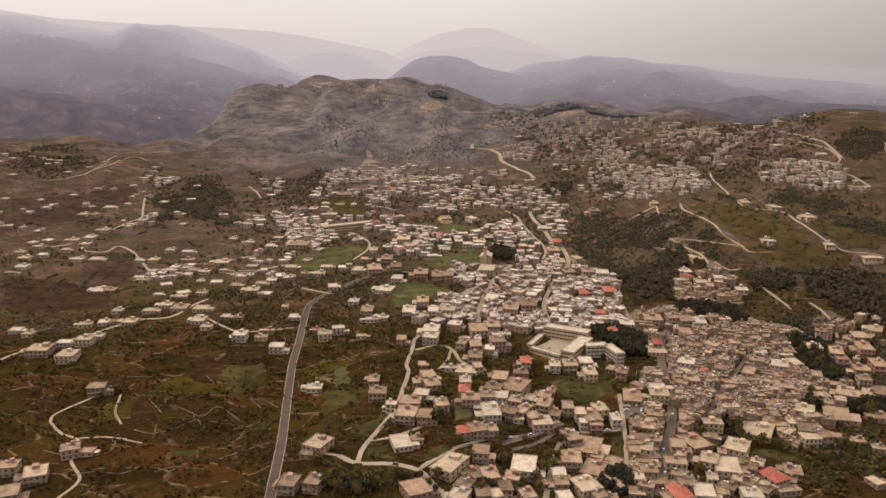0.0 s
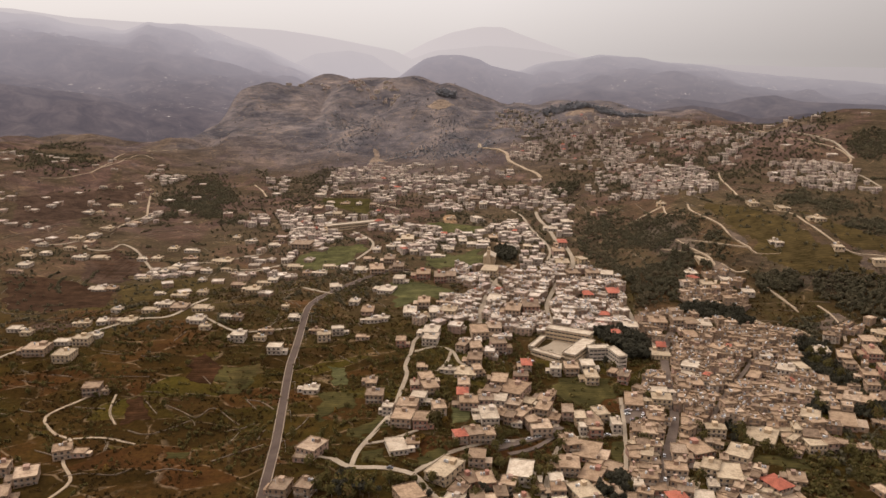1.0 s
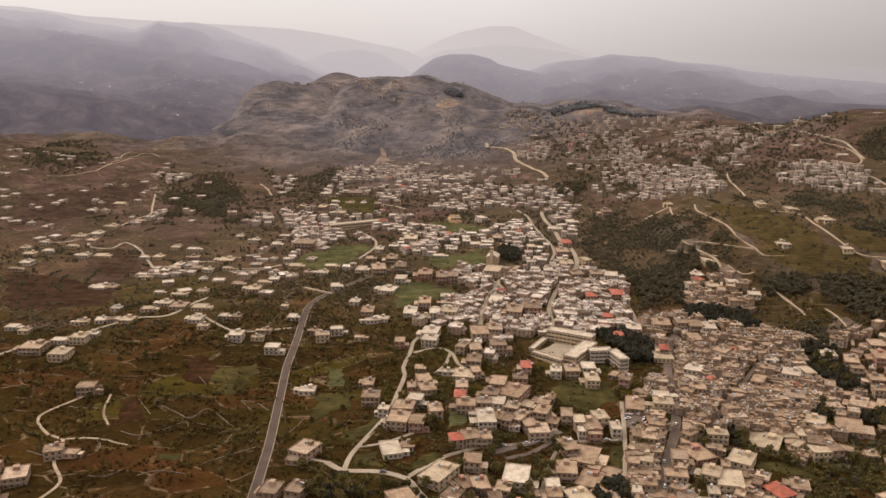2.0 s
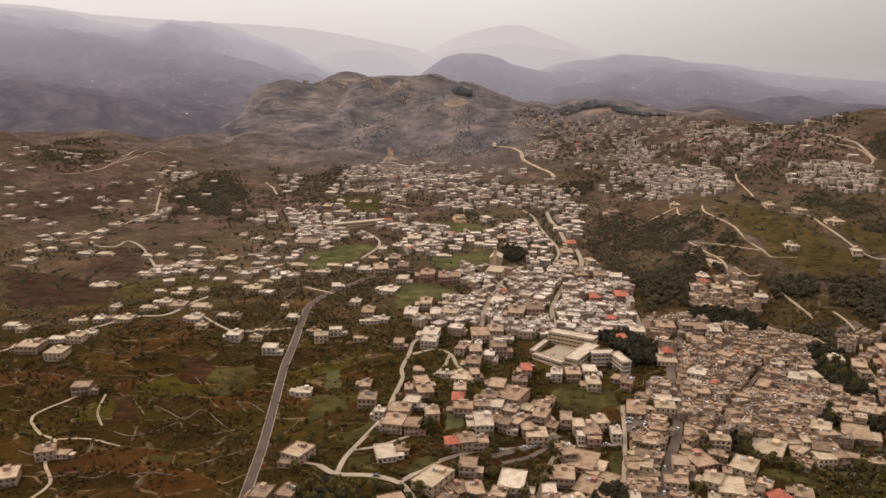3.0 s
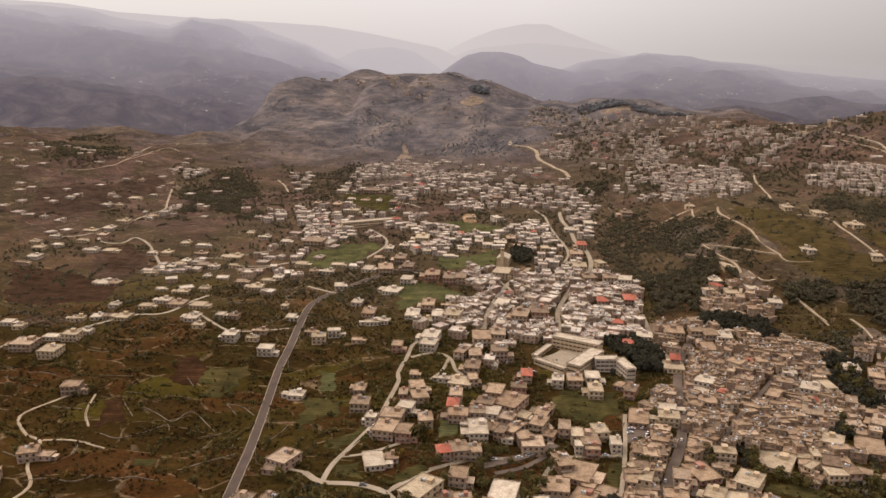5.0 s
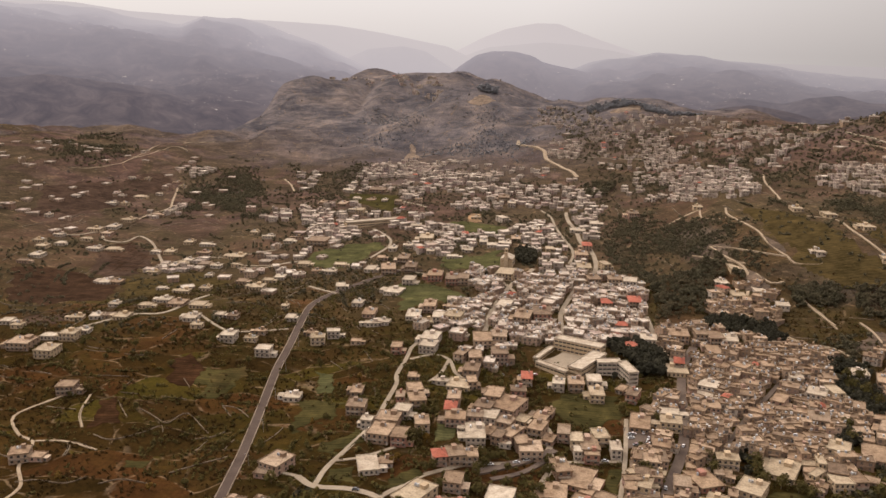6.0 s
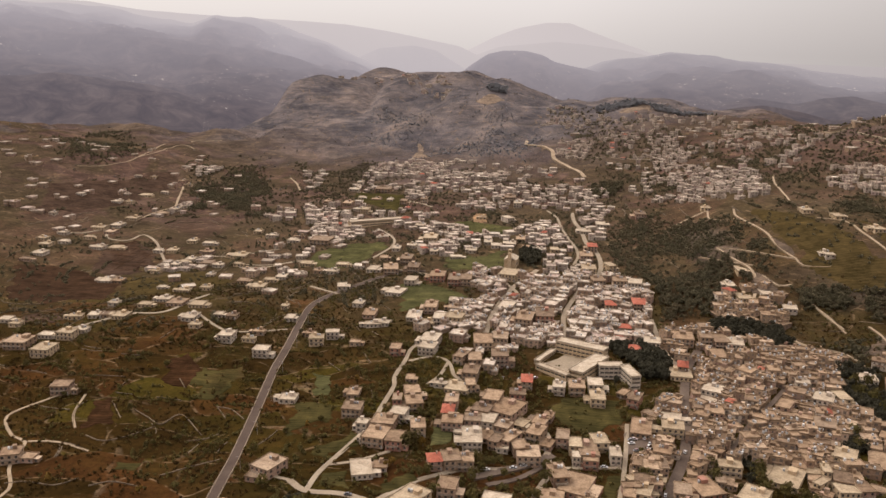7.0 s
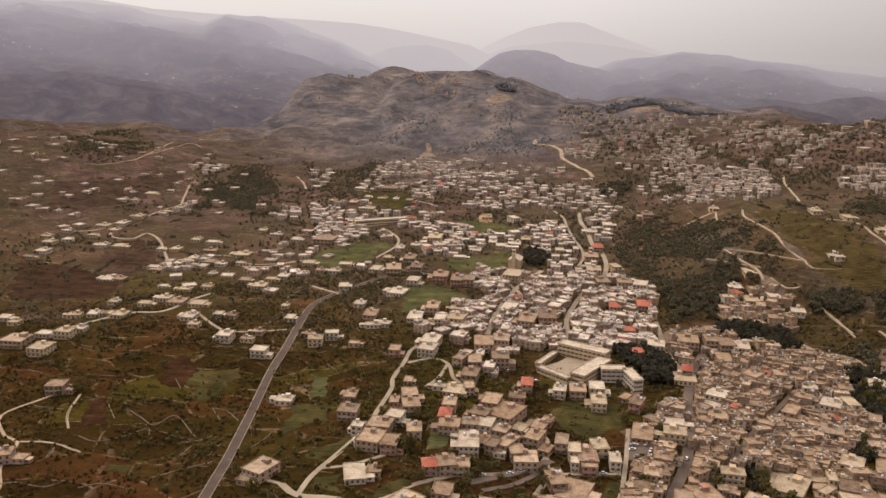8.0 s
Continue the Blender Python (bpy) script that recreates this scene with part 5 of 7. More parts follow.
house(-300, 694, 11, 11.2, 1, 10, "white", "outlying houses")
house(-291, 695, 10, 10, 1, 10, "plain", "outlying houses")
house(-277, 693, 12, 13.8, 1, 0, "cream", "outlying houses")
house(-305, 735, 9, 8.75, 1, 0, "white", "outlying houses")
house(-273, 729, 11, 10, 1, 0, "cream", "outlying houses")
house(-264, 749, 12, 11.2, 1, 0, "white", "outlying houses")
house(-247, 737, 15, 16.2, 1, 0, "plain", "outlying houses")
house(-225, 730, 13, 13.8, 1, 0, "cream", "outlying houses")
house(-216, 692, 11, 15, 1, 0, "white", "outlying houses")
house(-204, 673, 9, 8, 1, 0, "cream", "outlying houses")
house(-195, 702, 7, 8.75, 1, 0, "white", "outlying houses")
house(-183, 701, 8, 10, 1, 0, "plain", "outlying houses")
house(-243, 794, 10, 10, 1, 0, "cream", "outlying houses")
house(-288, 796, 8, 7.5, 1, 0, "white", "outlying houses")
house(-260, 782, 12, 10, 1, 0, "cream", "outlying houses")
house(-260, 849, 8, 7.5, 1, 0, "white", "outlying houses")
house(-216, 822, 10, 12.5, 1, 0, "plain", "outlying houses")
house(-193, 799, 13, 15, 1, 0, "cream", "outlying houses")
house(-181, 836, 10, 12.5, 1, 0, "white", "outlying houses")
house(-190, 824, 10, 10, 1, 0, "cream", "outlying houses")
house(-360, 829, 15, 18, 1, 0, "white", "outlying houses")
house(-349, 828, 11, 12.5, 1, 0, "plain", "outlying houses")
house(-418, 958, 14, 15, 1, 0, "cream", "outlying houses")
house(-437, 955, 13, 13.8, 1, 0, "white", "outlying houses")
house(-342, 1002, 11, 13.8, 1, 0, "cream", "outlying houses")
house(-318, 992, 13, 10, 1, 0, "white", "outlying houses")
house(-303, 952, 12, 11.2, 1, 0, "plain", "outlying houses")
house(-347, 956, 12, 13.8, 1, 0, "cream", "outlying houses")
house(-365, 954, 8, 10, 1, 0, "white", "outlying houses")
house(-259, 934, 17, 18, 1, 0, "cream", "outlying houses")
house(-310, 919, 10, 12.5, 1, 0, "white", "outlying houses")
house(-285, 903, 12, 15, 1, 0, "plain", "outlying houses")
house(-327, 867, 10, 7.5, 1, 0, "cream", "outlying houses")
house(-317, 895, 9, 11.2, 1, 0, "white", "outlying houses")
house(-313, 907, 9, 11.2, 1, 0, "cream", "outlying houses")
house(-267, 892, 9, 8.75, 1, 0, "white", "outlying houses")
house(-229, 868, 9, 7.5, 1, 0, "plain", "outlying houses")
house(-248, 895, 8, 7.5, 1, 0, "cream", "outlying houses")
house(-247, 1021, 11, 10, 1, 0, "white", "outlying houses")
house(-274, 1046, 10, 13.8, 1, 0, "cream", "outlying houses")
house(-215, 993, 10, 15, 1, 0, "white", "outlying houses")
house(-209, 1007, 10, 7.5, 1, 0, "plain", "outlying houses")
house(-511, 963, 13, 10, 1, 0, "cream", "outlying houses")
house(-484, 961, 9, 11.2, 1, 0, "white", "outlying houses")
house(-494, 943, 11, 13.8, 1, 0, "cream", "outlying houses")
house(-481, 907, 14, 15, 1, 0, "white", "outlying houses")
house(-479, 878, 12, 10, 1, 0, "plain", "outlying houses")
house(-478, 1037, 14, 15, 1, 0, "cream", "outlying houses")
house(-465, 1056, 14, 17.5, 1, 0, "white", "outlying houses")
house(-468, 989, 10, 10, 1, 0, "cream", "outlying houses")
house(-503, 995, 10, 8.75, 1, 0, "white", "outlying houses")
house(-457, 1023, 13, 15, 1, 0, "plain", "outlying houses")
house(-500, 1210, 14, 17.5, 1, 0, "cream", "outlying houses")
house(-514, 1154, 12, 12.5, 1, 0, "white", "outlying houses")
house(-499, 1158, 12, 8.75, 1, 0, "cream", "outlying houses")
house(-485, 1241, 7, 8.75, 1, 0, "white", "outlying houses")
house(-482, 1307, 9, 11.2, 1, 0, "plain", "outlying houses")
house(-527, 1299, 9, 8.75, 1, 0, "cream", "outlying houses")
house(-554, 1299, 8, 7.5, 1, 0, "white", "outlying houses")
house(-468, 1294, 9, 8.75, 1, 0, "cream", "outlying houses")
house(-432, 1156, 13, 15, 1, 0, "white", "outlying houses")
house(-439, 1129, 11, 12.5, 1, 0, "plain", "outlying houses")
house(-462, 1095, 13, 16.2, 1, 0, "cream", "outlying houses")
house(-555, 1061, 8, 8.75, 1, 0, "white", "outlying houses")
house(-129, 879, 12, 11.2, 1, 0, "cream", "outlying houses")
house(-133, 853, 11, 11.2, 1, 0, "white", "outlying houses")
house(-149, 856, 9, 8.75, 1, 0, "plain", "outlying houses")
house(-170, 889, 12, 13.8, 1, 0, "cream", "outlying houses")
house(-62, 697, 13, 7.5, 1, 10, "white", "outlying houses")
house(-100, 658, 11, 11, 2, 10, "cream", "outlying houses")
house(-90, 670, 10, 8, 2, 10, "white", "outlying houses")
house(-109, 673, 7, 7, 1, 0, "plain", "outlying houses")
house(-148, 736, 6, 7.5, 1, 0, "cream", "outlying houses")
house(-135, 707, 7, 11.2, 1, 0, "white", "outlying houses")
house(328, 805, 7.88, 17.8, 1, 0, "white", "outlying houses")
house(345, 925, 10.2, 18, 1, 0, "cream", "outlying houses")
house(366, 896, 8.72, 18, 1, 0, "cream", "outlying houses")
house(383, 843, 10.7, 18, 1, 0, "cream", "outlying houses")
house(380, 788, 9.07, 18, 1, -8, "cream", "outlying houses")
house(411, 770, 13.6, 18, 1, 0, "cream", "outlying houses")
house(262, 998, 6.64, 15, 1, 0, "cream", "outlying houses")
house(280, 741, 10.4, 17.2, 1, -10, "white", "outlying houses")
house(255, 806, 8.81, 17.8, 1, 0, "cream", "outlying houses")
house(241, 785, 7.52, 16.9, 1, 0, "white", "outlying houses")
house(248, 761, 11.5, 18, 1, 0, "cream", "outlying houses")
house(266, 763, 8.47, 15.8, 1, 0, "white", "outlying houses")

# ---- the school round its yard, and the long white building by the grove ----
def wing(parent, name, x0, y0, x1, y1, deep, base, storeys, wallm, roofm):
    """A straight school wing from one corner to another, with a window band on each storey and a flat roof with a parapet."""
    a0, b0 = Vector((x0, y0, 0)), Vector((x1, y1, 0))
    length = (b0 - a0).length
    yaw = math.atan2(b0.y - a0.y, b0.x - a0.x)
    h = storeys * 3.1
    m = Matrix.Translation(((x0 + x1) / 2, (y0 + y1) / 2, base)) @ Matrix.Rotation(yaw, 4, "Z")
    dims = [(-length / 2, -deep / 2, -6, length / 2, deep / 2, 0.9)]
    for k in range(storeys):
        z = k * 3.1
        dims.append((-length / 2, -deep / 2, z + 2.3, length / 2, deep / 2, z + (4.0 if k < storeys - 1 else 3.1)))
        n = max(2, int(length / 3.4))
        for i in range(n + 1):
            px = -length / 2 + 0.25 + i * (length - 0.5) / n
            dims += [(px - .25, -deep / 2, z + .9, px + .25, -deep / 2 + .5, z + 2.3), (px - .25, deep / 2 - .5, z + .9, px + .25, deep / 2, z + 2.3)]
    ob = part(name, box_mesh(name, dims, wallm), parent, at=m)
    for k in range(storeys):
        for s in (-1, 1):
            y = s * (deep / 2 - 0.35)
            part("window_band", box_mesh("window_band", [(-length / 2 + .3, y - .05, k * 3.1 + .9, length / 2 - .3, y + .05, k * 3.1 + 2.3)], GLASS), ob)
    x, y, p = length / 2 + .3, deep / 2 + .3, .25
    part("roof", box_mesh("roof", [(-x, -y, h, x, y, h + .35), (-x, -y, h + .35, x, -y + p, h + 1.1), (-x, y - p, h + .35, x, y, h + 1.1), (-x, -y + p, h + .35, -x + p, y - p, h + 1.1), (x - p, -y + p, h + .35, x, y - p, h + 1.1)], roofm), ob)
    BUILT.append(((x0 + x1) / 2, (y0 + y1) / 2, length / 2))
    return ob


school = tagged(new("school"), "large cream school with wings round a square yard", "school")
SB = land1(92, 640) + 0.4
SA, SBK, SC, SD = (70, 632), (88, 668), (122, 650), (98, 611)
wing(school, "wing", *SBK, *SC, 10, SB, 3, WALL_CREAM, ROOF_WHITE)
wing(school, "wing", SC[0] - 3, SC[1] - 5, *SD, 11, SB, 2, WALL_CREAM, ROOF_WHITE)
wing(school, "wing", SA[0] + 2, SA[1] - 2, SD[0] - 5, SD[1] + 1, 5, SB, 1, WALL_CREAM, ROOF_WHITE)
wing(school, "wing", SA[0] + 1, SA[1] + 4, SBK[0] - 4, SBK[1] - 6, 4, SB, 1, WALL_CREAM, ROOF_WHITE)
yard_v = [(*SA, SB + .3), (*SBK, SB + .3), (*SC, SB + .3), (*SD, SB + .3), (*SA, SB - 6), (*SBK, SB - 6), (*SC, SB - 6), (*SD, SB - 6)]
part("yard", mesh_from("yard", yard_v, [(3, 2, 1, 0), (0, 1, 5, 4), (1, 2, 6, 5), (2, 3, 7, 6), (3, 0, 4, 7)], LANE), school, "pale concrete school yard")
long_white = tagged(new("long_white_building"), "white three-storey building with two wings by the grove", "building")
WB = land1(125, 618) + 0.4
wing(long_white, "wing", 115, 625, 132, 627, 8, WB, 3, WALL_WHITE, ROOF_WHITE)
wing(long_white, "wing", 133, 626, 139, 605, 7, WB, 3, WALL_WHITE, ROOF_WHITE)

long_block = tagged(new("long_cream_building"), "long low cream building above the fields", "building")
wing(long_block, "wing", -158, 1048, -92, 1085, 12, land1(-128, 1066), 2, WALL_CREAM, ROOF_WHITE)

# church with a square bell tower
church = tagged(new("church"), "pale limestone church with a square bell tower", "church")
CZ = land1(47, 862)
part("nave", box_mesh("nave", [(-8, -6, -5, 8, 6, 9)], WALL_CREAM, 0.15), church)
part("roof", mesh_from("roof", [(-8.4, -6.4, 9), (8.4, -6.4, 9), (8.4, 6.4, 9), (-8.4, 6.4, 9), (-8.4, 0, 12), (8.4, 0, 12)], [(0, 3, 2, 1), (0, 1, 5, 4), (2, 3, 4, 5), (1, 2, 5), (3, 0, 4)], ROOF_WHITE), church)
part("bell_tower", box_mesh("bell_tower", [(-11.4, -1.6, -5, -8.2, 1.6, 16), (-11.7, -1.9, 16, -7.9, 1.9, 16.5), (-11.3, -1.5, 16.5, -10.8, -1.0, 19.5), (-8.8, -1.5, 16.5, -8.3, -1.0, 19.5), (-11.3, 1.0, 16.5, -10.8, 1.5, 19.5), (-8.8, 1.0, 16.5, -8.3, 1.5, 19.5), (-11.6, -1.8, 19.5, -8.0, 1.8, 20.2)], WALL_CREAM), church)
for k in range(4):
    part("window", WINDOW, church, at=Matrix.Translation((-6 + k * 4, -6.05, 3.5)))
church.matrix_basis = pose(47, 866, CZ, 0, 0, 80)
BUILT.append((47, 866, 13))

# ---- quarters: rows of houses packed along the slope ----
DISTRICTS = {
    "upper_core": [(-215, 1302), (-216, 1452), (-201, 1557), (-144, 1553), (-72, 1504), (-43, 1421), (16, 1418), (56, 1329), (53, 1141), (13, 1134), (-11, 1154), (-63, 1074), (-101, 1071), (-116, 1283), (-148, 1292)],
    "upper_row": [(-225, 1195), (-123, 1222), (-103, 1093), (-170, 1077), (-199, 1137)],
    "west_rows": [(-211, 1096), (-170, 1077), (-70, 1064), (-68, 1030), (-107, 1053), (-131, 1008), (-155, 976), (-189, 980)],
    "upper_east": [(60, 1311), (151, 1311), (177, 1171), (159, 1050), (118, 1045), (114, 1114), (76, 1127), (54, 1171)],
    "top_row": [(-99, 1527), (16, 1454), (103, 1396), (107, 1330), (62, 1355), (16, 1428), (-87, 1487)],
    "middle_rows": [(-66, 1054), (4, 1052), (-3, 979), (-26, 933), (-52, 925), (-67, 954)],
    "green_rows": [(-26, 945), (11, 1004), (48, 1025), (43, 924), (11, 947), (-22, 914)],
    "road_rows": [(48, 1025), (90, 1056), (117, 938), (128, 834), (86, 827), (81, 894), (70, 928)],
    "ravine_rows": [(132, 1066), (164, 1035), (148, 946), (131, 918)],
    "centre": [(39, 829), (104, 825), (129, 839), (172, 813), (170, 747), (174, 708), (148, 689), (126, 676), (87, 677), (56, 664), (33, 689), (-7, 702), (9, 744), (34, 784)],
    "centre_edge": [(10, 847), (40, 842), (41, 801), (26, 784), (9, 809)],
    "lower_rows": [(-26, 730), (36, 764), (38, 681), (55, 654), (33, 586), (20, 589), (18, 650), (3, 682), (-27, 688)],
    "old_town": [(150, 689), (176, 713), (205, 718), (227, 703), (258, 689), (304, 679), (293, 662), (281, 622), (297, 601), (273, 580), (256, 550), (262, 536), (253, 502), (227, 489), (225, 504), (205, 502), (200, 531), (189, 509), (168, 480), (152, 458), (143, 428), (106, 425), (129, 538), (171, 613), (184, 650), (169, 661)],
    "bottom": [(178, 481), (195, 464), (211, 451), (205, 437), (160, 430)],
    "east_edge": [(324, 669), (359, 694), (388, 686), (352, 614), (328, 567), (322, 581), (328, 626), (317, 634)],
    "east_foot": [(288, 597), (307, 581), (280, 524), (260, 518), (278, 571)],
    "knoll_quarter": [(226, 762), (247, 785), (279, 772), (277, 749), (282, 735), (267, 718), (219, 736)],
    "east_cluster": [(189, 1185), (235, 1271), (275, 1344), (311, 1227), (357, 1211), (340, 1071), (334, 974), (270, 1029), (233, 1089)],
    "east_upper": [(267, 1517), (328, 1462), (306, 1280), (246, 1287)],
    "east_hill": [(428, 1093), (479, 1056), (508, 967), (492, 932), (441, 951), (395, 1005)],
    "crest_rows": [(422, 1688), (493, 1293), (395, 1152), (352, 1222), (365, 1451)],
    "crest_west": [(97, 1871), (215, 1793), (202, 1674), (89, 1714)],
    "bend_cluster": [(103, 1559), (174, 1520), (150, 1434), (108, 1474)],
    "slope_rows": [(208, 1730), (416, 1663), (314, 1241), (202, 1349), (179, 1479)],
    "plateau_row": [(-491, 2186), (-365, 2407), (-234, 2405), (-124, 2172), (-131, 2042), (-357, 2349)],
    "wood_row": [(-335, 1464), (-283, 1445), (-261, 1304), (-302, 1336)],
    "bank_row": [(-303, 1169), (-260, 1180), (-250, 1104), (-282, 1098)],
    "field_row": [(-249, 1176), (-191, 1136), (-184, 1095), (-210, 1066)],
    "knoll_top": [(-495, 1393), (-429, 1404), (-408, 1350), (-464, 1327)],
    "left_rows": [(-454, 1135), (-430, 1204), (-408, 1152), (-439, 1115)],
    "lane_rows": [(-340, 918), (-291, 933), (-279, 902), (-305, 863), (-337, 867)],
    "cross_rows": [(-237, 874), (-187, 979), (-157, 831), (-179, 824), (-221, 825)],
    "grove": [(128, 672), (144, 680), (162, 673), (173, 645), (172, 630), (150, 624), (145, 651)],
    "grove2": [(55, 916), (76, 911), (76, 866), (57, 871)],
    "ravine_edge": [(213, 727), (236, 719), (258, 706), (274, 687), (258, 691), (227, 705), (211, 718)],
    "east_gap": [(296, 664), (318, 661), (311, 618), (315, 597), (293, 585), (285, 625)],
    "east_gap_low": [(266, 570), (282, 571), (267, 545), (256, 549)],
    "east_gap_far": [(303, 570), (324, 560), (315, 541), (292, 541)],
    "east_wood": [(291, 759), (331, 752), (324, 734), (290, 742)],
    "east_slope_wood": [(339, 759), (412, 738), (389, 690), (355, 707), (338, 728)],
    "ravine_wood": [(182, 806), (243, 845), (262, 789), (229, 770), (214, 733), (178, 734)],
    "ravine_head": [(155, 1267), (196, 1249), (177, 1177), (150, 1187)],
    "ravine": [(182, 1052), (234, 1024), (253, 908), (239, 851), (182, 806), (160, 843), (147, 922)],
    "garden_wood": [(89, 444), (110, 454), (112, 436), (89, 423)],
    "cliff_wood": [(-309, 2023), (-82, 1876), (89, 1698), (77, 1462), (-91, 1565), (-182, 1608), (-266, 1724)],
    "knoll_wood": [(-472, 1331), (-437, 1435), (-353, 1316), (-288, 1140), (-360, 1126), (-414, 1169)],
    "hill_wood": [(542, 1133), (593, 1114), (555, 1028), (518, 1056)],
    "shoulder_scrub": [(381, 985), (436, 924), (478, 872), (446, 809), (403, 823), (386, 895)],
    "knoll_flank": [(221, 964), (271, 951), (284, 866), (290, 817), (262, 789), (239, 851), (193, 858)],
    "gap_green": [(183, 516), (200, 531), (204, 498), (195, 504)],
    "hollow_wood": [(-239, 1538), (-177, 1558), (-209, 1338), (-243, 1267), (-289, 1319), (-377, 1582)],
}
GRID = {}
OPEN = FIELDS + [DISTRICTS[k] for k in ("grove", "grove2", "ravine_edge", "east_gap", "east_gap_low", "east_gap_far", "garden_wood", "gap_green", "knoll_wood")]      # no house stands here


def free(x, y, r):
    cx, cy = int(x // 20), int(y // 20)
    for i in (-1, 0, 1):
        for j in (-1, 0, 1):
            for bx, by, br in GRID.get((cx + i, cy + j), ()):
                if (bx - x) ** 2 + (by - y) ** 2 < (br + r) ** 2:
                    return False
    return True


def occupy(x, y, r):
    GRID.setdefault((int(x // 20), int(y // 20)), []).append((x, y, r))


for b_ in BUILT:
    occupy(*b_)


def plots(poly, size, gap, turn, count, rng):
    """House plots strewn over a quarter, no two overlapping: x, y, w, d, turn."""
    xs, ys = [p[0] for p in poly], [p[1] for p in poly]
    out, tries = [], 0
    while len(out) < count and tries < count * 60:
        tries += 1
        x, y = rng.uniform(min(xs), max(xs)), rng.uniform(min(ys), max(ys))
        if not inside(x, y, poly) or any(inside(x, y, q_) for q_ in OPEN):
            continue
        if gap > 1.1 and float(value_noise(np.array([x / 58]), np.array([y / 58]))[0]) < -0.1 and rng.random() < 0.85:
            continue
        w = size * rng.choice((0.6, 0.75, 0.9, 1.0, 1.1, 1.3)) * rng.uniform(0.9, 1.1)
        d = size * rng.choice((0.7, 0.85, 1.0, 1.15, 1.35)) * rng.uniform(0.9, 1.1)
        r = min(w, d) * 0.5 * gap
        if not free(x, y, r) or road_gap(x, y) < min(w, d) * 0.62:
            continue
        occupy(x, y, r)
        # streets bend, and so do the rows beside them
        bend = 75 * float(value_noise(np.array([x / 70]), np.array([y / 70]))[0])
        out.append((x, y, w, d, turn + bend + rng.gauss(0, 13)))
    return sorted(out, key=lambda q_: q_[1])


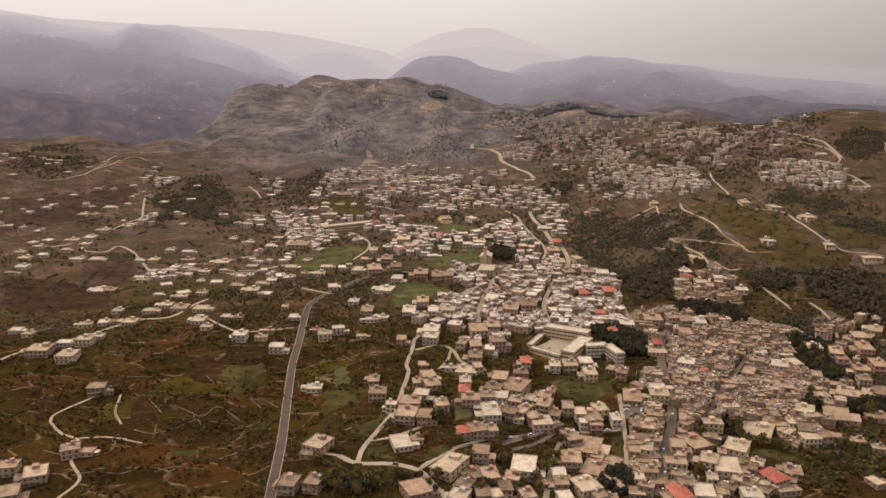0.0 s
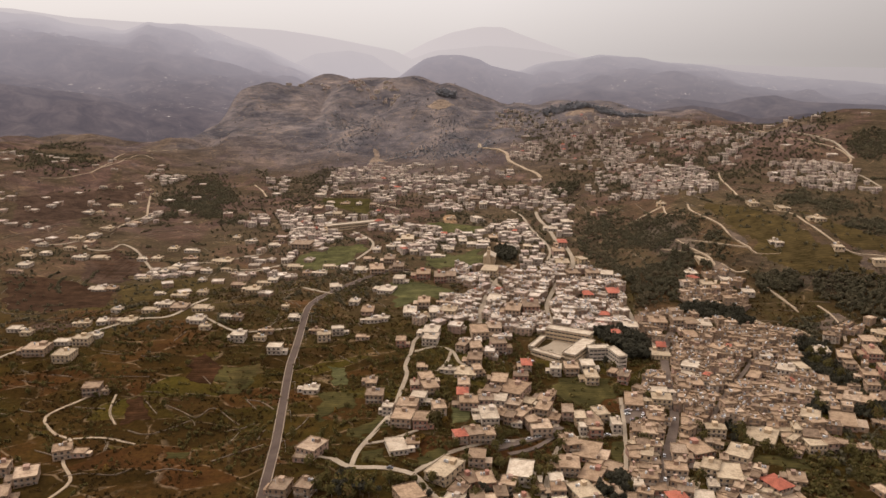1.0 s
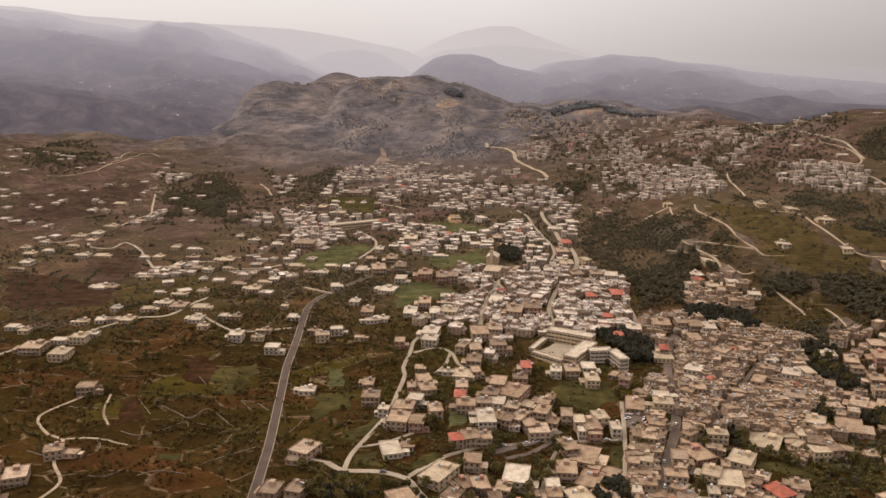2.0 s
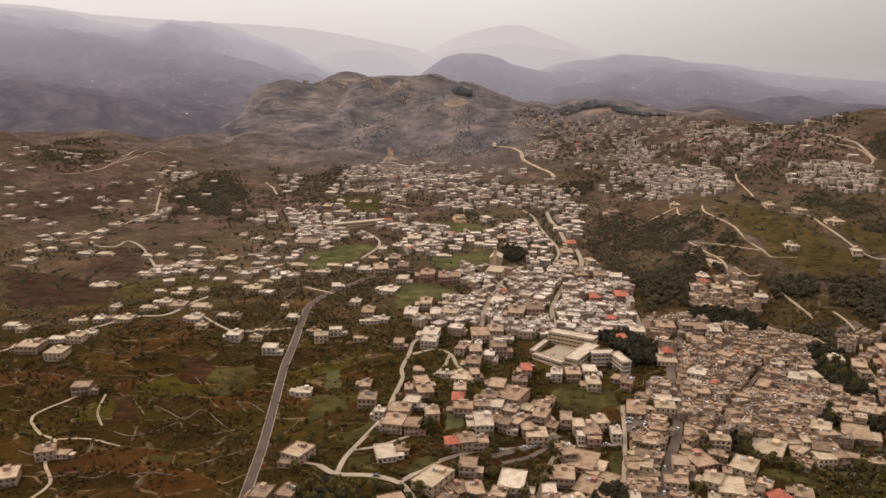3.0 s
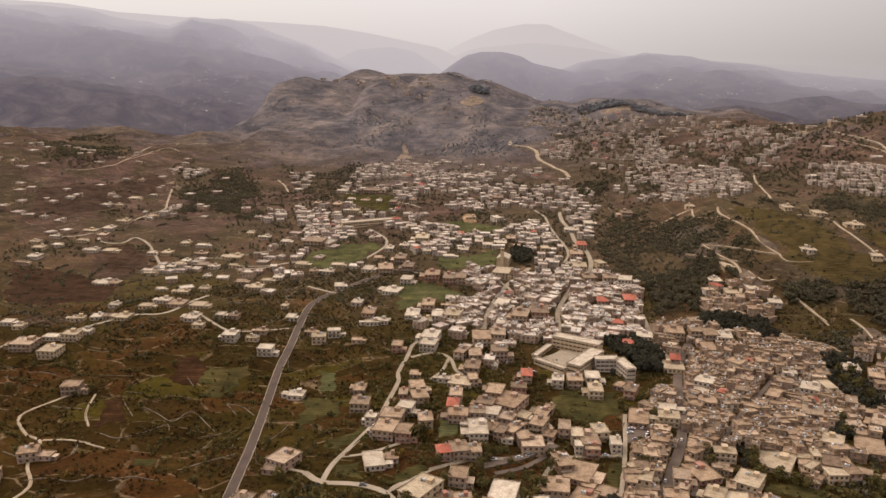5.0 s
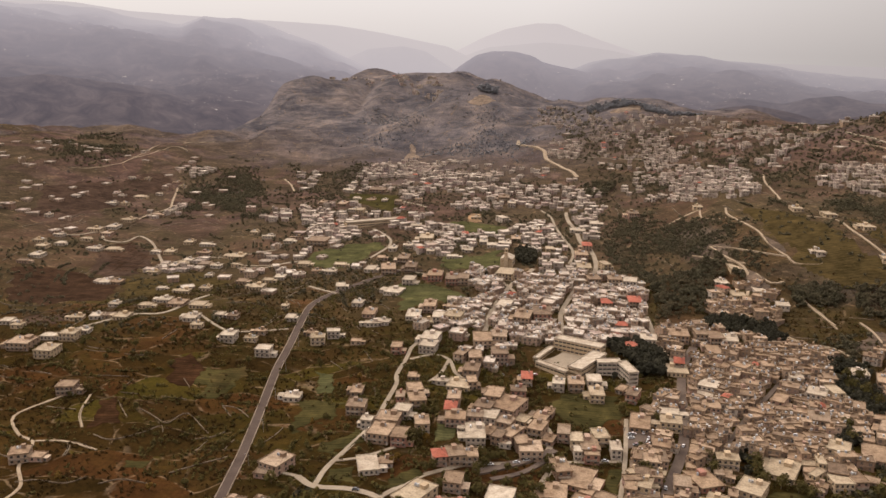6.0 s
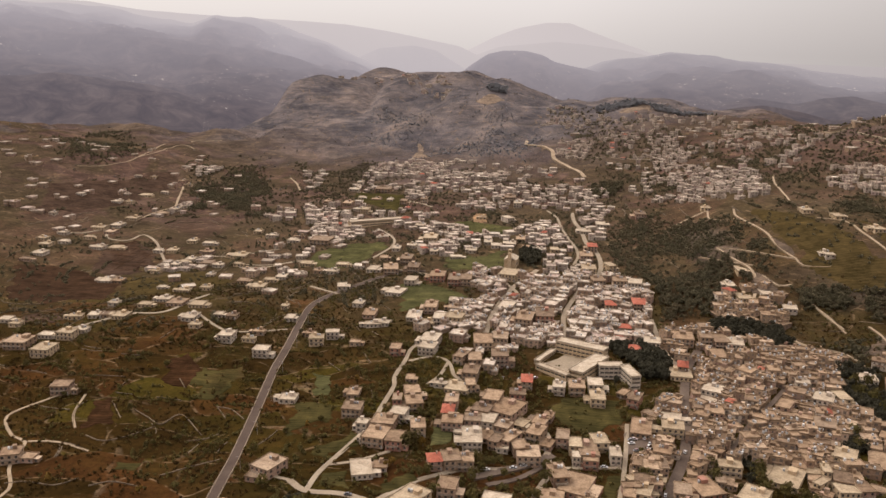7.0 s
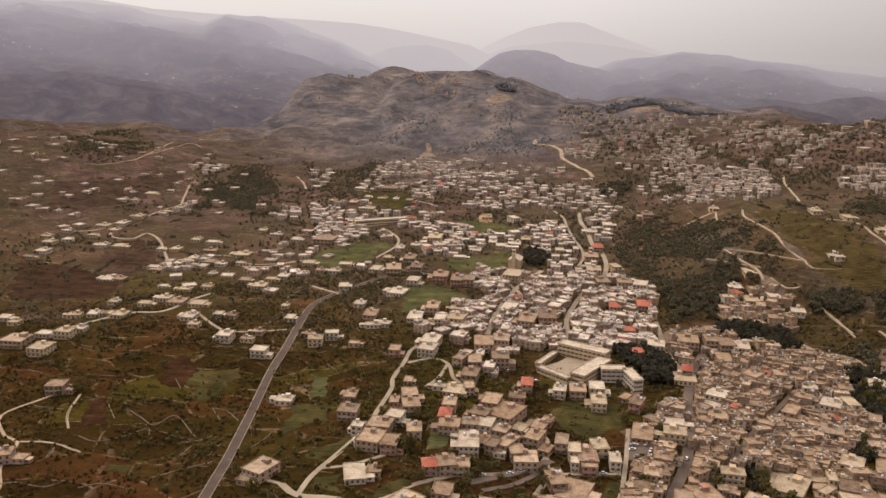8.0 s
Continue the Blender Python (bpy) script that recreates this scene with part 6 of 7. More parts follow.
class Rest:
    """Joins what is too many to count into one mesh: walls, roofs and sunk dark openings."""

    def __init__(self, pale=0):
        self.v, self.f, self.m, self.pale = [], [], [], pale

    def slab(self, mw, x0, y0, z0, x1, y1, z1, mat_i):
        k = len(self.v)
        self.v += [tuple(mw @ Vector(p)) for p in ((x0, y0, z0), (x1, y0, z0), (x1, y1, z0), (x0, y1, z0), (x0, y0, z1), (x1, y0, z1), (x1, y1, z1), (x0, y1, z1))]
        self.f += [(k + 4, k + 5, k + 6, k + 7), (k, k + 1, k + 5, k + 4), (k + 1, k + 2, k + 6, k + 5), (k + 2, k + 3, k + 7, k + 6), (k + 3, k, k + 4, k + 7)]
        self.m += [mat_i] * 5

    def house(self, x, y, w, d, storeys, turn, rng, style=0):
        """A house, often with a lower or higher block built on to it."""
        self.block(x, y, w, d, storeys, turn, rng, style)
        if rng.random() < 0.55:
            c, s = math.cos(radians(turn)), math.sin(radians(turn))
            ox, oy = rng.choice((-1, 1)) * w * rng.uniform(0.35, 0.62), -d * rng.uniform(-0.1, 0.5)
            self.block(x + ox * c - oy * s, y + ox * s + oy * c, w * rng.uniform(0.4, 0.65), d * rng.uniform(0.4, 0.7), max(1, storeys + rng.choice((-1, -1, 0, 1))), turn, rng, 0)

    def block(self, x, y, w, d, storeys, turn, rng, style=0):
        z = 0.5 * land1(x, y) + 0.5 * min(land1(x, y - d / 2), land1(x, y + d / 2))
        mw = pose(x, y, z, 0, 0, turn)
        h = storeys * STOREY * rng.uniform(0.92, 1.08)
        self.slab(mw, -w / 2, -d / 2, -6, w / 2, d / 2, h, 3 if style == 2 else 0)
        e = 0.3
        if style == 1:
            k = len(self.v)
            t = h + min(w, d) * 0.2
            self.v += [tuple(mw @ Vector(p)) for p in ((-w / 2 - e, -d / 2 - e, h), (w / 2 + e, -d / 2 - e, h), (w / 2 + e, d / 2 + e, h), (-w / 2 - e, d / 2 + e, h), (-w * .2, 0, t), (w * .2, 0, t))]
            self.f += [(k, k + 1, k + 5, k + 4), (k + 1, k + 2, k + 5), (k + 2, k + 3, k + 4, k + 5), (k + 3, k, k + 4)]
            self.m += [4] * 4
        else:
            self.slab(mw, -w / 2 - e, -d / 2 - e, h, w / 2 + e, d / 2 + e, h + 0.4, 1)
            p = 0.2
            self.slab(mw, -w / 2 - e, -d / 2 - e, h + .4, w / 2 + e, -d / 2 - e + p, h + .95, 1)
            self.slab(mw, -w / 2 - e, d / 2 + e - p, h + .4, w / 2 + e, d / 2 + e, h + .95, 1)
            self.slab(mw, -w / 2 - e, -d / 2 - e + p, h + .4, -w / 2 - e + p, d / 2 + e - p, h + .95, 1)
            self.slab(mw, w / 2 + e - p, -d / 2 - e + p, h + .4, w / 2 + e, d / 2 + e - p, h + .95, 1)
            far = self.pale >= 2
            if rng.random() < (0.15 if far else 0.55):
                sx, sy = rng.uniform(-w * .3, w * .2), rng.uniform(-d * .1, d * .25)
                self.slab(mw, sx, sy, h + .4, sx + w * .25, sy + d * .25, h + rng.uniform(1.6, 3.0), rng.choice((0, 1)))
            for k in range(0 if far else rng.choice((0, 1, 1, 2))):
                sx, sy = rng.uniform(-w * .4, w * .3), rng.uniform(-d * .4, d * .3)
                self.slab(mw, sx, sy, h + .4, sx + 1.1, sy + 1.1, h + 1.9, 5)
        for k in range(storeys):
            z0 = k * STOREY + 0.9
            n = max(1, int(w / 3.2))
            for i in range(n):
                cx = -w / 2 + (i + .5) * w / n
                ww = rng.choice((0.6, 0.6, 1.0))
                self.slab(mw, cx - ww, -d / 2 - 0.06, z0 - (0.7 if ww > .8 else 0), cx + ww, -d / 2 + 0.02, z0 + 1.5, 2)
            for s in (-1, 1):
                n = max(1, int(d / 4.5))
                for i in range(n):
                    cy = -d / 2 + (i + .5) * d / n
                    self.slab(mw, s * (w / 2 + .02) - .04, cy - .6, z0, s * (w / 2 + .02) + .04, cy + .6, z0 + 1.5, 2)
            if k and rng.random() < 0.5:
                self.slab(mw, -w * .3, -d / 2 - 1.2, k * STOREY - .1, w * .3, -d / 2, k * STOREY + .1, 1)
                self.slab(mw, -w * .3, -d / 2 - 1.2, k * STOREY + .1, w * .3, -d / 2 - 1.1, k * STOREY + .95, 0)

    def done(self, name, label, cat):
        ob = new(name, mesh_from(name, self.v, self.f, [WALL_PALE if self.pale == 2 else WALL, ROOF_PALE if self.pale else ROOF, PALED_WINDOW, WALL_WHITE, TILE, TANK], self.m))
        return tagged(ob, label, cat, kind="stuff")


rng = random.Random(11)
near = 0
for name, size, gap, turn, count, tall, pale, label in (
        ("upper_core", 8.8, 1.12, 0, 250, (1, 1, 1, 1, 2), 2, "crowded cream and tan houses of the upper village"),
        ("upper_row", 9, 1.4, 0, 14, (1, 1, 2), 2, "loose tan houses on the green terraces"),
        ("west_rows", 8.8, 1.2, 0, 44, (1, 1, 1, 2), 2, "rows of tan houses above the green field"),
        ("upper_east", 8.4, 1.3, 0, 78, (1, 1, 1, 2), 2, "pale houses among dark trees below the slope"),
        ("top_row", 9, 1.4, 0, 18, (1,), 2, "row of pale houses at the village's upper edge"),
        ("middle_rows", 8.8, 1.25, 5, 34, (1, 1, 2), 2, "pale houses between the green plots"),
        ("green_rows", 10, 1.5, 0, 14, (1,), 2, "single pale houses on the green plots"),
        ("road_rows", 8.8, 1.25, 0, 44, (1, 1, 1, 2), 2, "pale houses along the upper road"),
        ("ravine_rows", 9.5, 1.3, 10, 8, (1, 2), 2, "pale houses above the ravine"),
        ("centre", 9.4, 1.0, -8, 330, (1, 1, 1, 2, 2), 1, "crowded tan and cream houses of the village centre"),
        ("centre_edge", 10, 1.1, -12, 24, (1, 2), 1, "tan houses below the green plots"),
        ("lower_rows", 9.5, 1.15, 0, 42, (1, 1, 2), 1, "tan houses above the lane"),
        ("old_town", 8.6, 0.86, -22, 640, (1, 1, 1, 1, 2, 2), 0, "densely packed tan stone houses of the old quarter"),
        ("bottom", 9, 0.92, -20, 40, (1, 1, 2, 2), 0, "packed tan stone houses at the old quarter's edge"),
        ("east_edge", 8.6, 1.25, -25, 30, (1, 1, 2), 0, "stone houses on the eastern slope"),
        ("east_foot", 9.5, 1.2, -25, 16, (1, 1, 2), 0, "stone houses below the dark hollow"),
        ("knoll_quarter", 9, 0.95, -12, 48, (1, 1, 2), 0, "small cluster of stone houses on the knoll"),
        ("east_cluster", 6.9, 1.2, -6, 190, (1, 1, 1, 1, 2), 2, "crowded tan houses on the far slope"),
        ("east_upper", 6.9, 1.3, -6, 60, (1, 1, 1, 1, 2), 2, "tan houses climbing the far slope"),
        ("east_hill", 6.9, 1.25, -10, 80, (1, 1, 1, 1, 2), 2, "rows of tan houses below the eastern hill"),
        ("crest_rows", 6.9, 1.4, -6, 100, (1, 1, 1, 1, 2), 2, "scattered tan houses below the crest"),
        ("crest_west", 6.9, 1.4, 0, 44, (1, 1, 1, 1, 2), 2, "tan houses below the wooded crest"),
        ("bend_cluster", 6.9, 1.15, 0, 46, (1, 1, 1, 1, 2), 2, "cluster of tan houses above the hairpin track"),
        ("slope_rows", 6.9, 1.5, -6, 110, (1, 1, 1, 1, 2), 2, "tan houses strewn over the far slope"),
        ("plateau_row", 9.5, 1.5, 0, 40, (1, 1, 2), 2, "tan houses on the plateau's edge"),
        ("wood_row", 9.5, 1.3, 0, 14, (1, 2), 2, "tan houses on the wood's edge"),
        ("bank_row", 10, 1.2, 0, 10, (1, 2), 2, "tan houses on the golden bank"),
        ("field_row", 10, 1.2, 0, 20, (1, 2), 2, "tan houses beside the upper fields"),
        ("knoll_top", 9, 1.3, 0, 12, (1,), 2, "tan houses on the rocky knoll"),
        ("left_rows", 9.5, 1.3, 0, 10, (1, 1, 1), 2, "tan houses along the western lane"),
        ("lane_rows", 9.5, 1.35, 0, 9, (1, 1, 1), 2, "pale houses along the fields' lane"),
        ("cross_rows", 9.5, 1.3, 0, 9, (1, 1, 1), 2, "pale houses where the lanes meet")):
    rest = Rest(pale)
    for x, y, w, d, t in plots(DISTRICTS[name], size, gap, turn, count, rng):
        st = rng.choice(tall)
        if name in ("old_town", "bottom") and y < 520 and near < 70:
            near += 1
            house(x, y, w, d, min(st, 3), t, rng.choice(("plain", "plain", "plain", "plain", "plain", "cream")), "old quarter houses")
        else:
            rest.house(x, y, w, d, st, t, rng, rng.choice((0,) * 60 + (1,) + (2,) * 7))
    rest.done("village_houses", label, "houses")

# single houses strewn over the far slopes
rest = Rest(3)
for poly, count in (([(-900, 1450), (-480, 1500), (-300, 1150), (-520, 1000), (-800, 1150)], 60), ([(60, 1700), (480, 1650), (560, 1200), (420, 1100), (230, 1250)], 30),
                    ([(-330, 1000), (-130, 1120), (-60, 830), (-200, 760), (-330, 820)], 16), ([(420, 1150), (640, 1250), (620, 900), (480, 880)], 7)):
    for k in range(count * 3):
        x, y = rng.uniform(min(p[0] for p in poly), max(p[0] for p in poly)), rng.uniform(min(p[1] for p in poly), max(p[1] for p in poly))
        if count and inside(x, y, poly) and free(x, y, 8) and road_gap(x, y) > 3:
            occupy(x, y, 8)
            rest.house(x, y, rng.uniform(8.5, 13.5), rng.uniform(8.5, 12), rng.choice((1, 1, 1, 2)), rng.gauss(0, 22), rng, rng.choice((0, 0, 0, 0, 0, 0, 2)))
            count -= 1
rest.done("farmhouses", "scattered tan and white farmhouses on the hillside", "houses")

# ---- trees and scrub ----
def clump_set(rng, count, radius, height, size, low=0.0):
    """Small tilted leaf sprays in an uneven crown."""
    v, f = [], []
    lobes = [(rng.uniform(-.5, .5) * radius, rng.uniform(-.5, .5) * radius, low + rng.uniform(.35, .8) * height, rng.uniform(.42, .7) * radius) for _ in range(5)]
    for i in range(count):
        lx, ly, lz, lr = rng.choice(lobes)
        u = Vector((rng.gauss(0, 1), rng.gauss(0, 1), rng.gauss(0.25, 0.9))).normalized()
        c = Vector((lx, ly, lz)) + u * lr * rng.uniform(0.65, 1.08)
        c.z = max(c.z, low + 0.1)
        a1 = u.orthogonal().normalized()
        a1.rotate(Matrix.Rotation(rng.uniform(0, 6.28), 3, u))
        b1 = u.cross(a1)
        s = size * rng.uniform(0.6, 1.3)
        k = len(v)
        v += [tuple(c + a1 * s), tuple(c + b1 * s * .8 + u * s * .25), tuple(c - a1 * s * .9), tuple(c - b1 * s * .7 + u * s * .3)]
        f.append((k, k + 1, k + 2, k + 3))
    return v, f


def trunk_mesh(rng, height, r):
    bm = bmesh.new()
    bmesh.ops.create_cone(bm, cap_ends=True, segments=7, radius1=r, radius2=r * 0.5, depth=height + 1, matrix=Matrix.Translation((0, 0, height / 2 - 0.5)))
    for k in range(4):
        a0 = k * 1.6 + rng.uniform(0, 0.7)
        tip = Vector((math.cos(a0) * height * .55, math.sin(a0) * height * .55, height * 1.35))
        base = Vector((0, 0, height * 0.75))
        m = Matrix.Translation((base + tip) / 2) @ (tip - base).to_track_quat("Z", "Y").to_matrix().to_4x4()
        bmesh.ops.create_cone(bm, cap_ends=True, segments=5, radius1=r * .45, radius2=r * .12, depth=(tip - base).length, matrix=m)
    me = bpy.data.meshes.new("trunk")
    bm.to_mesh(me)
    bm.free()
    me.materials.append(BARK)
    return me


TREES = {}
for kind, (rad_, hgt, th, leafm, label) in {"broad": (3.2, 5.0, 2.0, LEAF, "dark green broadleaf tree among the houses"), "olive": (2.3, 3.4, 1.4, LEAF, "rounded olive tree on a terrace"),
                                           "pine": (2.4, 7.5, 2.6, PINE, "tall dark pine tree"), "autumn": (2.2, 3.8, 1.6, AUTUMN, "small tree with golden autumn leaves")}.items():
    for variant in range(2):
        v, f = clump_set(rng, 190, rad_, hgt, 0.62, th * 0.6)
        TREES[kind, variant] = (trunk_mesh(rng, th, 0.22), mesh_from("crown", v, f, leafm), label)
FIRST = {}


def tree(kind, x, y, s=1.0):
    key = (kind, rng.randrange(2))
    if not free(x, y, -1.5):           # no tree inside a house
        return
    m = Matrix.LocRotScale((x, y, land1(x, y)), Euler((0, 0, rng.uniform(0, 6.28))), (s, s, s * rng.uniform(0.85, 1.2)))
    if key in FIRST:
        ob = copy_thing(FIRST[key], m)
    else:
        ob = FIRST[key] = new("tree")
        part("trunk", TREES[key][0], ob)
        part("crown", TREES[key][1], ob)
        tagged(ob, TREES[key][2], "tree", "trees among the houses")
        ob.matrix_basis = m
    ob.scale = m.to_scale()
    occupy(x, y, 1.5)


tree("broad", -27, 425, 1.2)
tree("broad", -21, 424, 1.1)
tree("pine", -4, 410, .9)
tree("broad", 16, 451, 1.1)
tree("broad", 39, 418, 1.2)
tree("broad", 36, 451, 1.2)
tree("broad", 54, 423, 1.2)
tree("olive", -13, 429, 1)
tree("broad", 32, 435, 1)
tree("broad", 18, 416, 1.1)
tree("broad", 44, 428, 1.1)
tree("pine", 38, 426, .8)
tree("broad", 52, 478, 1)
tree("broad", -75, 446, 1.2)
tree("broad", -66, 415, 1.3)
tree("broad", -63, 425, 1.2)
tree("pine", -54, 423, 1)
tree("pine", -50, 426, 1.1)
tree("pine", -44, 419, 1.1)
tree("pine", -45, 411, 1.1)
tree("pine", -51, 413, 1)
tree("pine", -40, 408, 1.1)
tree("pine", -56, 413, 1)
tree("pine", -36, 417, .9)
tree("pine", 25, 420, .9)
tree("pine", 28, 418, .9)
tree("pine", 33, 425, .8)
tree("pine", -53, 406, 1)
tree("pine", -32, 410, 1)
tree("broad", -5, 495, 1.6)
tree("broad", -9, 499, 1.3)
tree("broad", -1, 499, 1.2)
tree("autumn", 4, 499, 1.2)
tree("autumn", -13, 472, 1)
tree("autumn", -10, 476, 1.1)
tree("broad", 37, 487, 1.3)
tree("olive", 42, 487, 1.4)
tree("olive", 46, 489, 1.2)
tree("broad", 38, 480, 1.1)
tree("broad", 36, 470, 1.2)
tree("broad", -53, 424, 1.5)
tree("broad", -47, 418, 1.6)
tree("broad", -42, 413, 1.5)
tree("broad", -55, 417, 1.4)
tree("broad", -48, 409, 1.6)
tree("broad", -37, 411, 1.4)
tree("broad", -57, 409, 1.3)
tree("pine", 99, 441, 1)
tree("pine", 103, 435, 1)
tree("pine", 97, 447, .9)
tree("pine", 105, 430, 1)
tree("pine", 98, 428, 1)
tree("pine", 93, 434, .9)
tree("broad", 112, 437, 1.2)
tree("broad", 76, 493, 1.0)
tree("broad", 75, 478, 1.2)
tree("broad", 70, 460, 1.2)
tree("broad", 66, 447, 1.3)
tree("broad", 65, 460, 1.2)
tree("broad", 59, 443, 1.3)
tree("broad", 53, 433, 1.3)
tree("olive", 45, 421, 1.2)
tree("broad", 12, 444, 1.2)
tree("olive", 10, 434, 1.2)
tree("broad", -3, 427, 1.2)
tree("olive", -8, 421, 1)
tree("olive", 0, 430, 1.1)
tree("broad", 28, 425, 1.2)
tree("broad", 22, 415, 1.1)
tree("broad", -2, 537, 1)
tree("olive", 6, 537, 1)
tree("broad", 6, 466, 1)
tree("broad", 11, 470, .9)
tree("autumn", -140, 439, 1)
tree("autumn", -197, 448, 1.1)
tree("olive", -249, 607, 1)
tree("broad", -239, 559, 1.1)
tree("olive", -247, 551, 1)
tree("pine", 115, 655, .9)
tree("pine", 118, 647, .9)
tree("broad", 131, 605, 1)
tree("pine", 80, 611, 1)
tree("pine", 126, 607, 1)
tree("broad", 125, 564, 1.2)
tree("broad", 135, 579, 1.3)
tree("broad", 141, 576, 1.2)
tree("broad", 144, 565, 1.2)
tree("broad", 148, 556, 1.1)
tree("broad", 150, 547, 1.1)
tree("broad", 130, 494, 1.2)
tree("broad", 133, 490, 1.1)
tree("broad", 171, 512, 1.3)
tree("broad", 171, 501, 1.2)
tree("broad", 196, 508, 1.5)
tree("broad", 197, 501, 1.4)
tree("broad", 197, 490, 1.4)
tree("broad", 155, 452, 1.2)
tree("broad", 148, 442, 1.1)
tree("broad", 207, 491, 1.4)
tree("broad", 216, 489, 1.4)
tree("broad", 223, 485, 1.3)
tree("broad", 273, 570, 1.5)
tree("broad", 276, 564, 1.4)
tree("broad", 269, 552, 1.4)
tree("broad", 277, 557, 1.4)
tree("broad", 278, 536, 1.4)
tree("broad", 243, 476, 1.3)
tree("broad", 261, 490, 1.4)
tree("broad", 303, 554, 1.5)
tree("broad", 305, 541, 1.5)
tree("broad", 302, 618, 1.5)
tree("broad", 305, 604, 1.4)
tree("broad", 305, 636, 1.4)
tree("broad", 297, 627, 1.3)
tree("broad", 298, 641, 1.2)
tree("broad", 353, 645, 1.4)
tree("broad", 361, 647, 1.3)
tree("broad", 29, 601, 1)
tree("olive", 34, 602, 1)
tree("broad", -19, 600, 1)
tree("olive", -15, 605, .9)
tree("broad", -30, 649, 1)
tree("broad", -37, 603, .9)
tree("olive", -57, 607, 1)
tree("olive", -65, 614, 1)
tree("broad", -87, 612, 1)
tree("autumn", -54, 590, .9)
tree("olive", -82, 513, 1)
tree("olive", -64, 529, 1)
tree("autumn", -71, 521, .8)
tree("broad", -93, 488, 1)
tree("olive", -122, 444, 1.1)
tree("olive", -144, 500, 1)
tree("olive", -157, 493, 1)
tree("olive", -163, 478, 1)
tree("olive", -193, 537, 1.1)
tree("olive", -214, 563, 1)
tree("broad", -195, 598, 1)
tree("autumn", -206, 593, 1)
tree("autumn", -151, 522, .9)
tree("olive", -298, 556, 1)
tree("broad", -328, 592, 1.2)
tree("broad", -297, 590, 1)
tree("broad", -278, 599, 1)
tree("olive", -137, 553, 1)
tree("olive", -147, 562, 1)
tree("broad", -141, 611, 1)
tree("broad", -179, 640, 1)
tree("broad", -191, 651, 1)
tree("broad", -211, 639, 1)
tree("broad", -235, 627, 1)
tree("broad", -233, 663, 1.1)
tree("broad", -277, 629, 1.1)


def scatter(name, label, cat, material, spots, protos):
    """Many plants joined into one mesh."""
    pv = [np.array(p[0]) for p in protos]
    vs, fs, base = [], [], 0
    zs = land([s[0] for s in spots], [s[1] for s in spots])
    for (x, y, s), z in zip(spots, zs):
        k = rng.randrange(len(protos))
        a0 = rng.uniform(0, 6.28)
        c, n = math.cos(a0) * s, math.sin(a0) * s
        p = pv[k]
        vs.append(np.column_stack([p[:, 0] * c - p[:, 1] * n + x, p[:, 0] * n + p[:, 1] * c + y, p[:, 2] * s * rng.uniform(.8, 1.2) + z - 0.2]))
        m = len(p)
        fs.append(np.arange(m).reshape(-1, 4) + base)
        base += m
    v, f = np.concatenate(vs), np.concatenate(fs)
    me = bpy.data.meshes.new(name)
    me.vertices.add(len(v))
    me.vertices.foreach_set("co", v.ravel())
    me.loops.add(f.size)
    me.loops.foreach_set("vertex_index", f.ravel().astype(np.int32))
    me.polygons.add(len(f))
    me.polygons.foreach_set("loop_start", np.arange(0, f.size, 4, dtype=np.int32))
    me.materials.append(material)
    me.update(calc_edges=True)
    return tagged(new(name, me), label, cat, kind="stuff")


def spread(poly, count, smin, smax, gap=1.0, thresh=None, scale=60.0):
    out, tries = [], 0
    x0, x1 = min(p[0] for p in poly), max(p[0] for p in poly)
    y0, y1 = min(p[1] for p in poly), max(p[1] for p in poly)
    while len(out) < count and tries < count * 8:
        tries += 1
        x, y = rng.uniform(x0, x1), rng.uniform(y0, y1)
        jx, jy = rng.gauss(0, 1), rng.gauss(0, 1)        # uneven edges
        if not inside(x + jx * scale * 0.22, y + jy * scale * 0.35, poly) or not free(x, y, gap) or (any(inside(x, y, q_) for q_ in FIELDS) and rng.random() > 0.12):
            continue
        if thresh is not None and float(value_noise(np.array([x / scale]), np.array([y / scale]))[0]) + rng.uniform(-.15, .15) < thresh:
            continue
        if y < 1100 and road_gap(x, y) < 1.5:
            continue
        out.append((x, y, rng.uniform(smin, smax)))
    return out


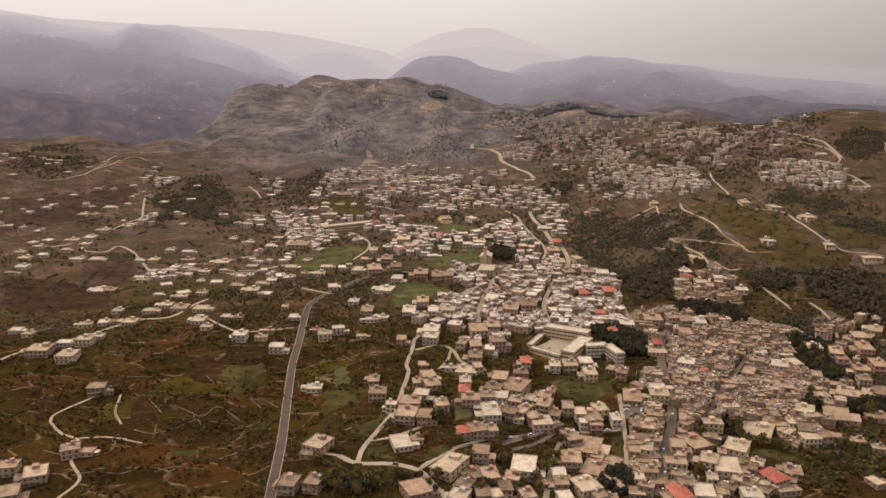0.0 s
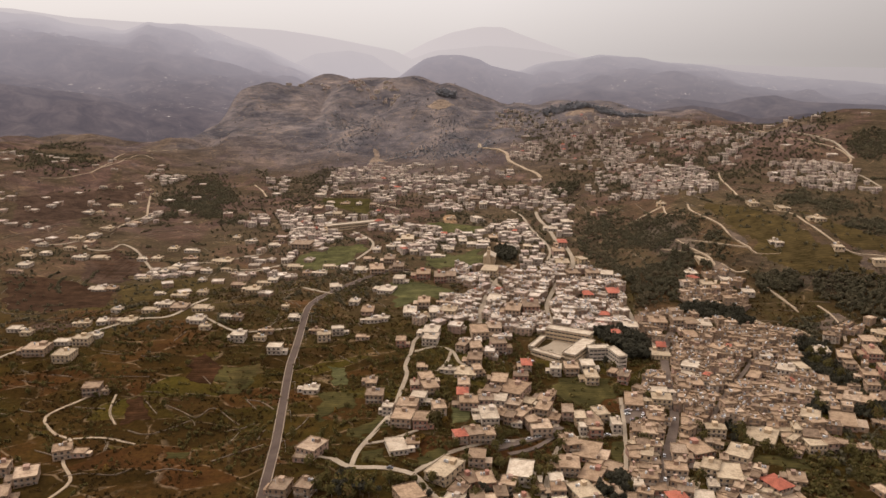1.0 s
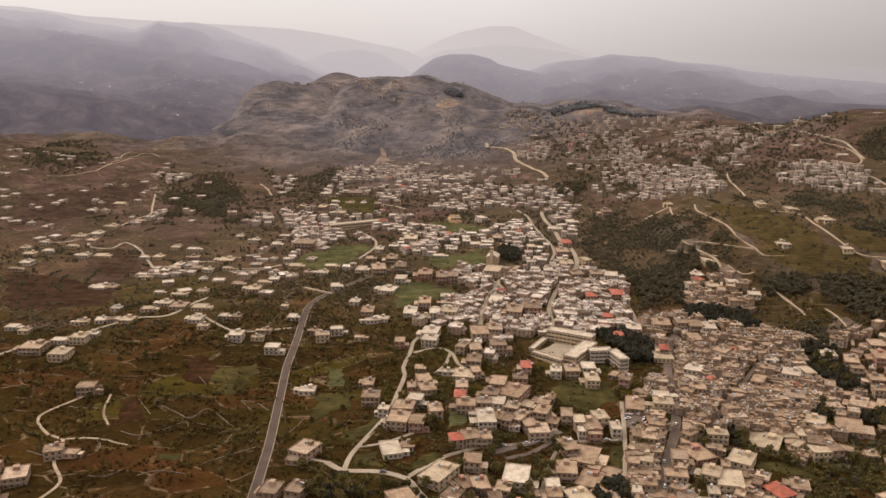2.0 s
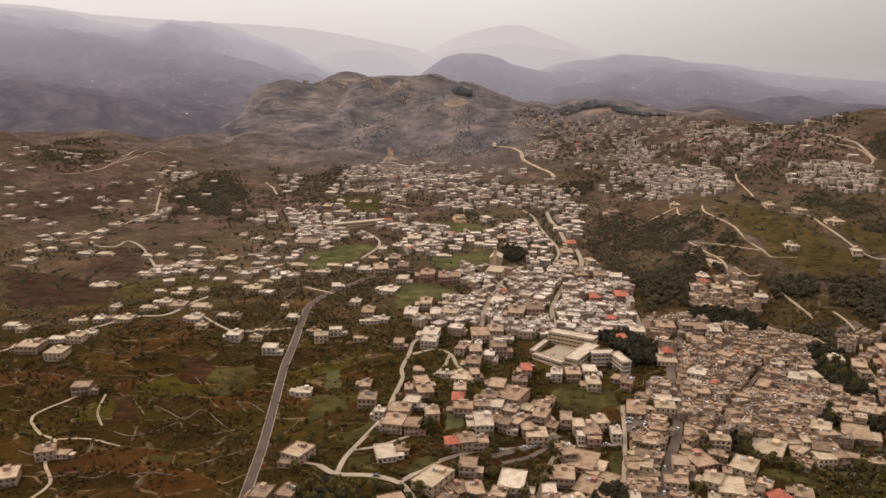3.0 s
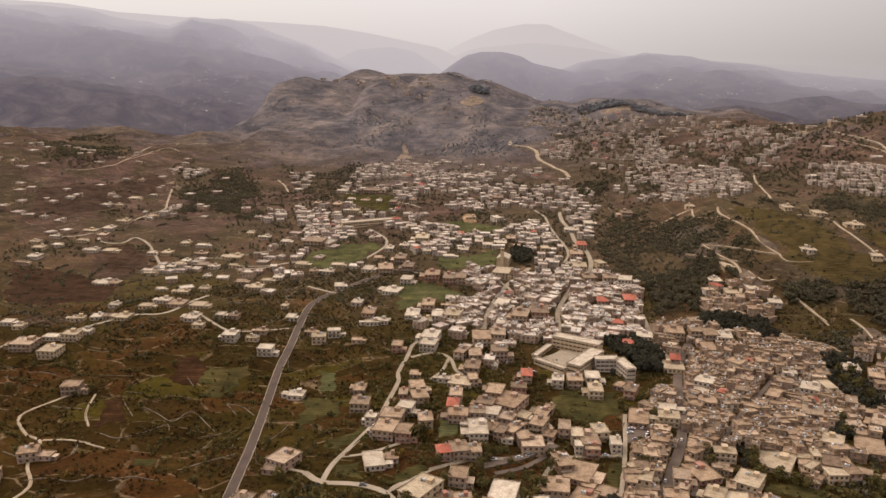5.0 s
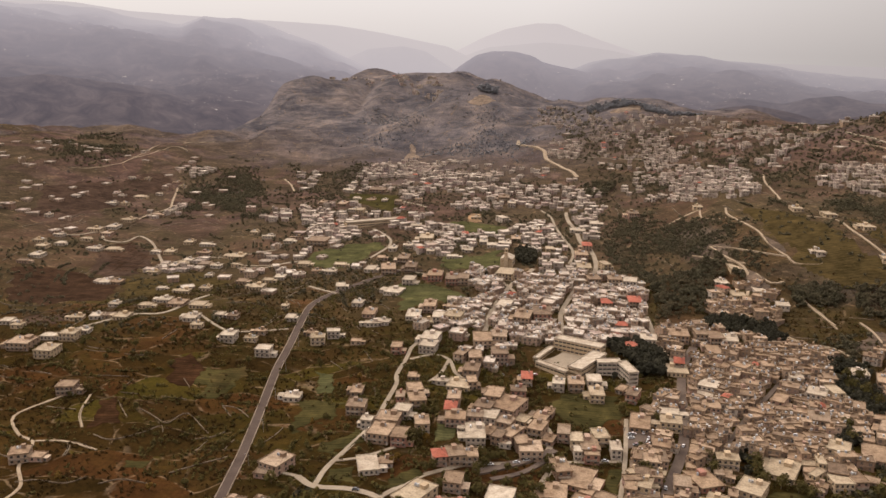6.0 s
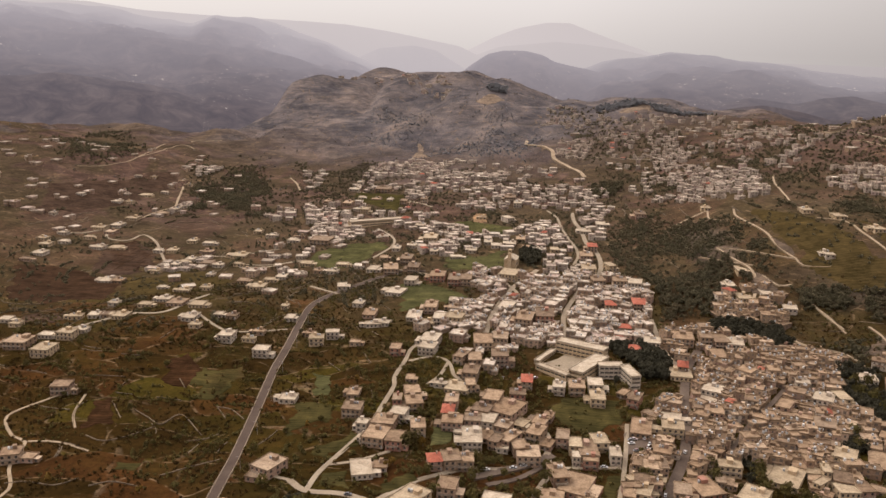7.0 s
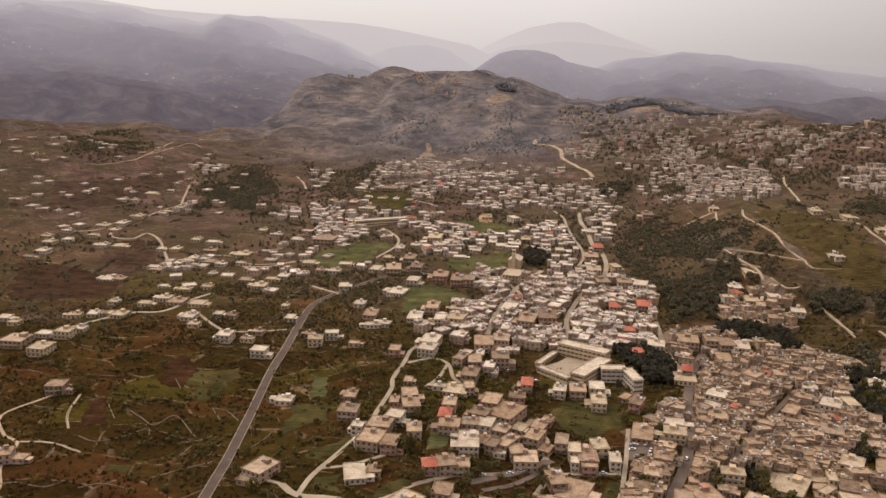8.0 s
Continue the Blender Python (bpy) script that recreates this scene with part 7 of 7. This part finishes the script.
pines = [clump_set(rng, 44, 2.6, 7.0, 1.15, 0.6) for _ in range(4)]
bushes = [clump_set(rng, 20, 1.7, 2.0, 0.75) for _ in range(5)]
far_bushes = [clump_set(rng, 10, 2.6, 3.2, 1.7) for _ in range(4)]
for poly, count, s0, s1, leafm, label in (
        (DISTRICTS["grove"], 260, .8, 1.25, PINE, "dense dark pine grove behind the school"), (DISTRICTS["grove2"], 150, .7, 1.1, PINE, "dark pine grove in the village"),
        (DISTRICTS["ravine_edge"], 260, .6, 1.1, PINE, "dark trees along the ravine's edge"), (DISTRICTS["east_gap"], 240, .5, .95, PINE, "dark trees in the hollow beside the old quarter"),
        (DISTRICTS["east_gap_low"], 90, .5, .9, PINE, "dark trees below the old quarter"), (DISTRICTS["east_gap_far"], 130, .5, .9, PINE, "dark trees on the eastern slope"),
        (DISTRICTS["garden_wood"], 70, .6, 1.0, PINE, "dark garden trees by the old quarter"), (DISTRICTS["gap_green"], 40, .4, .8, PINE, "dark trees in a garden of the old quarter"),
        (DISTRICTS["east_wood"], 240, .5, 1.0, MID_LEAF, "dark oak wood below the golden terraces"), (DISTRICTS["east_slope_wood"], 520, .4, .9, MID_LEAF, "dark oak wood on the eastern slope"),
        (DISTRICTS["ravine_wood"], 480, .4, .95, MID_LEAF, "dark oak wood on the ravine's side"), (DISTRICTS["ravine_head"], 160, .5, 1.1, MID_LEAF, "dark wood at the ravine's head"),
        
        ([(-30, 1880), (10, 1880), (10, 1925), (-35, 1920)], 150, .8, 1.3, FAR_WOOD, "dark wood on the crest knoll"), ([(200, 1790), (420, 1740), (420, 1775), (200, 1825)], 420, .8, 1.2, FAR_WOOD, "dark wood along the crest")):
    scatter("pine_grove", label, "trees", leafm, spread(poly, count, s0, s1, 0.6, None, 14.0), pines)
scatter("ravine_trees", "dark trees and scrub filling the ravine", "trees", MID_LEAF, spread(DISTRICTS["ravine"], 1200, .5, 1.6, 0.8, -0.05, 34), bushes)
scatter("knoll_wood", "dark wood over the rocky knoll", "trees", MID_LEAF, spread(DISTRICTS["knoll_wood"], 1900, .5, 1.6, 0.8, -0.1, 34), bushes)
scatter("hollow_wood", "oak scrub beside the upper village", "trees", MID_LEAF, spread(DISTRICTS["hollow_wood"], 700, .5, 1.5, 0.8, 0.02, 45), bushes)
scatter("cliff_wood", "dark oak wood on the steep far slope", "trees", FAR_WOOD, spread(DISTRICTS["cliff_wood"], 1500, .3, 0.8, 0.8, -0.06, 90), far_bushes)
scatter("hill_wood", "dark wood below the eastern hill's crest", "trees", MID_LEAF, spread(DISTRICTS["hill_wood"], 700, .6, 1.6, 0.8, -0.2, 40), bushes)
scatter("shoulder_scrub", "brown oak scrub on the eastern shoulder", "scrub", MID_LEAF, spread(DISTRICTS["shoulder_scrub"], 900, .5, 1.4, 0.8, -0.05, 30), bushes)
scatter("knoll_scrub", "dark scrub on the knoll's flank", "scrub", MID_LEAF, spread(DISTRICTS["knoll_flank"], 900, .4, 1.3, 0.8, -0.1, 26), bushes)
scatter("brow_scrub", "dark oak scrub below the western brow", "scrub", MID_LEAF, spread([(-843, 1590), (-792, 1669), (-700, 1572), (-617, 1416), (-650, 1305), (-702, 1327)], 900, .7, 1.8, 0.8, -0.1, 60), bushes)
scatter("bluff_scrub", "dark oak scrub on the rocky bluff", "scrub", MID_LEAF, spread([(-528, 1455), (-508, 1558), (-443, 1555), (-340, 1275), (-347, 1185), (-431, 1254)], 900, .6, 1.6, 0.8, -0.1, 45), bushes)
scatter("corner_trees", "dark trees on the low eastern slope", "trees", LEAF, spread([(249, 515), (302, 519), (263, 444), (214, 438)], 420, .6, 1.5, 0.5, -0.2, 25), bushes)
scatter("garden_bushes", "dark garden bushes between the near houses", "scrub", LEAF, spread([(-70, 400), (120, 400), (175, 640), (0, 700), (-60, 560)], 1300, .4, 1.3, 0.5), bushes)
scatter("edge_trees", "dark trees between the eastern houses", "trees", MID_LEAF, spread([(240, 470), (330, 470), (400, 700), (300, 700), (290, 580)], 900, .6, 1.6, 0.5, -0.2, 30), bushes)
NEAR = [(-390, 620), (-300, 400), (-60, 370), (120, 370), (420, 560), (460, 760), (300, 770), (150, 820), (-100, 860), (-300, 800)]
MID = [(-560, 900), (-390, 620), (-100, 700), (300, 740), (480, 760), (560, 1150), (300, 1300), (-200, 1350), (-600, 1300)]
FAR = [(-950, 1300), (-500, 1150), (-200, 1250), (300, 1250), (620, 1050), (760, 1350), (560, 1850), (150, 2050), (100, 2450), (-450, 2500), (-650, 2300), (-1000, 1750)]
def hedges(poly, count, smin, smax):
    """Bushes in rows along the contours, as they grow on terrace edges."""
    out = []
    for k in range(count):
        x, y = rng.uniform(min(p[0] for p in poly), max(p[0] for p in poly)), rng.uniform(min(p[1] for p in poly), max(p[1] for p in poly))
        if not inside(x, y, poly):
            continue
        for i in range(rng.randrange(4, 16)):
            dx, dy = land1(x + 6, y) - land1(x - 6, y), land1(x, y + 6) - land1(x, y - 6)
            g = math.hypot(dx, dy) + 1e-6
            step = rng.uniform(1.2, 2.6)
            x, y = x - step * dy / g + rng.gauss(0, .3), y + step * dx / g + rng.gauss(0, .5)
            if free(x, y, 0.8) and road_gap(x, y) > 1.2 and not any(inside(x, y, q_) for q_ in FIELDS):
                out.append((x, y, rng.uniform(smin, smax)))
    return out


scatter("hedge", "dark hedges along the near terrace edges", "hedge", LEAF, hedges(NEAR, 420, .4, 1.1), bushes)
scatter("field_hedge", "dark hedges along the middle terraces", "hedge", MID_LEAF, hedges(MID, 300, .6, 1.4), bushes)
scatter("scrub", "dark green scrub and hedges on the near terraces", "scrub", LEAF, spread(NEAR, 4200, .25, 0.85, 0.8, 0.10, 22), bushes)
scatter("dry_scrub", "dry brown brush on the near terraces", "scrub", SCRUB, spread(NEAR, 7500, .25, 0.8, 0.8, 0.0, 18), bushes)
scatter("hedge_trees", "dark trees and hedges among the fields", "scrub", MID_LEAF, spread(MID, 2200, .6, 1.5, 0.9, 0.05, 60), bushes)
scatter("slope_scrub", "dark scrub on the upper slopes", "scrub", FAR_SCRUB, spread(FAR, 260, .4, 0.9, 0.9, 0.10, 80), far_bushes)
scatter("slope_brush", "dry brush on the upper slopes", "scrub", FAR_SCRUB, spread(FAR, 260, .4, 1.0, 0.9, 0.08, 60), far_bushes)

scatter("garden_trees", "dark garden trees between the village houses", "trees", MID_LEAF, spread([(-260, 1100), (-130, 820), (-10, 700), (150, 640), (190, 760), (170, 1000), (190, 1180), (20, 1420), (-230, 1530)], 1400, .6, 1.4, 0.8, -0.12, 40), bushes)
scatter("slope_trees", "dark trees between the houses of the far slope", "trees", MID_LEAF, spread([(100, 1850), (480, 1650), (560, 1200), (400, 1000), (220, 1130), (170, 1350)], 2200, .8, 1.7, 0.8, -0.1, 50), bushes)

# dry-stone terrace walls along the contours
tv, tf = [], []
for region, count, reach in ((NEAR, 110, 22), (MID, 200, 36)):
    made = 0
    while made < count:
        x, y = rng.uniform(-560, 480), rng.uniform(390, 1250)
        if not inside(x, y, region) or not free(x, y, 5):
            continue
        line, steps = [], rng.randrange(5, int(reach / 2))
        for k in range(steps):
            e = 6.0
            dx, dy = land1(x + e, y) - land1(x - e, y), land1(x, y + e) - land1(x, y - e)
            g = math.hypot(dx, dy) + 1e-6
            x, y = x + 3.2 * -dy / g * 1.0, y + 3.2 * dx / g
            if not free(x, y, 2) or road_gap(x, y) < 1 or any(inside(x, y, q_) for q_ in FIELDS):
                break
            line.append(Vector((x, y, 0)))
        made += 1
        if len(line) < 4:
            continue
        v, f = ribbon(line, -0.22, 0.22, rng.uniform(0.25, 0.6), 1.8)
        k = len(tv)
        tv += v
        tf += [tuple(i + k for i in q_) for q_ in f]
tagged(new("terrace_walls", mesh_from("terrace_walls", tv, tf, STONE)), "low dry-stone terrace walls along the slopes", "wall", kind="stuff")

# ---- poles and parked cars ----
POLE = None
for k in range(4, len(main_line) - 4, 9):
    p, q_ = main_line[k], main_line[k + 1]
    t = (q_ - p).normalized()
    s = Vector((t.y, -t.x, 0))
    c = p + s * 7.4
    m = Matrix.Translation((c.x, c.y, land1(c.x, c.y) + 0.1)) @ Matrix.Rotation(math.atan2(-s.y, -s.x), 4, "Z")
    if POLE is None:
        POLE = new("street_lamp")
        part("pole", box_mesh("pole", [(-.09, -.09, -1, .09, .09, 8.5)], METAL, 0.03), POLE)
        part("arm", box_mesh("arm", [(0, -.05, 8.3, 1.9, .05, 8.45)], METAL), POLE)
        part("lamp_head", box_mesh("lamp_head", [(1.6, -.14, 8.2, 2.3, .14, 8.36)], CONCRETE, 0.04), POLE)
        tagged(POLE, "grey steel street lamp beside the road", "street lamp", "lamps along the main road")
        POLE.matrix_basis = m
    else:
        copy_thing(POLE, m)

CAR_PAINT = varied("car_paint", [(0.0, (0.6, 0.6, 0.6)), (0.3, (0.05, 0.05, 0.06)), (0.6, (0.7, 0.69, 0.67)), (0.85, (0.25, 0.03, 0.03)), (1.0, (0.3, 0.31, 0.33))], 0.05, 1.0, 0.3)
RUBBER, rn_, rl_, rb_ = mat("rubber", 0.9)
rb_.inputs["Base Color"].default_value = (0.02, 0.02, 0.02, 1)
CAR = None


def car(x, y, turn):
    global CAR
    m = pose(x, y, max(land1(x, y), land1(x + 1, y), land1(x, y + 1)) + 0.45, 0, 0, turn)
    if CAR is None:
        CAR = new("car")
        part("body", box_mesh("body", [(-2.1, -.85, .32, 2.1, .85, .85)], CAR_PAINT, 0.12), CAR)
        cab = [(-1.5, -.78, .85), (1.1, -.78, .85), (1.1, .78, .85), (-1.5, .78, .85), (-1.0, -.62, 1.42), (.5, -.62, 1.42), (.5, .62, 1.42), (-1.0, .62, 1.42)]
        part("windscreen", mesh_from("windscreen", cab, [(0, 1, 5, 4), (1, 2, 6, 5), (2, 3, 7, 6), (3, 0, 4, 7)], GLASS), CAR, "dark car windows")
        part("roof", box_mesh("roof", [(-1.05, -.66, 1.40, .55, .66, 1.47)], CAR_PAINT, 0.02), CAR)
        bm = bmesh.new()
        bmesh.ops.create_cone(bm, cap_ends=True, segments=12, radius1=.33, radius2=.33, depth=.22, matrix=Matrix.Rotation(radians(90), 4, "X"))
        wm = bpy.data.meshes.new("wheel")
        bm.to_mesh(wm)
        bm.free()
        wm.materials.append(RUBBER)
        for sx in (-1.3, 1.3):
            for sy in (-.8, .8):
                part("wheel", wm, CAR, at=Matrix.Translation((sx, sy, .33)))
        tagged(CAR, "small parked car on the village street", "car", "parked cars")
        CAR.matrix_basis = m
    else:
        copy_thing(CAR, m)


car(128, 535, 20)
car(128, 531, 20)
car(138, 529, 60)
car(138, 525, 60)
car(138, 521, 60)
car(129, 517, 0)
car(159, 526, 70)
car(128, 432, 75)
car(134, 450, 80)
car(103, 500, 0)
car(109, 501, 0)
car(47, 604, 80)
car(50, 622, 80)
car(60, 607, 10)
car(65, 606, 20)
car(70, 611, 30)
car(140, 477, 80)
car(67, 438, 75)
car(-28, 442, 0)
car(42, 482, 10)
car(57, 488, 10)
car(63, 492, 20)
car(130, 536, 10)
car(139, 532, 80)
car(137, 526, 80)
car(130, 523, 15)
car(137, 538, 60)
car(143, 536, 70)
